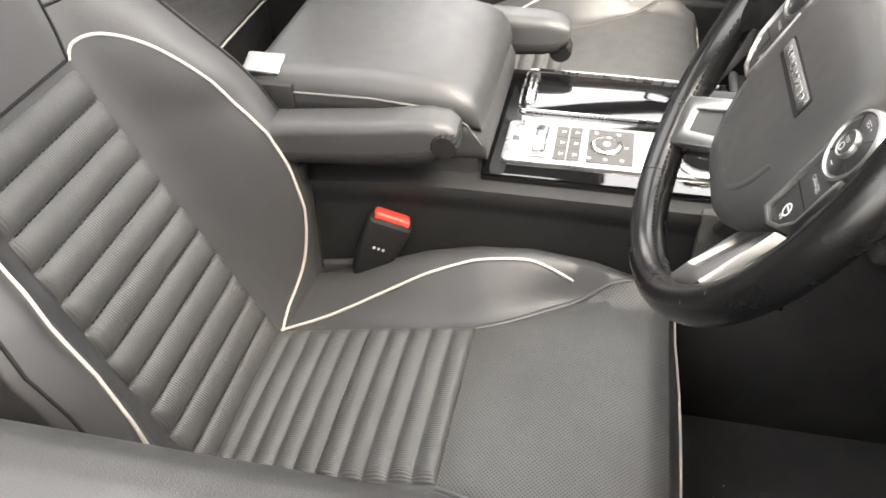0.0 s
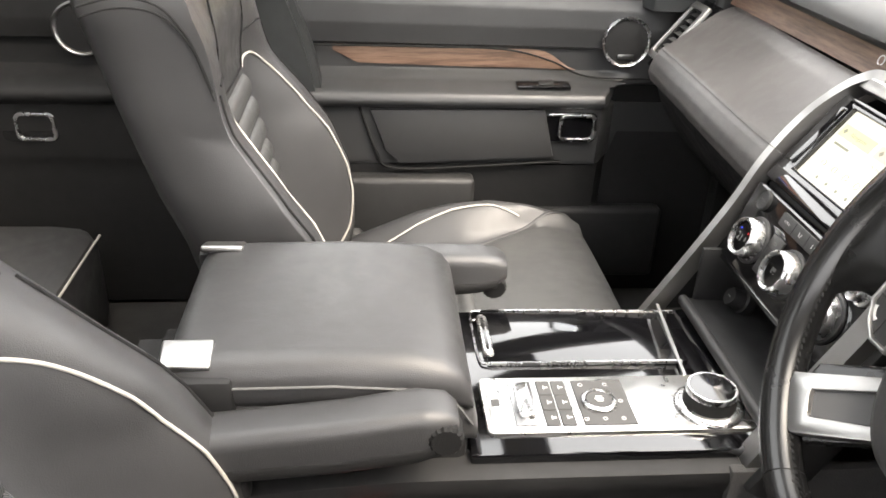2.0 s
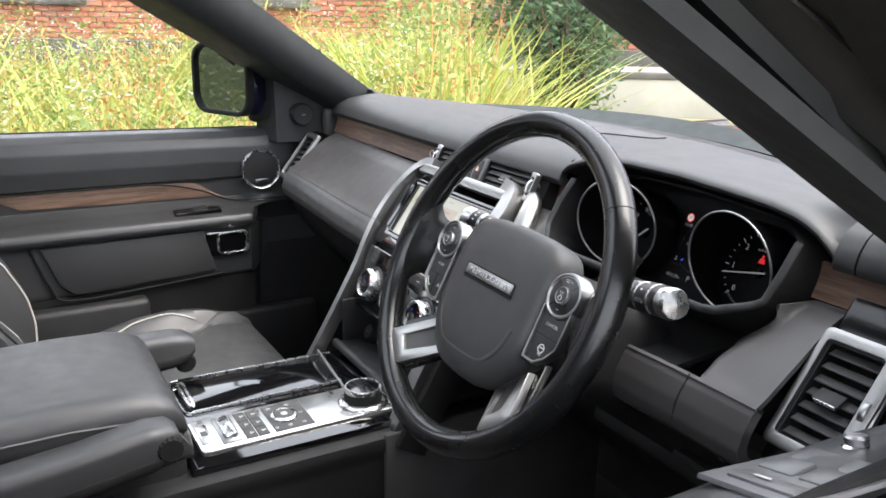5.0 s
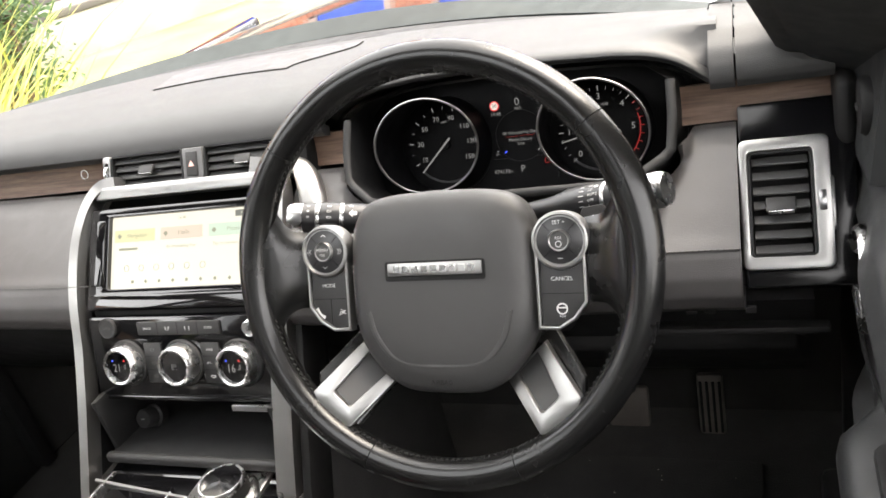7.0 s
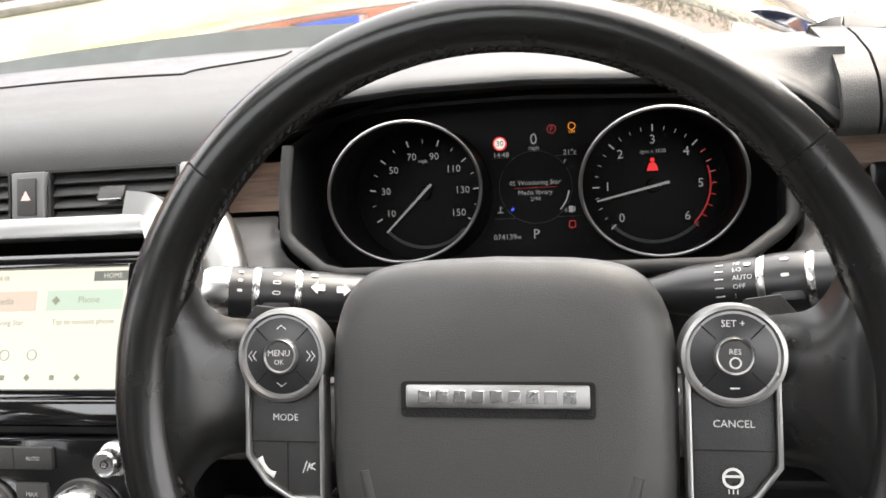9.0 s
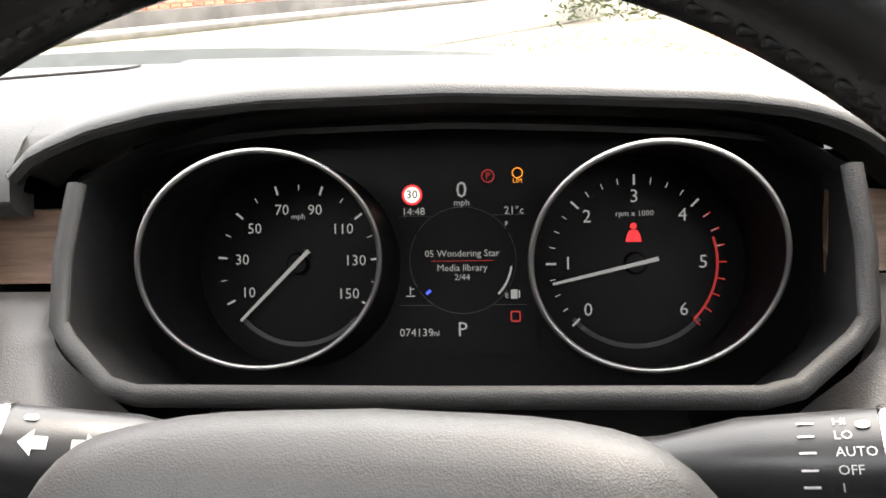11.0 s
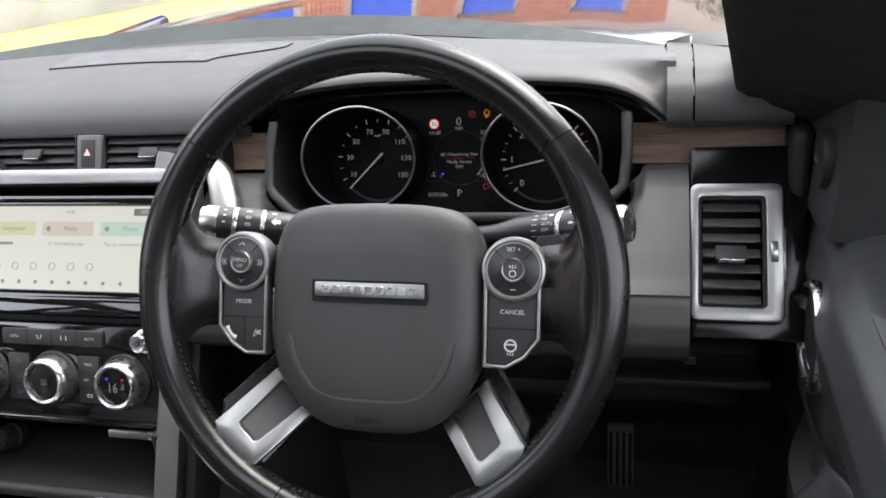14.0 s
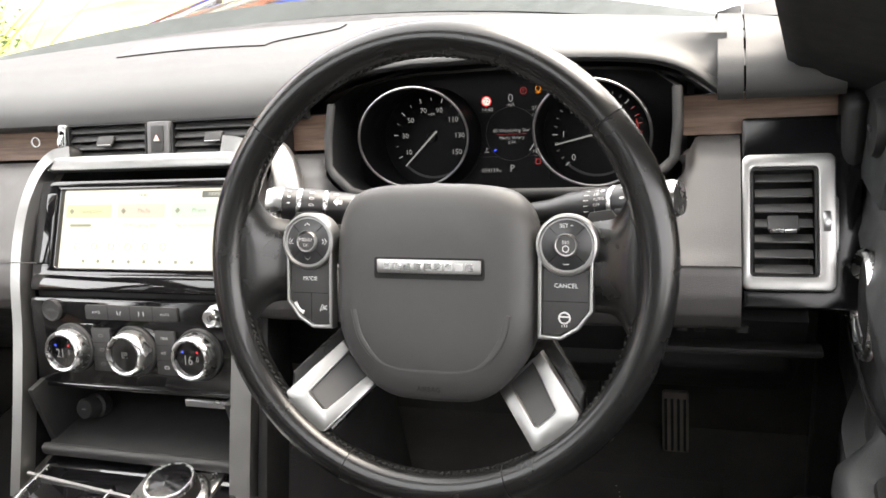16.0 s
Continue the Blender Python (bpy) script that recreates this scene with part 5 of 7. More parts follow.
for x in (-0.0435, 0.0425):
    pl = part("key_block", extrude(rounded(0.026, 0.050, 0.001, 1, x, -0.086), 0.003, at(0, 0, 0.0015), 0.0006), SOFT, clim)
    for k in (-1, 1):
        part("key_gap", box(0.025, 0.0006, 0.0005, at(x, -0.086 + 0.0085 * k, 0.0045)), RUBBER, pl)
    for k in (-1, 0, 1):
        word = {1: "MAX", 0: "A/C"}.get(k, "") if x > 0 else ""
        part("key_legend", words(word, 0.0045, at(x - 0.003 * (k == 0), -0.086 + 0.0165 * k, 0.0047)) if word else xf(frame_plate(rounded(0.0065, 0.0035, 0.001, 2), rounded(0.005, 0.002, 0.0006, 2), 0.0002), at(x, -0.086 + 0.0165 * k, 0.0047)), STITCH if x < 0 else WHITE_PRINT, pl)
part("ac_lamp", box(0.0014, 0.0065, 0.0004, at(0.0535, -0.086, 0.0047)), AMBER_GLOW, clim, "lit amber lamp")

# open tray under the climate panel
tray = thing("storage_tray", "black storage tray under the climate panel", "tray")
part("tray_floor", box(0.27, 0.14, 0.008, at(-0.0235, 0.115, 0.864, -4), 0.003), HARD, tray)
part("tray_lip", box(0.27, 0.012, 0.014, at(-0.0235, 0.045, 0.871), 0.005, 3), SOFT, tray)
part("tray_back", box(0.27, 0.01, 0.08, at(-0.0235, 0.175, 0.905), 0.002), HARD, tray)
for x in (-0.158, 0.106):
    part("tray_side", box(0.008, 0.13, 0.09, at(x, 0.125, 0.90), 0.002), HARD, tray)
sock = part("power_socket", lathe([(0.016, 0.0), (0.016, 0.012), (0.013, 0.014), (0.013, 0.028), (0.011, 0.031), (0, 0.031)], 26, at(-0.131, 0.122, 0.876, 62)), HARD, tray, "black capped power socket")
part("socket_mark", box(0.006, 0.0015, 0.0004, at(-0.131, 0.0945, 0.8905, 62)), STEEL, sock)
part("warning_strip", box(0.055, 0.006, 0.008, at(0.070, 0.075, 0.932, -20), 0.001), STEEL, tray)
# ---- centre console ----
con = thing("centre_console", "centre console with gloss black top and padded grey sides", "centre console")


def con_side(s):
    def fn(u, v):
        y = -0.62 + 0.635 * u
        pts = [(0.0, 0.118, 0.848), (0.06, 0.124, 0.8455), (0.1, 0.145, 0.8435), (0.14, 0.153, 0.840), (0.17, 0.155, 0.832), (0.24, 0.153, 0.818), (0.27, 0.150, 0.814), (0.5, 0.150, 0.74), (1.0, 0.160, 0.49)]
        return Vector((s * lerp_table([(a, b) for a, b, c in pts], v) - 0.022, y, lerp_table([(a, c) for a, b, c in pts], v) - 0.02 * ease((-0.3 - y) / 0.3) * (v < 0.4)))
    return thicken(grid(fn, 16, 30), 0.01, (s, 0, 0.3))


for s in (-1, 1):
    part("side_panel", con_side(s), HARD, con, "soft charcoal side panel")
    part("front_side_panel", box(0.014, 0.40, 0.36, at(s * 0.150 - 0.022, 0.20, 0.665), 0.004), CARPET, con)
part("top_plate", box(0.268, 0.30, 0.02, at(-0.021, -0.112, 0.8455), 0.003), GLOSS, con, "gloss black top")
part("top_front", box(0.268, 0.07, 0.02, at(-0.021, 0.065, 0.849, 6), 0.003), GLOSS, con)
part("base_block", box(0.26, 0.9, 0.3, at(-0.022, -0.20, 0.67)), HARD, con)
# sliding lid outlined in chrome
lid = part("sliding_lid", box(0.108, 0.240, 0.004, at(-0.0915, -0.107, 0.8575), 0.001), GLOSS, con, "gloss black sliding lid")
for pts in ([(-0.150, -0.222, 0.8585), (-0.147, -0.10, 0.859), (-0.140, 0.028, 0.861)], [(-0.0355, -0.226, 0.8585), (-0.0355, -0.1, 0.8585), (-0.0345, 0.004, 0.859)]):
    part("lid_edging", bar(pts, 0.0026, 0.004), CHROME, con, "bright chrome line")
part("lid_edging", tube(smooth_path([(-0.1505, -0.215, 0.8585), (-0.149, -0.231, 0.8585), (-0.138, -0.236, 0.8585), (-0.09, -0.237, 0.8585), (-0.048, -0.236, 0.8585), (-0.0365, -0.231, 0.8585), (-0.0355, -0.215, 0.8585)], 5), 0.0015, 8), CHROME, con, "bright chrome line")
pull = part("lid_handle", loft([[(px, py, pz) for px, py in rounded(0.086 - 2 * k, 0.013 - 2 * k, 0.006 - k, 5, -0.093, -0.2235)] for k, pz in ((0, 0.857), (0, 0.862), (0.0015, 0.8635))]), CHROME, lid, "chrome finger pull")
part("pull_inset", box(0.068, 0.004, 0.001, at(-0.093, -0.2235, 0.8637), 0.0004, 1), GLOSS, pull)
part("front_edging", bar([(-0.160, 0.014, 0.8595), (-0.09, 0.006, 0.8595), (-0.006, -0.003, 0.8595)], 0.0035, 0.004), SATIN, con, "thin silver line")

# control plate
PX = 0.040
ctl = part("control_plate", extrude(rounded(0.094, 0.30, 0.008, 4, PX, -0.092), 0.006, at(0, 0, 0.8545), 0.002), BRIGHT, con, "bright satin silver plate with grey keys")
DARK_KEY = leather("grey_key", (0.055, 0.055, 0.055), 0.65, 1500, 0.1, 1.25, 0.2)
part("start_key", box(0.052, 0.016, 0.004, at(PX, -0.2285, 0.8605), 0.0015, 2), BRIGHT, ctl)
part("start_legend", box(0.012, 0.009, 0.0014, at(PX, -0.2285, 0.8623), 0.0004, 1), DARK_KEY, ctl)
pb = part("parking_brake", box(0.074, 0.026, 0.004, at(PX, -0.198, 0.8605), 0.0015, 2), STEEL, ctl, "grey parking brake recess")
part("brake_lever", xf(loft([[(px, py, pz) for px, py in rounded(0.056 * k, 0.016 * k, 0.004 * k, 4)] for k, pz in ((1.0, 0), (1.0, 0.005), (0.9, 0.007))]), at(PX, -0.197, 0.862, 14)), CHROME, pb, "polished parking brake switch")
for k in range(3):
    for j in range(2):
        part("mode_key", box(0.0245, 0.0155, 0.003, at(PX - 0.0255 + 0.0255 * k, -0.1715 + 0.0168 * j, 0.8605), 0.0008, 1), DARK_KEY, ctl)
part("terrain_plate", box(0.076, 0.057, 0.003, at(PX, -0.1105, 0.8605), 0.001, 1), DARK_KEY, ctl)
td = part("terrain_dial", lathe([(0.0195, 0), (0.0195, 0.003), (0.018, 0.0045), (0.0155, 0.005), (0.0142, 0.003), (0.0, 0.0035)], 36, at(PX + 0.001, -0.1155, 0.8618)), CHROME, ctl, "silver ringed dial")
part("dial_face", lathe([(0.014, 0.0032), (0.014, 0.0043), (0, 0.0046)], 30, at(PX + 0.001, -0.1155, 0.8618)), DARK_KEY, td)
part("dial_symbol", join(*[box(0.0022, 0.0095 - 0.0025 * abs(k), 0.0003, at(PX + 0.001 + 0.0034 * k, -0.1155, 0.8665)) for k in (-1, 0, 1)]), WHITE_PRINT, td)
legends = [box(0.006, 0.0013, 0.0003, at(PX - 0.0255 + 0.0255 * k, -0.1715 + 0.0168 * j, 0.8621)) for k in range(3) for j in range(2)]
legends += [box(0.0022, 0.003, 0.0003, at(PX - 0.0255 + 0.0255 * k, -0.1685 + 0.0168 * j, 0.8621)) for k in range(3) for j in range(2)]
legends += [xf(frame_plate(circle(0.0026, 14), circle(0.0019, 14), 0.0003), at(PX + a, -0.1155 + c, 0.862)) for a, c in ((-0.029, 0.014), (-0.029, -0.014), (0.029, 0.02), (0.029, 0.0), (0.029, -0.02), (-0.0, 0.0245))]
part("key_legend", join(*legends), WHITE_PRINT, ctl)
sel = thing("gear_selector", "round chrome and black rotary gear selector", "gear selector", m=at(0.0505, 0.003, 0.8605))
part("skirt", lathe([(0.038, 0), (0.0375, 0.002), (0.034, 0.005), (0.031, 0.006)], 48), CHROME, sel, "polished ring")
part("barrel", lathe([(0.0285, 0.002), (0.0278, 0.018), (0.0272, 0.021)], 48), RUBBER, sel, "black ribbed barrel")
part("top_ring", lathe([(0.0274, 0.020), (0.0274, 0.0245), (0.0262, 0.0265), (0.0245, 0.0265), (0.024, 0.025)], 48), CHROME, sel, "chrome edge")
part("cap", lathe([(0.0242, 0.0245), (0.0235, 0.0262), (0.0, 0.0268)], 40), GLOSS, sel, "gloss black cap")
leg_m = at(0.044, 0.052, 0.862, 8)
part("gear_legend_plate", box(0.072, 0.020, 0.004, leg_m, 0.001), GLOSS, ctl)
part("gear_letters", join(*[words(c, 0.0085, leg_m @ at(-0.0145 + 0.0145 * k, 0, 0.0025)) for k, c in enumerate("RNDS")]), WHITE_PRINT, ctl)
part("park_lamp", box(0.006, 0.008, 0.0006, leg_m @ at(-0.028, 0, 0.0024)), RED_GLOW, ctl, "lit red park lamp")

# armrest box
cub = thing("armrest_box", "grey leather padded lid of the cubby box between the seats", "armrest box", m=at(-0.019, 0.006, 0.0))


def pad_rings(x0, x1, ys, r, zb):
    """Rounded cross-sections along y: each row gives y, top height, squeeze."""
    out = []
    for y, zt, k in ys:
        w, h = (x1 - x0) * k, zt - zb
        out.append([((x0 + x1) / 2 + px, y, zb + h / 2 + pz) for px, pz in rounded(w, h, min(r, h * 0.45, w * 0.45), 6)])
    return out


part("lid", loft(pad_rings(-0.134, 0.131, [(-0.562, 0.945, 0.93), (-0.555, 0.955, 0.97), (-0.54, 0.964, 1.0), (-0.5, 0.9675, 1.0), (-0.40, 0.9695, 1.0), (-0.33, 0.967, 1.0), (-0.30, 0.961, 0.995), (-0.282, 0.95, 0.985), (-0.272, 0.935, 0.97), (-0.268, 0.92, 0.95)], 0.032, 0.905)), LEATHER, cub, "smooth grey leather lid")
part("lid_band", loft(pad_rings(-0.132, 0.129, [(-0.556, 0.925, 1.0), (-0.5, 0.928, 1.0), (-0.3, 0.926, 1.0), (-0.268, 0.905, 0.97), (-0.262, 0.89, 0.95)], 0.02, 0.862)), LEATHER, cub)
part("lid_seam", tube([(0.1318, -0.50, 0.942), (0.132, -0.40, 0.943), (0.132, -0.32, 0.937), (0.13, -0.285, 0.918), (0.126, -0.268, 0.89)], 0.0014, 6), STITCH, cub)
for s in (-1, 1):
    ch = part("corner_latch", box(0.034, 0.048, 0.008, at(s * 0.109 - 0.001, -0.537, 0.9635, 0, s * 18, 0), 0.003, 3), SATIN, cub, "chrome release latch")
    part("latch_base", box(0.026, 0.076, 0.044, at(s * 0.1245 - 0.001, -0.531, 0.9305), 0.006, 2), HARD, ch)
part("box_body", box(0.25, 0.3, 0.08, at(-0.002, -0.42, 0.83), 0.01), HARD, cub)

# rear face of the console and belt buckles
def buckle(x, y, z, rz):
    b = thing("seat_belt_buckle", "black seat belt buckle with a red release button", "belt buckle", "belt buckles", at(x, y, z, -24, 0, rz))
    part("housing", loft([[(px, py, pz) for px, py in rounded(w, d, 0.007, 3)] for w, d, pz in ((0.022, 0.03, -0.10), (0.026, 0.046, -0.075), (0.03, 0.056, -0.01), (0.028, 0.054, 0.002), (0.02, 0.04, 0.006))]), RUBBER, b)
    part("release_button", box(0.019, 0.046, 0.013, at(-0.001, 0, 0.0055, 0, -8), 0.004, 3), RED_PLASTIC, b, "bright red button")
    part("legend", join(*[box(0.0004, 0.003, 0.004, at(0.0155, -0.008 + 0.006 * k, -0.035)) for k in range(3)]), WHITE_PRINT, b)


buckle(0.1515, -0.368, 0.793, 12)
buckle(-0.195, -0.34, 0.78, -12)
# ---- seats ----
CREST = [(-0.54, 0.675), (-0.45, 0.708), (-0.37, 0.742), (-0.31, 0.768), (-0.25, 0.784), (-0.18, 0.791), (-0.11, 0.783), (-0.04, 0.762), (0.0, 0.735), (0.02, 0.70)]
INSERT = [(-0.54, 0.665), (-0.49, 0.677), (-0.35, 0.713), (-0.236, 0.738), (-0.15, 0.749), (-0.08, 0.752), (-0.03, 0.745), (0.0, 0.73), (0.012, 0.705)]


def cushion_z(d, y):
    """Height of the cushion at a distance d from its middle."""
    zi, zc = lerp_table(INSERT, y), lerp_table(CREST, y)
    inner = 0.112 + 0.05 * ease((y + 0.236) / 0.14)
    if d < inner:
        return zi - 0.004 * (d / inner) ** 2
    if d < 0.193:
        return zi - 0.004 + (zc - zi + 0.004) * ease((d - inner) / (0.193 - inner))
    k = (d - 0.193) / (0.247 - 0.193)
    return zc - 0.14 * (1 - math.sqrt(max(0, 1 - k * k)))


def pad_w(y):
    """Half width of the front pad, which widens to the corners."""
    k = max(0.0, min(1.0, (y + 0.2345) / 0.19))
    return 0.1085 + 0.085 * (0.55 * k + 0.45 * ease(k))


def back_y(z, lean=0.41):
    return -0.495 - lean * (z - 0.678)


BOLSTER = [(0.62, 0.02), (0.70, 0.04), (0.76, 0.065), (0.82, 0.09), (0.88, 0.104), (0.93, 0.108), (1.0, 0.096), (1.06, 0.068), (1.12, 0.036), (1.2, 0.012), (1.26, 0.0)]
HALF = [(0.60, 0.21), (0.7, 0.228), (0.85, 0.241), (0.97, 0.239), (1.05, 0.216), (1.12, 0.202), (1.18, 0.197), (1.212, 0.188), (1.233, 0.168), (1.245, 0.14)]


def back_front(d, z, yoke, lean, drop):
    w, a = lerp_table(HALF, z), lerp_table(BOLSTER, z + drop)
    k = d / w
    if k < 0.44:
        f = 0.0
    elif k < 0.84:
        f = ease((k - 0.44) / 0.40)
    else:
        f = 1 - 0.12 * (1 - math.sqrt(max(0, 1 - ((k - 0.84) / 0.16) ** 2)))
    return back_y(z, lean) + a * f + yoke * ease((z - 1.045) / 0.125) - 0.03 * ease((z - 1.205) / 0.045)


FRONT_Y = -0.012


def front_seat(cx, inner, dy, dz, who, lean, drop, yoke, head):
    """lean: how far the back reclines; drop: how far the side bolsters sit below the driver's; yoke: how far the shoulders stand forward; head: how far back the headrest sits."""
    def bf(d, z):
        return back_front(d, z, yoke, lean, drop)

    seat = thing("front_seat", "charcoal leather front seat with ribbed panels and pale piping, " + who, "car seat", "front seats", at(cx, dy, dz))

    def cush(u, v):
        d = (u - 0.5) * 2 * 0.247
        if v < 0.86:
            y = -0.54 + (0.54 + FRONT_Y) * (v / 0.86)
            return Vector((d, y, cushion_z(abs(d), y)))
        k = (v - 0.86) / 0.14
        bow = 0.02 * (1 - (d / 0.25) ** 2)
        return Vector((d, FRONT_Y + (0.012 + bow) * math.sin(k * 1.57), cushion_z(abs(d), FRONT_Y) - 0.16 * k ** 1.6))
    part("seat_cushion", grid(cush, 61, 60), LEATHER, seat, "smooth charcoal leather")
    base = loft([[(x, y, z) for x, y in rounded(0.46 * k, 0.5, 0.03, 4, 0, -0.27)] for k, z in ((0.9, 0.50), (1.0, 0.56), (1.04, 0.66))])
    part("seat_base", base, HARD, seat)
    part("recliner_cover", box(0.03, 0.2, 0.09, at(-inner * 0.235, -0.5, 0.655, 10), 0.014, 3), SOFT, seat)
    part("recliner_cover", box(0.03, 0.2, 0.09, at(inner * 0.235, -0.5, 0.655, 10), 0.014, 3), SOFT, seat)

    def rib_c(u, v):
        y = -0.497 + 0.262 * v
        d = (u - 0.5) * 2 * (0.115 - 0.0065 * v)
        ph = (v * 10) % 1
        return Vector((d, y, cushion_z(abs(d), y) + 0.001 + 0.009 * math.sqrt(abs(math.sin(math.pi * ph)) + 1e-6) * min(1, (1 - abs(2 * u - 1)) * 14)))
    part("cushion_insert", grid(rib_c, 25, 97), LEATHER_RIB, seat, "ribbed charcoal panel", angle=180)

    rows = [box(0.0042, 0.0012, 0.0008, Matrix.Translation((d, -0.497 + 0.262 * r / 10, cushion_z(abs(d), -0.497 + 0.262 * r / 10) + 0.0022))) for r in range(1, 10) for d in (-0.098 + 0.007 * k for k in range(29))]
    part("rib_stitching", join(*rows), RUBBER, seat, kind="stuff")

    def thigh(u, v):
        y = -0.2345 + (0.235 + FRONT_Y) * v
        d = (u - 0.5) * 2 * pad_w(y)
        return Vector((d, y, cushion_z(abs(d), y) + 0.0012 + 0.004 * min(1, v * 10) * min(1, (1 - abs(2 * u - 1)) * 10)))
    part("thigh_pad", grid(thigh, 31, 24), LEATHER_PERF, seat, "perforated charcoal leather")
    for s in (-1, 1):
        pts = [(0.113, -0.505), (0.131, -0.44), (0.152, -0.37), (0.169, -0.30), (0.179, -0.24), (0.182, -0.185), (0.1755, -0.128)]
        pp = [Vector((s * p.x, p.y, cushion_z(p.x, p.y) + 0.0015)) for p in smooth_path([(a, b, 0) for a, b in pts], 6)]
        part("piping", tube(pp, 0.0019, 8), PIPING, seat, "pale cream piping")
        seam = [Vector((s * (pad_w(y) + 0.002), y, cushion_z(pad_w(y) + 0.002, y) + 0.0012)) for y in (-0.2345 + 0.2045 * k / 30 for k in range(31))]
        part("bolster_seam", tube(seam, 0.0032, 8, 0.45), LEATHER, seat)
    front_pipe = [Vector((d, FRONT_Y + 0.001 + (0.012 + 0.02 * (1 - (d / 0.25) ** 2)) * 0.523, cushion_z(abs(d), FRONT_Y) - 0.0295)) for d in (0.236 * (k / 24 * 2 - 1) for k in range(25))]
    part("front_piping", tube(front_pipe, 0.0016, 6), PIPING, seat)

    # backrest: closed rings from the bottom to the top
    rings = []
    N = 48
    zs = [0.60 + 0.645 * (k / 44) for k in range(45)]
    for z in zs:
        w = lerp_table(HALF, z)
        ring = []
        for k in range(N + 1):
            d = w * math.sin((k / N - 0.5) * math.pi)
            ring.append((d, bf(abs(d), z), z))
        y0 = bf(w, z)
        yr = back_y(z, lean) - 0.072 - 0.02 * math.sin(math.pi * (z - 0.6) / 0.65) + 0.02 * ease((z - 1.19) / 0.055) - 1.0 * (0.41 - lean) * max(0.0, z - 0.9)
        for k in range(1, 16):
            a = math.pi * k / 16
            c = math.cos(a)
            d = w * 0.97 * (abs(c) ** 0.35) * (1 if c > 0 else -1)
            ring.append((d, y0 + (yr - y0) * (math.sin(a) ** 0.55), z))
        rings.append(ring)
    for tz, sc, fy in ((1.2545, 0.8, 0.012), (1.258, 0.5, 0.03)):
        yc = sum(p[1] for p in rings[44]) / len(rings[44])
        rings.append([(p[0] * sc, yc + (p[1] - yc) * sc, tz) for p in rings[44]])
    part("backrest", loft(rings), LEATHER, seat, "smooth charcoal leather")

    def rib_b(u, v):
        z = 0.672 + 0.374 * v
        w = 0.112 - 0.017 * v
        d = (u - 0.5) * 2 * w
        ph = (v * 11) % 1
        n = 0.009 * math.sqrt(abs(math.sin(math.pi * ph)) + 1e-6) * min(1, (1 - abs(2 * u - 1)) * 14)
        return Vector((d, bf(abs(d), z) + 0.001 + 0.92 * n, z + 0.38 * n))
    part("backrest_insert", grid(rib_b, 25, 133), LEATHER_RIB, seat, "ribbed charcoal panel", angle=180)
    rows = [box(0.0042, 0.0008, 0.0012, Matrix.Translation((d, bf(abs(d), 0.672 + 0.034 * r) + 0.0024, 0.672 + 0.034 * r + 0.0004))) for r in range(1, 11) for d in (-0.088 + 0.007 * k for k in range(26))]
    part("rib_stitching", join(*rows), RUBBER, seat, kind="stuff")
    for s in (-1, 1):
        pts = [(0.094, 1.054), (0.108, 1.067), (0.13, 1.068), (0.153, 1.046), (0.172, 1.0), (0.185, 0.94), (0.191, 0.875), (0.189, 0.812), (0.177, 0.755), (0.154, 0.713), (0.114, 0.672)]
        pp = [Vector((s * p.x, bf(p.x, p.y) + 0.002, p.y)) for p in smooth_path([(a, b, 0) for a, b in pts], 6)]
        part("piping", tube(pp, 0.0019, 8), PIPING, seat, "pale cream piping")
        sx = [Vector((s * lerp_table(HALF, z) * 0.985, bf(lerp_table(HALF, z) * 0.93, z) - 0.012, z)) for z in (0.72 + 0.4 * k / 90 for k in range(91))]
        part("side_stitching", join(*[box(0.0016, 0.005, 0.0014, Matrix.Translation(p) @ pose(0, 0, 0, 35), 0.0004, 1) for p in sx]), STITCH, seat, kind="stuff")
    # double stitched seam over the shoulder, down the side to the edge of the bolster
    def side_at(z, f):
        """Point on the flank at height z, f from its front edge to the rear."""
        w = lerp_table(HALF, z)
        y0 = bf(w, z)
        yr = back_y(z, lean) - 0.072 - 0.02 * math.sin(math.pi * (z - 0.6) / 0.65) + 0.02 * ease((z - 1.19) / 0.055) - 1.0 * (0.41 - lean) * max(0.0, z - 0.9)
        return Vector((w + 0.0012, y0 + (yr - y0) * f, z))
    for s in (-1, 1):
        for off in (0.0, 0.010):
            line = smooth_path([side_at(z - off, f) for z, f in ((1.196, 0.78), (1.205, 0.55), (1.205, 0.33), (1.194, 0.17), (1.165, 0.09), (1.13, 0.05), (1.106, 0.02))], 8)
            part("shoulder_seam", tube([(s * p.x, p.y, p.z) for p in line], 0.0013, 6), RUBBER, seat, "dark stitched seam")
        edge = [Vector((s * (lerp_table(HALF, z) * 0.955), bf(lerp_table(HALF, z) * 0.955, z) + 0.0006, z)) for z in (1.10 - 0.40 * k / 40 for k in range(41))]
        part("bolster_seam", tube(edge, 0.0018, 6), RUBBER, seat, "dark stitched seam")
        fold = [Vector((s * d, bf(d, z) + 0.001, z)) for d, z in ((0.094, 1.054), (0.103, 1.09), (0.108, 1.13), (0.107, 1.17), (0.10, 1.205), (0.09, 1.235))]
        part("yoke_seam", tube(smooth_path(fold, 4), 0.0016, 6), RUBBER, seat)
        notch = [Vector((s * d, bf(d, z) + 0.001, z)) for d, z in ((0.105, 1.105), (0.13, 1.108), (0.16, 1.112), (0.185, 1.108))]
        part("yoke_seam", tube(notch, 0.0016, 6), RUBBER, seat)
    part("yoke_seam", tube([Vector((d, bf(abs(d), 1.056) + 0.002, 1.056)) for d in (-0.09, -0.045, 0, 0.045, 0.09)], 0.0016, 6), RUBBER, seat)

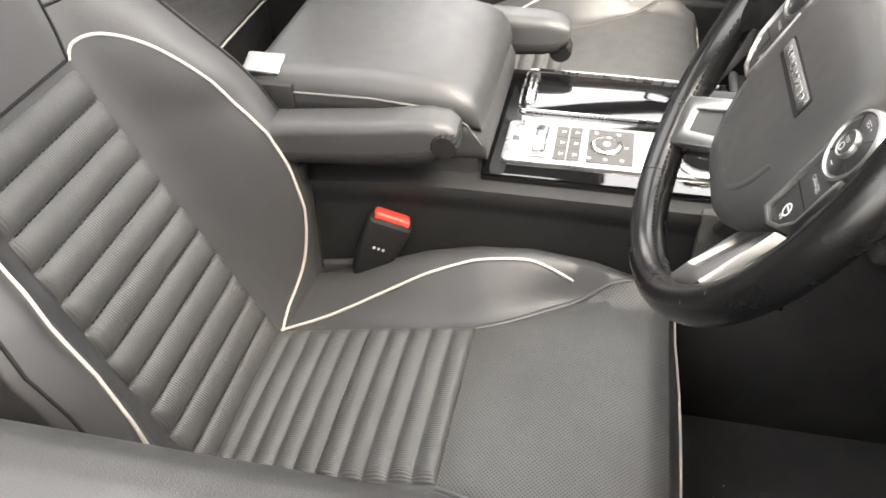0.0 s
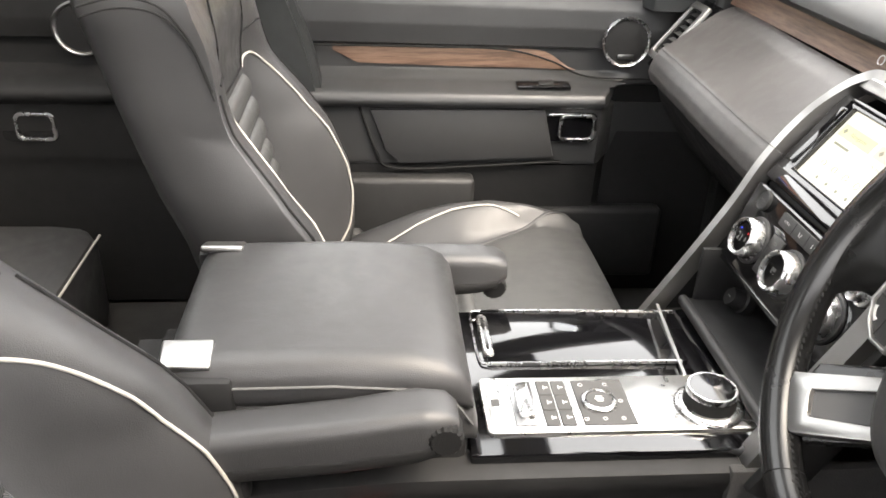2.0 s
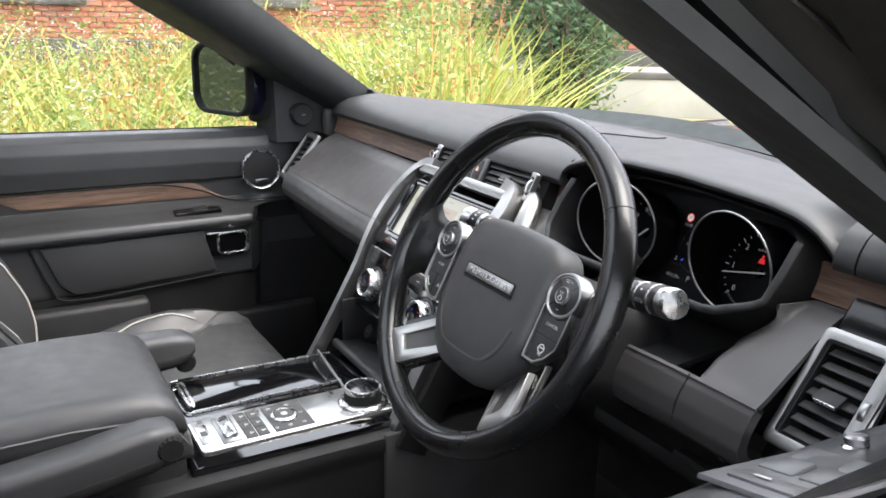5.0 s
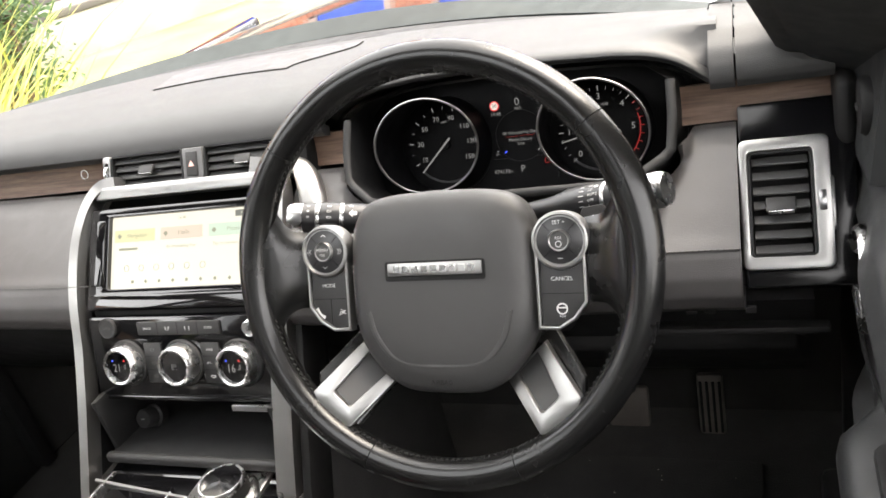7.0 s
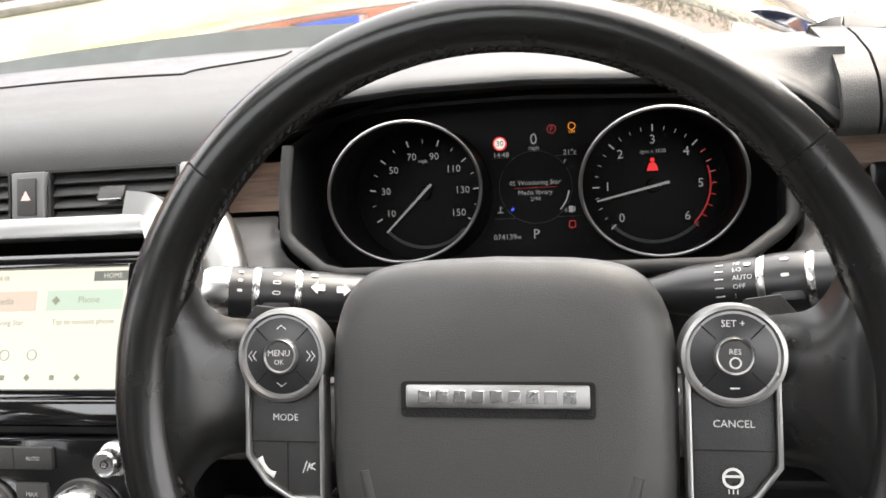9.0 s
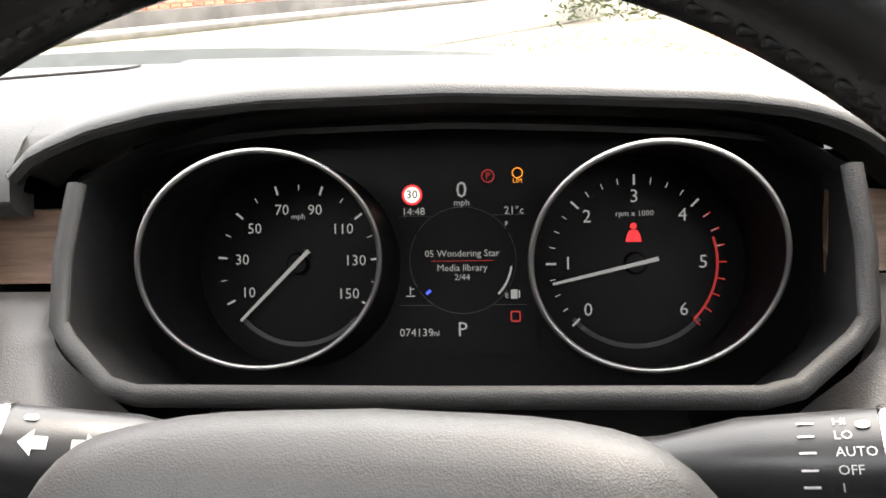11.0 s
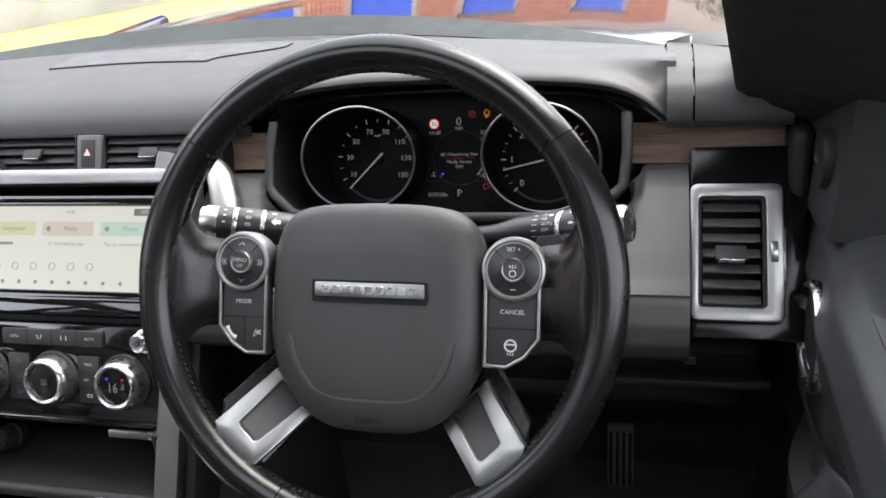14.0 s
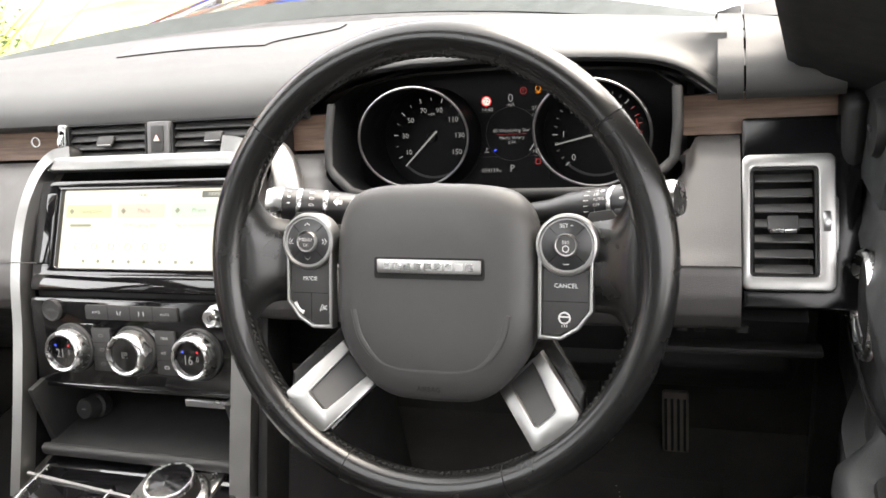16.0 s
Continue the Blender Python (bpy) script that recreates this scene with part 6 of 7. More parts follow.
    # headrest
    hr = part("headrest", loft([[(px, -0.697 - head + py - 0.010 * kz, 1.347 + pz) for px, py in rounded(0.236 * k, 0.142 * k2, 0.036 * k, 6)] for k, k2, pz, kz in
                                ((0.80, 0.7, -0.096, -1.6), (0.93, 0.88, -0.090, -1.2), (0.99, 0.96, -0.072, -0.4), (1.02, 1.0, -0.02, 0), (1.02, 1.0, 0.05, 0.3), (0.99, 0.97, 0.082, 0.6), (0.93, 0.9, 0.094, 0.8), (0.80, 0.75, 0.100, 1))]), LEATHER, seat, "padded leather headrest")
    # the front cushion of the headrest is sewn on as a slab with a rolled edge
    slab = loft([[(px, y - head + 0.012 * (pz / 0.1) ** 2 * bow, 1.343 + pz) for px, pz in rounded(0.238 * k, 0.214 * k, 0.05 * k, 7)] for k, y, bow in
                 ((0.93, -0.642, 0), (1.0, -0.634, 0), (1.012, -0.622, 0), (1.008, -0.606, 0), (0.985, -0.596, 0), (0.93, -0.589, -1), (0.7, -0.585, -1), (0.35, -0.582, -1))])
    part("front_cushion", slab, LEATHER, hr, "padded front of the headrest")
    hp = [(px, -0.5985 - head, 1.343 + pz) for px, pz in rounded(0.2365, 0.2125, 0.05, 7)]
    part("headrest_piping", tube(hp, 0.0021, 8, closed=True, up=(0, 1, 0)), PIPING, hr, "pale cream piping")
    hs = [(px, -0.637 - head, 1.343 + pz) for px, pz in rounded(0.2385, 0.210, 0.046, 7)]
    part("headrest_seam", tube(hs, 0.0016, 6, closed=True, up=(0, 1, 0)), RUBBER, hr)
    for s in (-1, 1):
        part("headrest_post", lathe([(0.006, 0), (0.006, 0.07)], 16, at(s * 0.06, -0.685 - head * 0.9, 1.20)), HARD, hr)
        part("post_collar", lathe([(0.013, 0), (0.013, 0.006), (0.008, 0.009)], 18, at(s * 0.06, -0.685 - head * 0.9, 1.246)), RUBBER, hr)

    # folding armrest on the inner side
    ax = inner * (0.217 if who.startswith("driver") else 0.205)
    if who.startswith("driver"):
        ys = [(-0.60, 0.93, 0.5), (-0.575, 0.930, 0.85), (-0.5, 0.934, 1.0), (-0.38, 0.947, 1.0), (-0.31, 0.958, 1.0), (-0.285, 0.956, 0.95), (-0.274, 0.946, 0.75)]
        zb0, zb1 = 0.864, 0.924
    else:
        ys = [(-0.60, 0.89, 0.5), (-0.575, 0.897, 0.85), (-0.5, 0.90, 1.0), (-0.34, 0.903, 1.0), (-0.255, 0.902, 1.0), (-0.23, 0.898, 0.95), (-0.218, 0.89, 0.75)]
        zb0, zb1 = 0.82, 0.864
    rg = []
    for k, (y, zt, q_) in enumerate(ys):
        zb = zb0 + (zb1 - zb0) * k / 6
        rg.append([(ax + px, y, (zb + zt) / 2 + pz) for px, pz in rounded(0.052 * q_, zt - zb, min(0.014, 0.4 * (zt - zb)), 5)])
    arm = part("armrest", loft(rg), LEATHER, seat, "padded leather armrest")
    ye = ys[-1][0]
    sh_ = []
    for k, (y, zt, q_) in enumerate(ys[:-1]):
        zb = zb0 + (zb1 - zb0) * k / 6 - 0.002
        zm = zb + 0.45 * (zt - zb)
        sh_.append([(ax + px, y, (zb + zm) / 2 + pz) for px, pz in rounded(0.0535 * q_, zm - zb, min(0.01, 0.4 * (zm - zb)), 4)])
    part("armrest_shell", loft(sh_), HARD, arm, "black plastic underside")
    wheel_rings = [[(ax - inner * 0.012 + dx, ye - 0.012 + r * (1 + 0.09 * (k % 2)) * math.cos(0.19635 * k), zb1 - (-0.006 if inner < 0 else 0.020) + r * (1 + 0.09 * (k % 2)) * math.sin(0.19635 * k)) for k in range(32)] for dx, r in ((-0.016, 0.013), (-0.013, 0.0155), (0.013, 0.0155), (0.016, 0.013))]
    part("armrest_knob", loft(wheel_rings), RUBBER, arm, "black ribbed adjuster wheel", angle=20)
    part("armrest_hinge", box(0.03, 0.11, 0.03, at(ax, -0.52, zb0 - 0.008, 4), 0.01, 3), HARD, arm)
    return seat


front_seat(0.358, -1, -0.008, -0.009, "driver's side", 0.41, 0.0, 0.0, 0.10)
front_seat(-0.405, 1, 0.033, 0.02, "passenger's side", 0.25, 0.07, 0.03, 0.0)

# rear bench
rear = thing("rear_bench", "charcoal leather rear bench seat", "rear seat")
for x in (-0.47, 0.0, 0.43):
    part("rear_cushion", loft([[(x + px, -1.10 + py, z - 0.1) for px, py in rounded(0.44 * k, 0.48 * k, 0.06, 4)] for k, z in ((0.95, 0.60), (1.0, 0.66), (1.0, 0.79), (0.97, 0.815), (0.9, 0.825))]), LEATHER, rear)
    part("rear_backrest", xf(loft([[(px, py, z) for px, py in rounded(0.44 * k, 0.16 * k, 0.05, 4)] for k, z in ((0.95, 0.0), (1.0, 0.05), (1.0, 0.5), (0.96, 0.57), (0.85, 0.6))]), at(x, -1.36, 0.64, 16)), LEATHER, rear)
    part("rear_piping", tube([(x - 0.2, -0.865, 0.706), (x, -0.862, 0.71), (x + 0.2, -0.865, 0.706)], 0.0025, 6), PIPING, rear)
# ---- doors ----
DOOR = [(0.0, 0.842, 1.141), (0.05, 0.825, 1.146), (0.10, 0.80, 1.143), (0.15, 0.783, 1.13), (0.2, 0.774, 1.11), (0.28, 0.772, 1.075), (0.36, 0.779, 1.04), (0.38, 0.789, 1.035),
        (0.47, 0.791, 0.992), (0.49, 0.782, 0.987), (0.52, 0.768, 0.977), (0.545, 0.742, 0.969), (0.57, 0.722, 0.962), (0.60, 0.716, 0.948), (0.62, 0.724, 0.936), (0.64, 0.737, 0.932), (0.79, 0.742, 0.82), (0.81, 0.748, 0.81), (1.0, 0.755, 0.5)]


SHOULDER = [(0.0, 0.842, 1.136), (0.05, 0.825, 1.136), (0.10, 0.806, 1.131), (0.15, 0.786, 1.122), (0.2, 0.769, 1.107), (0.28, 0.759, 1.08), (0.36, 0.766, 1.04)]

DRIVER_ARM = [(0.36, 0.766, 1.04), (0.38, 0.784, 1.03), (0.47, 0.802, 0.985), (0.49, 0.80, 0.976), (0.52, 0.785, 0.972), (0.545, 0.765, 0.970), (0.57, 0.745, 0.966), (0.585, 0.738, 0.958), (0.60, 0.736, 0.945),
              (0.62, 0.744, 0.932), (0.64, 0.757, 0.928), (0.79, 0.762, 0.82), (0.81, 0.768, 0.81), (1.0, 0.775, 0.5)]


def door_x(v):
    return lerp_table([(a, b) for a, b, c in DOOR], v), lerp_table([(a, c) for a, b, c in DOOR], v)


def front_door(s, driver):
    d = thing("front_door", "closed black leather trimmed car door with walnut strip" + (" and window switches" if driver else ""), "car door", "front doors", at(-0.055, 0.045, 0) if driver else at(MID, 0.043, 0))

    def skin(u, v):
        y = -0.535 + 0.85 * u
        x, z = door_x(v)
        if driver:
            if v <= 0.36:                    # the fuller shoulder beside the driver
                x, z = lerp_table([(a, b) for a, b, c in SHOULDER], v), lerp_table([(a, c) for a, b, c in SHOULDER], v)
                x += 0.010 * ease((y - 0.02) / 0.10) * ease(v / 0.2)
            else:
                x, z = lerp_table([(a, b) for a, b, c in DRIVER_ARM], v), lerp_table([(a, c) for a, b, c in DRIVER_ARM], v)
        k = ease((y - (-0.025 if driver else 0.03)) / (0.05 if driver else 0.10))          # the recess and armrest fade out towards the front
        if 0.36 < v < 0.64:
            x = x + (0.775 - x) * k
        lowfade = ease((y - 0.06) / 0.12)
        if v >= 0.6 and driver:
            x += 0.03 * lowfade
        elif v >= 0.53 and not driver:
            x += 0.065 * ease((y - 0.04) / 0.05) * ease((v - 0.53) / 0.05)
        if v < 0.5 and not driver:
            z += 0.022 * (0.14 - y) * (1 - v / 0.5)
        return Vector((s * x, y, z))
    part("door_skin", thicken(grid(lambda u, v: skin(u, 0.8 * v), 60, 90), 0.012, (-s, 0, 0)), DOOR_SKIN, d, "soft black grained trim")
    part("lower_trim", thicken(grid(lambda u, v: skin(u, 0.803 + 0.197 * v), 30, 8), 0.012, (-s, 0, 0)), HARD, d, "hard black plastic trim")
    part("door_panel", box(0.05, 0.9, 0.62, at(s * 0.83, -0.1, 0.80)), HARD, d)
    part("door_edge", box(0.13, 0.03, 0.63, at(s * 0.835, 0.335, 0.815), 0.004), HARD, d)
    part("sill_seal", box(0.012, 0.83, 0.02, at(s * 0.848, -0.13, 1.135 if driver else 1.141, 0 if driver else -1.2), 0.004, 2), RUBBER, d)
    # walnut strip, tapering to the front
    wd = []
    for k in range(31):
        y = -0.475 + 0.468 * k / 30
        t = ease((y + 0.105) / 0.10)
        zt, zb = 1.034 - 0.038 * t ** 1.8 - 0.014 * min(0, y + 0.2), 0.998 - 0.003 * t - 0.02 * min(0, y + 0.2)
        if k < 3:
            zb = zt - (zt - zb) * (0.35 + 0.65 * k / 3)
        wd.append([(s * 0.7875, y, zt), (s * 0.7855, y, (zt + zb) / 2), (s * 0.7875, y, zb), (s * 0.795, y, (zt + zb) / 2)])
    part("wood_strip", loft(wd), WOOD, d, "open-pore walnut strip")
    seam = smooth_path([(s * 0.7765, -0.53, 1.0375), (s * 0.7765, -0.3, 1.038), (s * 0.7765, -0.15, 1.035), (s * 0.776, -0.06, 1.015), (s * 0.772, 0.0, 0.99), (s * 0.768, 0.06, 0.985), (s * 0.768, 0.16, 0.985)], 6)
    part("trim_seam", tube(seam, 0.002, 6), RUBBER, d)
    # speaker in a silver ring
    sm = at(s * 0.772, 0.082, 1.048 if driver else 1.055, 0, s * -90, 0)
    spk = part("door_speaker", lathe([(0.041, 0.0), (0.041, 0.003), (0.03, 0.0045), (0, 0.005)], 40, sm), HARD, d, "black mesh speaker grille")
    part("speaker_ring", lathe([(0.0475, 0.0), (0.0475, 0.006), (0.045, 0.009), (0.042, 0.007), (0.0405, 0.002)], 48, sm), CHROME, spk, "bright silver ring")
    part("speaker_badge", box(0.002, 0.032, 0.009, at(s * 0.7655, 0.083, 1.022 if driver else 1.028), 0.001), STEEL, spk)
    # lower pad outlined by a groove
    pad = [(-0.405, 0.928), (-0.07, 0.932), (-0.045, 0.835), (-0.345, 0.82), (-0.375, 0.845)]
    part("door_pad", xf(extrude([(y, z) for y, z in pad], 0.008, None, 0.003), Matrix(((0, 0, -s, s * (0.762 if driver else 0.739)), (1, 0, 0, 0), (0, 1, 0, 0), (0, 0, 0, 1)))), DOOR_SKIN, d, "stitched black leather pad")
    loop = smooth_path([(s * 0.735, -0.425, 0.932), (s * 0.736, -0.394, 0.845), (s * 0.737, -0.36, 0.808), (s * 0.737, -0.2, 0.813), (s * 0.737, -0.03, 0.824)], 6)
    part("pad_groove", tube(loop, 0.0028, 6), RUBBER, d)
    roll = [Vector((s * 0.7225, y, 0.9445)) for y in (-0.52, -0.35, -0.2, -0.05)] + [Vector((s * 0.728, 0.0, 0.9435)), Vector((s * 0.745, 0.04, 0.942))]
    part("armrest_piping", tube(smooth_path(roll, 4) if not driver else [p + Vector((s * 0.018, -0.03, 0)) for p in roll], 0.0022, 6), RUBBER, d)
    # release handle in a silver ringed cup
    hm = Matrix(((0, 0, -s, s * (0.765 if driver else 0.7375)), (1, 0, 0, -0.015), (0, 1, 0, 0.896), (0, 0, 0, 1)))
    part("handle_cup", xf(extrude(rounded(0.1, 0.058, 0.012, 4), 0.004, at(0, 0, 0)), hm), GLOSS, d, "gloss black cup")
    part("handle_ring", xf(frame_plate(rounded(0.074, 0.055, 0.014, 5, 0.012), rounded(0.061, 0.042, 0.010, 5, 0.011), 0.008, at(0, 0, 0.002), 0.002), hm), CHROME, d, "chrome release handle")
    part("handle_bar", xf(box(0.05, 0.006, 0.006, at(-0.022, 0.026, 0.005), 0.002, 2), hm), CHROME, d)
    # pocket
    part("door_pocket", box(0.05, 0.36, 0.2, at(s * 0.735, -0.38, 0.695), 0.012, 3), SOFT, d)
    part("door_pocket_front", box(0.04, 0.36, 0.16, at(s * 0.755, 0.02, 0.64), 0.012, 3), HARD, d)
    if not driver:
        mark_ = part("sill_mark", box(0.022, 0.055, 0.003, at(s * 0.815, 0.0, 1.1425, 0, s * 12), 0.001), SOFT, d)
        part("lock_pin", box(0.006, 0.012, 0.004, at(s * 0.815, 0.008, 1.145, 0, s * 12), 0.001), SWITCH, mark_)
    # triangular sail with the tweeter
    sx = 0.765 if driver else 0.727
    part("sail_panel", loft([[(s * 0.83, 0.095, 1.12 + 0.21 * t), (s * 0.83, 0.195 + 0.09 * (1 - t), 1.12 + 0.21 * t), (s * (sx + 0.01 * t), 0.225 + 0.07 * (1 - t), 1.12 + 0.21 * t), (s * (sx + 0.012 + 0.02 * t), 0.115, 1.12 + 0.21 * t)] for t in (0, 0.5, 1.0)]), PILLAR, d, "dark sail panel")
    tx = 0.777 if driver else 0.724
    ty, tz = (0.158, 1.175) if driver else (0.173, 1.184)
    tm = at(s * tx, ty, tz, 0, s * -90, 0)
    tw = part("tweeter", lathe([(0.0255, -0.02), (0.0255, 0.0), (0.023, 0.004), (0.02, 0.003), (0, 0.005)], 32, tm), HARD, d, "round black tweeter grille")
    part("tweeter_badge", box(0.0015, 0.009, 0.004, at(s * (tx - 0.0058), ty, tz)), STEEL, tw)
    if driver:
        # the switch pack slopes down towards the seat
        PK = at(0.822, -0.033, 1.129, -5, -13, 0)
        sw = part("switch_pack", extrude([(-0.040, -0.072), (0.036, -0.072), (0.036, 0.105), (-0.020, 0.105), (-0.036, 0.094)], 0.004, PK, 0.002), SWITCH_GREY, d, "grey window switch panel")
        part("mirror_knob", lathe([(0.0105, 0), (0.0105, 0.005), (0.008, 0.007), (0.0085, 0.012), (0.007, 0.014), (0, 0.0142)], 26, PK @ at(-0.008, 0.05, 0.004)), CHROME, sw, "silver mirror knob")
        for j in range(2):
            for k in range(2):
                part("window_switch", box(0.027, 0.026, 0.006, PK @ at(-0.014 + 0.031 * k, 0.016 - 0.032 * j, 0.004, 7), 0.002, 2), SWITCH_GREY, sw)
        part("lock_switch", box(0.05, 0.018, 0.003, PK @ at(0, -0.052, 0.0045), 0.001), SWITCH_GREY, sw)
        part("switch_legend", box(0.012, 0.003, 0.0004, PK @ at(-0.004, -0.052, 0.0073)), WHITE_PRINT, sw)
        part("switch_legend", box(0.0015, 0.014, 0.0004, PK @ at(-0.026, 0.052, 0.0053)), WHITE_PRINT, sw)
        # memory keys on the armrest end
        mp = part("memory_panel", extrude(rounded(0.052, 0.112, 0.016, 5), 0.006, at(0.787, -0.092, 0.9635, 0, 12), 0.002), SOFT, d)
        for k, c in enumerate(("", "1", "2")):
            ky = -0.062 - 0.0215 * k - (0.007 if k else 0)
            key = part("memory_key", box(0.030, 0.0200, 0.004, at(0.786, ky, 0.9690, 0, 12), 0.001, 1), HUB, mp)
            part("key_legend", words(c, 0.0062, at(0.784, ky, 0.9713, 0, 12)) if c else xf(frame_plate(rounded(0.0055, 0.005, 0.001, 1), rounded(0.0038, 0.0032, 0.001, 1), 0.0003), at(0.784, ky, 0.9713, 0, 12)), WHITE_PRINT, key)
    else:
        part("window_switch_cup", box(0.03, 0.105, 0.012, at(s * 0.752, -0.075, 0.972, 0, -s * 8), 0.004, 2), GLOSS, d)
        part("window_switch", box(0.02, 0.03, 0.008, at(s * 0.752, -0.07, 0.978, 6, -s * 8), 0.002, 2), SOFT, d)
    return d


front_door(-1, False)
front_door(1, True)


def rear_door(s):
    d = thing("rear_door", "closed black trimmed rear car door", "car door", "rear doors", at(MID, 0.045, 0))

    def skin(u, v):
        x, z = door_x(v)
        return Vector((s * x, -1.55 + 0.86 * u, z))
    # darker than the front skins: the rear cabin's shade put into the colour
    part("door_skin", thicken(grid(skin, 12, 60), 0.012, (-s, 0, 0)), HARD, d, "black grained trim, darkened for the shaded rear cabin")
    part("door_panel", box(0.05, 0.95, 0.62, at(s * 0.83, -1.13, 0.80)), HARD, d)
    part("wood_strip", box(0.006, 0.35, 0.034, at(s * 0.789, -1.28, 1.015), 0.002), WOOD, d, "open-pore walnut strip")
    sm = at(s * 0.772, -0.925, 1.06, 0, s * -90, 0)
    sp_ = part("door_speaker", lathe([(0.041, 0.0), (0.041, 0.003), (0, 0.005)], 40, sm), HARD, d)
    part("speaker_ring", lathe([(0.049, 0.0), (0.049, 0.006), (0.046, 0.009), (0.043, 0.007), (0.0415, 0.002)], 48, sm), SATIN, sp_, "satin silver ring")
    hm = Matrix(((0, 0, -s, s * 0.7435), (1, 0, 0, -1.035), (0, 1, 0, 0.885), (0, 0, 0, 1)))
    part("handle_cup", xf(extrude(rounded(0.1, 0.058, 0.012, 4), 0.004), hm), GLOSS, d)
    part("handle_ring", xf(frame_plate(rounded(0.074, 0.055, 0.014, 5, 0.012), rounded(0.061, 0.042, 0.010, 5, 0.011), 0.008, at(0, 0, 0.002), 0.002), hm), CHROME, d, "chrome release handle")
    part("sill_mark", box(0.03, 0.055, 0.003, at(s * 0.806, -0.975, 1.1445, 0, s * 12), 0.001), SOFT, d)


rear_door(-1)
rear_door(1)

# ---- mirrors ----
for s in (-1, 1):
    em = thing("door_mirror", "dark blue door mirror with black housing", "door mirror", "door mirrors", at(MID + s * 0.872 + (0.10 if s > 0 else 0), 0.098 + (0.02 if s > 0 else 0), 1.257, 0, 0, s * -24))
    sh = [[(s * px * k, d_, pz * k2) for px, pz in rounded(0.2, 0.165, 0.045, 6)] for k, k2, d_ in ((0.97, 0.97, -0.03), (1.02, 1.02, -0.01), (1.0, 1.0, 0.03), (0.8, 0.8, 0.075), (0.4, 0.4, 0.095))]
    part("housing", loft(sh), PAINT, em, "dark blue painted shell")
    part("surround", xf(frame_plate(rounded(0.2, 0.165, 0.045, 6), rounded(0.178, 0.143, 0.036, 6), 0.02, None, 0.004), at(0, -0.022, 0, 90)), RUBBER, em)
    part("mirror_glass", xf(extrude(rounded(0.18, 0.145, 0.036, 6), 0.003), at(0, -0.03, 0, 90)), MIRROR, em, "mirror glass")
    part("mirror_arm", box(0.1, 0.05, 0.05, at(-s * 0.08, 0.03, -0.07, 0, s * 10), 0.015, 2), HARD, em)

rv = thing("rear_view_mirror", "black frameless rear-view mirror behind the windscreen", "rear-view mirror", m=at(0.05, 0.0, 1.498, 6, 0, 20))
part("housing", loft([[(px * k, d_, pz * k) for px, pz in rounded(0.29, 0.085, 0.034, 6)] for k, d_ in ((0.98, -0.012), (1.0, -0.006), (0.98, 0.012), (0.8, 0.028))]), GLOSS, rv, "gloss black shell")
part("mirror_glass", xf(extrude(rounded(0.274, 0.072, 0.030, 6), 0.002), at(0, -0.0125, 0, 90)), MIRROR, rv)
part("mirror_stem", tube([(0, 0.02, 0), (0, 0.06, 0.03), (0, 0.12, 0.06)], 0.014, 10), HARD, rv)
part("sensor_pod", box(0.1, 0.11, 0.06, at(0, 0.14, 0.03, 35), 0.02, 3), HARD, rv)

# ---- pedals and mat ----
ped = thing("pedals", "worn steel faced accelerator and brake pedals", "pedals")
ac = part("accelerator", box(0.038, 0.014, 0.10, at(0.5435, 0.464, 0.622, -12), 0.005, 2), PEDAL, ped, "worn steel pedal")
for k in range(4):
    part("pedal_rib", box(0.004, 0.004, 0.085, at(0.53 + 0.009 * k, 0.4565, 0.6205, -12), 0.001, 1), RUBBER, ac)
part("brake", box(0.062, 0.016, 0.065, at(0.425, 0.44, 0.635, -18), 0.006, 2), PEDAL, ped)
part("pedal_arm", box(0.02, 0.02, 0.2, at(0.43, 0.47, 0.76, -20), 0.004), HARD, ped)
mat = thing("floor_mat", "black rubber and carpet driver's floor mat", "floor mat")
part("mat", box(0.36, 0.34, 0.012, at(0.43, 0.30, 0.498), 0.006, 2), CARPET, mat)
for k in range(22):
    part("mat_rib", box(0.006, 0.1, 0.004, at(0.255 + 0.016 * k, 0.24, 0.5055), 0.0015, 1), RUBBER, mat)

# dust and grit on the carpet
speck_grey = material("pale_grit", (0.3, 0.28, 0.25), 0.9)
rng = random.Random(8)
specks = []
for k in range(160):
    a = rng.uniform(0.0008, 0.0028)
    specks.append(box(a, a * rng.uniform(0.4, 1), 0.0006, at(rng.uniform(0.24, 0.62), rng.uniform(-0.05, 0.12) if k % 3 else rng.uniform(0.14, 0.46), 0.4903 if k % 3 else 0.5043, 0, 0, rng.uniform(0, 180))))
tagged(part("dust", join(*specks), speck_grey), "pale dust and grit on the carpet", "dust", kind="stuff")
# ---- outside: yard, brick works with blue shutters, weeds and a bush ----
def speckled(name, a, b, scale, rough=0.95, bump_d=0.02):
    m = material(name, a, rough)
    vary_color(m, scale, a, b)
    bump(m, noise_tex(m, scale * 6, 6), 0.5, bump_d)
    return m


GROUND = speckled("pale_dusty_concrete", (0.12, 0.105, 0.08), (0.24, 0.215, 0.175), 0.9)
GRASSY = speckled("dry_grass_ground", (0.30, 0.26, 0.12), (0.2, 0.21, 0.07), 1.5)
CONCRETE = speckled("grey_concrete", (0.27, 0.26, 0.225), (0.37, 0.35, 0.31), 1.4)
DARK_BASE = speckled("dark_rendered_base", (0.07, 0.065, 0.06), (0.13, 0.12, 0.11), 2.0)
BRICK = speckled("red_brick", (0.33, 0.12, 0.07), (0.45, 0.2, 0.12), 5)
MORTAR = speckled("mortar", (0.32, 0.24, 0.2), (0.4, 0.32, 0.27), 6)
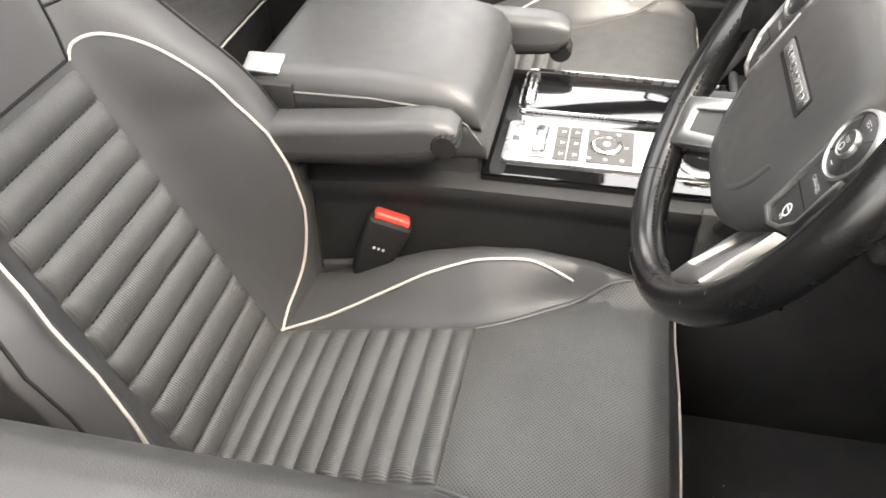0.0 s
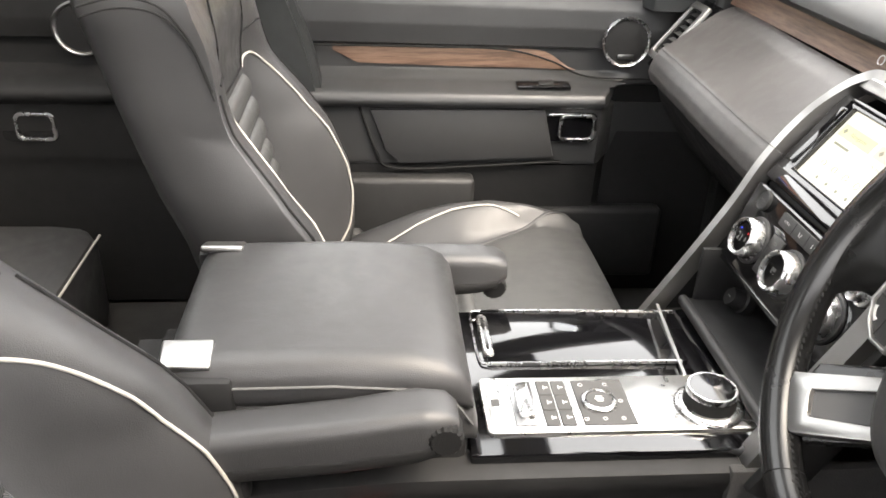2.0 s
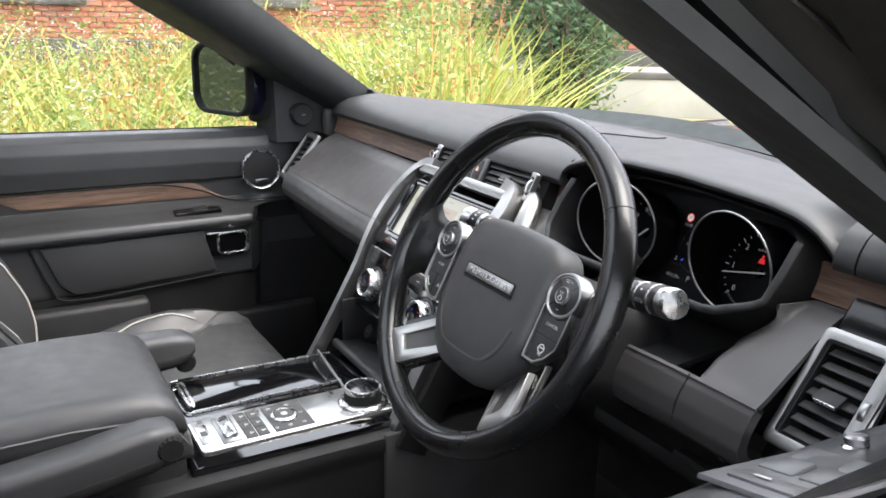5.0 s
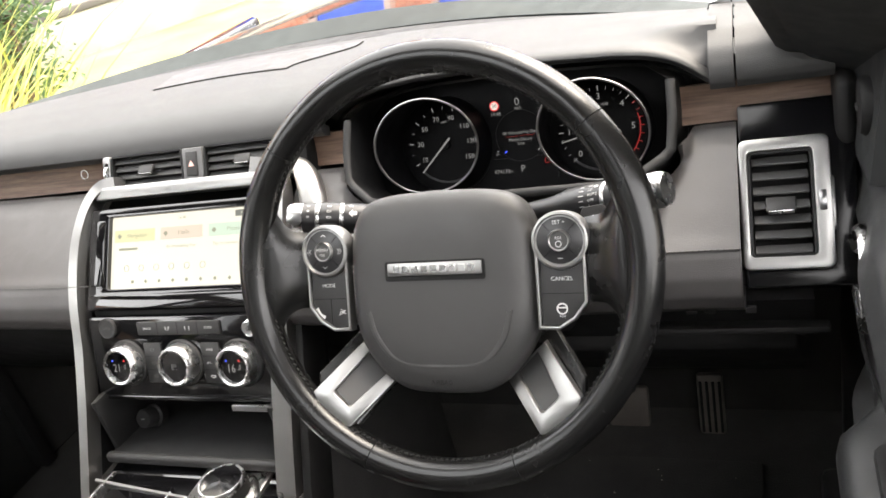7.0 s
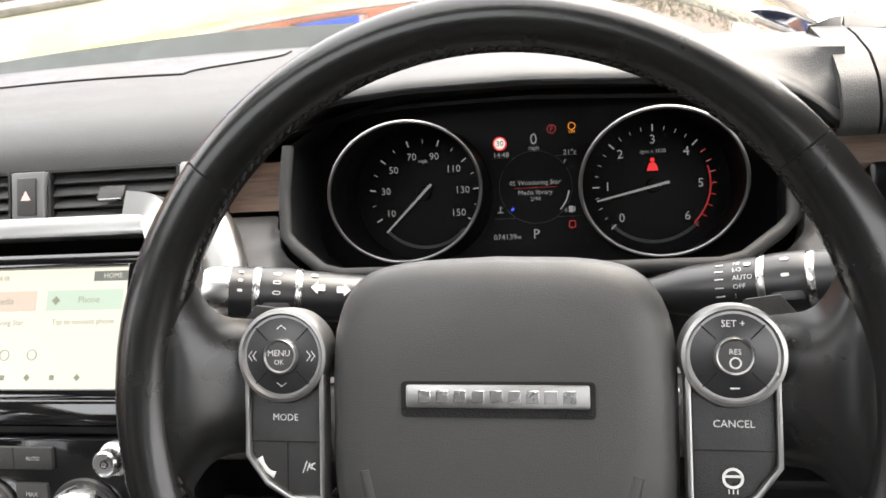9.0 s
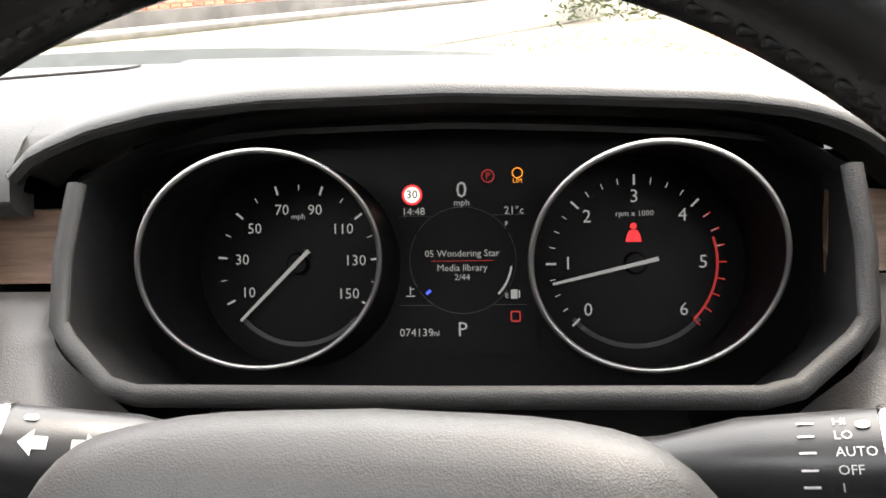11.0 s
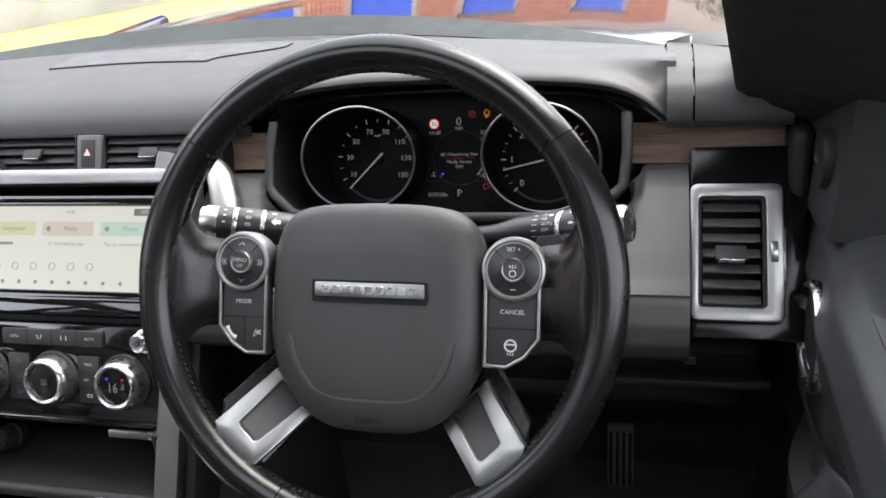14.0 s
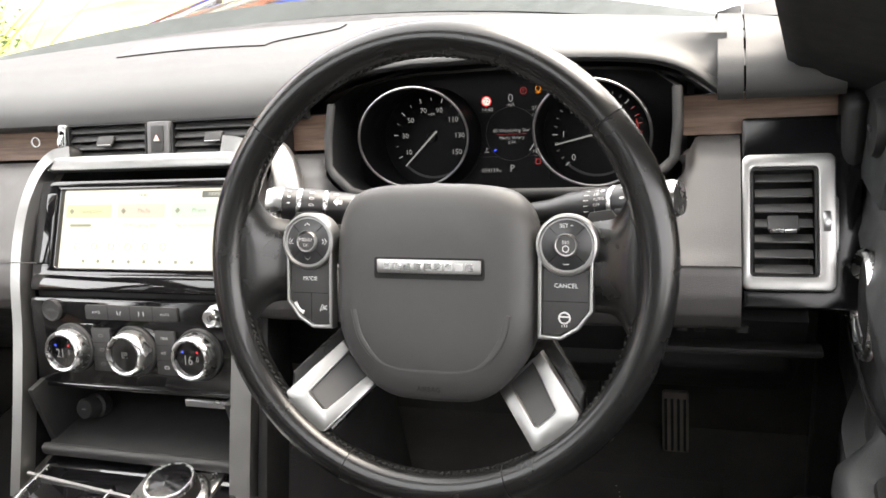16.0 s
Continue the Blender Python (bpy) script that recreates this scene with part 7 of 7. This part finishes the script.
BLUE = speckled("blue_paint", (0.015, 0.06, 0.42), (0.03, 0.09, 0.52), 3, 0.5, 0.004)
CREAM = speckled("cream_render", (0.62, 0.58, 0.48), (0.75, 0.71, 0.62), 1.2)
SILL = speckled("dark_stone_sill", (0.08, 0.075, 0.07), (0.13, 0.12, 0.11), 4)

gr = grid(lambda u, v: Vector((-90 + 180 * u, -60 + 180 * v, 0.0)), 40, 40)
tagged(part("ground", gr, GROUND), "pale dusty concrete yard reaching far off", "ground", kind="structure")
vg = grid(lambda u, v: Vector((-2.2 - 8.0 * v + 0.4 * math.sin(9 * u), -14 + 30 * u + 3.2 * v, 0.01 + 0.25 * math.sin(3.1 * v))), 40, 10)
tagged(part("verge", vg, GRASSY), "rough grassy verge with dry litter", "ground", kind="structure")

FAC = Vector((-9.4, 5.6, 0))
ALONG, NORM = Vector((0.5, 0.866, 0)), Vector((0.866, -0.5, 0))
FM = Matrix(((ALONG.x, 0, NORM.x, FAC.x), (ALONG.y, 0, NORM.y, FAC.y), (0, 1, 0, 0), (0, 0, 0, 1)))
works = thing("brick_building", "red brick works building with blue shuttered windows", "building", m=FM)
part("wall", box(60, 4.7, 0.4, at(4, 2.35, -0.22)), MORTAR, works, "weathered red brick wall")
part("wall_base", box(60, 0.75, 0.1, at(4, 0.55, 0.02)), DARK_BASE, works, "dark rendered base")
part("parapet", box(60.2, 0.25, 0.6, at(4, 4.8, -0.2), 0.03), SILL, works)
part("flat_roof", box(60, 0.2, 12, at(4, 4.6, -6.2)), DARK_BASE, works)
WIN = [(-12.0, 2.4), (-6.2, 1.8), (-2.95, 1.7), (2.45, 1.2), (4.75, 1.3), (7.3, 1.4), (10.2, 1.6), (13.6, 1.8), (18.35, 2.0)]
for wx, ww in WIN:
    sh = part("shutter", box(ww, 1.9, 0.05, at(wx, 2.53, 0.02)), BLUE, works, "blue roller shutter")
    for k in range(24):
        part("shutter_slat", box(ww - 0.06, 0.055, 0.03, at(wx, 1.65 + 0.077 * k, 0.052), 0.012, 1), BLUE, sh)
    part("sill", box(ww + 0.3, 0.16, 0.2, at(wx, 1.50, 0.06), 0.02), SILL, works, "dark stone sill")
    part("lintel", box(ww + 0.3, 0.24, 0.06, at(wx, 3.60, 0.01), 0.01), SILL, works)
part("rendered_bay", box(1.7, 4.6, 0.16, at(-8.35, 2.3, 0.04), 0.02), CREAM, works, "cream rendered bay")
cw = thing("concrete_wall", "low grey concrete loading bank along the works", "wall", m=FM)
part("bank", box(24, 0.72, 2.2, at(12.5, 0.36, 1.3), 0.04), CONCRETE, cw)
part("bank_edge", box(24, 0.08, 0.12, at(12.5, 0.74, 2.36), 0.02), SILL, cw)

# brick faces in courses, in the stretches that show between the plants
rng = random.Random(4)
verts, faces = [], []
for row in range(0, 44):
    z0 = 0.95 + row * 0.075
    x = -16 + (0.11 if row % 2 else 0)
    while x < 22:
        if not any(abs(x + 0.1 - wx) < ww / 2 + 0.2 and 1.38 < z0 < 3.7 for wx, ww in WIN):
            d = rng.uniform(-0.004, 0.006)
            n = len(verts)
            for zz, g in ((-0.02, 0.0), (0.012 + d, 0.006)):
                verts += [(x + g, z0 + g, zz), (x + 0.212 - g, z0 + g, zz), (x + 0.212 - g, z0 + 0.064 - g, zz), (x + g, z0 + 0.064 - g, zz)]
            faces += [(n + 4, n + 5, n + 6, n + 7)] + [(n + a, n + (a + 1) % 4, n + 4 + (a + 1) % 4, n + 4 + a) for a in range(4)]
        x += 0.222
me = bpy.data.meshes.new("brickwork")
me.from_pydata(verts, [], faces)
t, b = nodes(BRICK)
gi = t.nodes.new("ShaderNodeNewGeometry")
hue = ramp(BRICK, gi.outputs["Random Per Island"], [(0.0, (0.24, 0.085, 0.055)), (0.4, (0.4, 0.14, 0.08)), (0.75, (0.48, 0.19, 0.11)), (1.0, (0.36, 0.2, 0.14))])
mx = t.nodes.new("ShaderNodeMix")
mx.data_type, mx.blend_type = 'RGBA', 'MIX'
mx.inputs[0].default_value = 0.35
t.links.new(hue, mx.inputs[6])
t.links.new(b.inputs["Base Color"].links[0].from_socket, mx.inputs[7])
t.links.new(mx.outputs[2], b.inputs["Base Color"])
me.materials.append(BRICK)
bw = new("brickwork", me)
bw.parent = works
tagged(bw, "courses of weathered red bricks", kind="stuff")


# ---- plants ----
def leafy(name, a, b, rough=0.6):
    m = material(name, a, rough)
    t, bs = nodes(m)
    g = t.nodes.new("ShaderNodeNewGeometry")
    t.links.new(ramp(m, g.outputs["Random Per Island"], [(0.0, a), (1.0, b)]), bs.inputs["Base Color"])
    bs.inputs["Subsurface Weight"].default_value = 0.0
    tr = t.nodes.new("ShaderNodeBsdfTranslucent")
    t.links.new(bs.inputs["Base Color"].links[0].from_socket, tr.inputs[0])
    mix = t.nodes.new("ShaderNodeMixShader")
    mix.inputs[0].default_value = 0.35
    out = t.nodes["Material Output"]
    t.links.new(bs.outputs[0], mix.inputs[1])
    t.links.new(tr.outputs[0], mix.inputs[2])
    t.links.new(mix.outputs[0], out.inputs[0])
    return m


RUST = leafy("rusty_seed_heads", (0.34, 0.13, 0.05), (0.55, 0.3, 0.12))
LITTER = leafy("fallen_leaves", (0.16, 0.09, 0.04), (0.3, 0.2, 0.1))
GREEN = leafy("fresh_grass", (0.23, 0.285, 0.05), (0.48, 0.49, 0.14))
STRAW = leafy("dry_stalks", (0.45, 0.36, 0.1), (0.66, 0.54, 0.22))
WEED = leafy("weed_leaves", (0.12, 0.19, 0.04), (0.3, 0.34, 0.1))
BUSH = leafy("bush_leaves", (0.05, 0.10, 0.045), (0.12, 0.19, 0.085))
FLOWER = leafy("white_flower_heads", (0.6, 0.58, 0.5), (0.75, 0.73, 0.66))
HEDGE = leafy("dark_hedge_leaves", (0.03, 0.05, 0.02), (0.09, 0.1, 0.04))


class Sheets:
    """Collects many small faces for one mesh."""

    def __init__(self):
        self.v, self.f = [], []

    def blade(self, p, h, lean, az, w, segs=3):
        base, side = Vector(p), Vector((-math.sin(az), math.cos(az), 0))
        fwd = Vector((math.cos(az), math.sin(az), 0))
        n = len(self.v)
        for k in range(segs + 1):
            t = k / segs
            c = base + Vector((0, 0, h * t * (1 - 0.25 * lean * t))) + fwd * h * lean * t * t
            ww = w * (1 - t) ** 0.7
            self.v += [c - side * ww, c + side * ww] if k < segs else [c]
        for k in range(segs - 1):
            self.f.append((n + 2 * k, n + 2 * k + 1, n + 2 * k + 3, n + 2 * k + 2))
        e = n + 2 * (segs - 1)
        self.f.append((e, e + 1, e + 2))

    def leaf(self, p, size, rng):
        a, b = rng.uniform(0, 6.28), rng.uniform(-0.9, 0.9)
        d = Vector((math.cos(a) * math.cos(b), math.sin(a) * math.cos(b), math.sin(b)))
        s = d.cross(Vector((rng.uniform(-1, 1), rng.uniform(-1, 1), rng.uniform(-1, 1)))).normalized()
        n = len(self.v)
        p = Vector(p)
        self.v += [p, p + d * size * 0.5 + s * size * 0.17, p + d * size, p + d * size * 0.5 - s * size * 0.17]
        self.f.append((n, n + 1, n + 2, n + 3))

    def make(self, name, mat):
        me = bpy.data.meshes.new(name)
        me.from_pydata([tuple(v) for v in self.v], [], self.f)
        me.materials.append(mat)
        return new(name, me)


def verge_spot(rng):
    """A place on the overgrown strip, which runs along the works."""
    d = rng.uniform(4.6, 8.6)
    a = rng.uniform(-12, 0.2)
    p = FAC + ALONG * a + NORM * d
    return p if p.y + 0.39 > -0.28 * (0.76 - p.x) else verge_spot(rng)


def height_at(p):
    return 0.72 + 0.42 * noise.noise(Vector((p.x * 0.55, p.y * 0.55, 3))) + 0.28 * noise.noise(Vector((p.x * 1.7, p.y * 1.7, 9)))


rng = random.Random(11)
green, straw, weed, flower = Sheets(), Sheets(), Sheets(), Sheets()
for k in range(24000):
    p = verge_spot(rng)
    h = height_at(p) * rng.uniform(0.7, 1.5)
    (straw if rng.random() < 0.4 else green).blade(p, h, rng.uniform(0.2, 0.9), rng.uniform(0, 6.28), rng.uniform(0.008, 0.028), 4)
for k in range(1300):
    p = verge_spot(rng)
    h = height_at(p) * rng.uniform(1.1, 2.0)
    az, ln = rng.uniform(0, 6.28), rng.uniform(0, 0.18)
    (straw if k % 3 else weed).blade(p, h, ln, az, 0.008, 4)
    for j in range(rng.randint(24, 60)):
        t = rng.uniform(0.25, 1.0)
        q_ = p + Vector((math.cos(az) * h * ln * t * t, math.sin(az) * h * ln * t * t, h * t * (1 - 0.25 * ln * t)))
        q_ += Vector((rng.gauss(0, 0.06), rng.gauss(0, 0.06), rng.gauss(0, 0.03)))
        weed.leaf(q_, rng.uniform(0.035, 0.10) * (1.2 - 0.6 * t), rng)
    if k % 4 == 0:
        top = p + Vector((math.cos(az) * h * ln, math.sin(az) * h * ln, h * (1 - 0.25 * ln)))
        for j in range(16):
            flower.leaf(top + Vector((rng.gauss(0, 0.05), rng.gauss(0, 0.05), rng.gauss(-0.02, 0.05))), 0.025, rng)
for k in range(1700):
    p = Vector((-4.25 + rng.gauss(0, 0.3), 2.35 + rng.gauss(0, 0.32), 0))
    green.blade(p, rng.uniform(0.8, 1.6), rng.uniform(0.25, 0.9), rng.uniform(0, 6.28), rng.uniform(0.012, 0.03), 5)
for k in range(2600):
    p = verge_spot(rng)
    green.blade(p, height_at(p) * rng.uniform(1.0, 1.9), rng.uniform(0.35, 1.0), rng.uniform(0, 6.28), rng.uniform(0.014, 0.032), 5)
tagged(green.make("tall_grass", GREEN), "tall green grass growing wild along the verge", "grass", kind="stuff")
tagged(straw.make("dry_grass", STRAW), "dry yellow grass stalks among the weeds", "grass", kind="stuff")
tagged(weed.make("weeds", WEED), "leafy tall weeds on the verge", "weeds", kind="stuff")
rust = Sheets()
for k in range(420):
    p = verge_spot(rng)
    h = height_at(p) * rng.uniform(1.2, 2.0)
    az, ln = rng.uniform(0, 6.28), rng.uniform(0, 0.2)
    rust.blade(p, h, ln, az, 0.007, 4)
    for j in range(rng.randint(20, 46)):
        t = rng.uniform(0.45, 1.0)
        q_ = p + Vector((math.cos(az) * h * ln * t * t, math.sin(az) * h * ln * t * t, h * t * (1 - 0.25 * ln * t)))
        rust.leaf(q_ + Vector((rng.gauss(0, 0.035), rng.gauss(0, 0.035), rng.gauss(0, 0.03))), rng.uniform(0.02, 0.05), rng)
tagged(rust.make("dock_stalks", RUST), "rust brown dock stalks gone to seed", "weeds", kind="stuff")
tagged(flower.make("flower_heads", FLOWER), "small pale flower heads on the weeds", "flowers", kind="stuff")


def bush(x, y, hgt, rad, label, mat, seed, count):
    r = random.Random(seed)
    b = thing("bush", label, "bush", m=at(x, y, 0))
    lv, tw = Sheets(), []
    for k in range(26):
        az, L = r.uniform(0, 6.28), hgt * r.uniform(0.6, 1.0)
        sp_ = rad * r.uniform(0.2, 1.0)
        tip = Vector((math.cos(az) * sp_, math.sin(az) * sp_, L))
        mid = tip * 0.5 + Vector((0, 0, 0.12 * hgt))
        path = smooth_path([(0, 0, 0), mid, tip], 4)
        tw.append(tube(path, lambda t: 0.03 * (1 - t) + 0.004, 5))
        for j in range(count):
            t = r.uniform(0.25, 1.05)
            i = min(len(path) - 1, int(t * (len(path) - 1)))
            lv.leaf(path[i] + Vector((r.gauss(0, 0.24), r.gauss(0, 0.24), r.gauss(0, 0.2))) * (rad / 1.2), r.uniform(0.05, 0.11), r)
    part("limbs", join(*tw), leafless, b, "thin brown limbs")
    o = lv.make("crown", mat)
    o.parent = b


leafless = speckled("brown_bark", (0.09, 0.06, 0.04), (0.15, 0.11, 0.08), 8)
bush(-4.6, 4.05, 2.3, 0.75, "dense dark green bush beside the verge", BUSH, 3, 330)
bush(-5.6, 3.3, 1.7, 0.8, "leafy light green bush among tall grass", WEED, 5, 200)

# rough grass and a hedge bank ahead
rng = random.Random(23)
patch, hedge = Sheets(), Sheets()
for k in range(5000):
    p = Vector((rng.uniform(0.5, 14), rng.uniform(9, 17), 0))
    patch.blade(p, rng.uniform(0.03, 0.12), rng.uniform(0.2, 0.9), rng.uniform(0, 6.28), 0.012, 2)
litter = Sheets()
for k in range(9000):
    p = Vector((rng.uniform(-1, 12), rng.uniform(3, 16), 0.01))
    if noise.noise(Vector((p.x * 0.4, p.y * 0.4, 7))) > -0.05:
        litter.leaf(p, rng.uniform(0.04, 0.1), rng)
tagged(litter.make("leaf_litter", LITTER), "brown fallen leaves and grit on the yard", "leaf litter", kind="stuff")
tagged(patch.make("sparse_grass", STRAW), "sparse dry grass on the yard", "grass", kind="stuff")
for k in range(14000):
    x = rng.uniform(-2, 26)
    h = 2.2 + 0.7 * noise.noise(Vector((x * 0.4, 1, 1)))
    t = rng.random()
    hedge.leaf((x, 19 + 0.25 * x + rng.gauss(0, 0.5) + 0.6 * t, h * t + 0.05), rng.uniform(0.1, 0.25), rng)
tagged(hedge.make("hedge", HEDGE), "dark overgrown hedge along the yard's edge", "hedge", kind="stuff")

# hedge bank behind the car, which the mirrors show
back_hedge = Sheets()
for k in range(34000):
    x = rng.uniform(-9, 9)
    h = 3.4 + 1.2 * noise.noise(Vector((x * 0.35, 4, 2)))
    t = rng.random() ** 0.8
    back_hedge.leaf((x, -6.6 + rng.gauss(0, 0.25) - 0.8 * t, h * t + 0.05), rng.uniform(0.05, 0.14), rng)
tagged(back_hedge.make("hedge", HEDGE), "tall dark green hedge behind the car", "hedge", kind="stuff")
bank = grid(lambda u, v: Vector((-9.5 + 19 * u, -7.1 - 0.9 * v + 0.3 * noise.noise(Vector((u * 12, v * 3, 1))), (3.2 + 1.2 * noise.noise(Vector(((-9.5 + 19 * u) * 0.35, 4, 2)))) * v)), 60, 12)
tagged(part("hedge_bank", thicken(bank, 0.3, (0, 1, 0)), HEDGE), "shaded inside of the dark hedge", "hedge", kind="stuff")
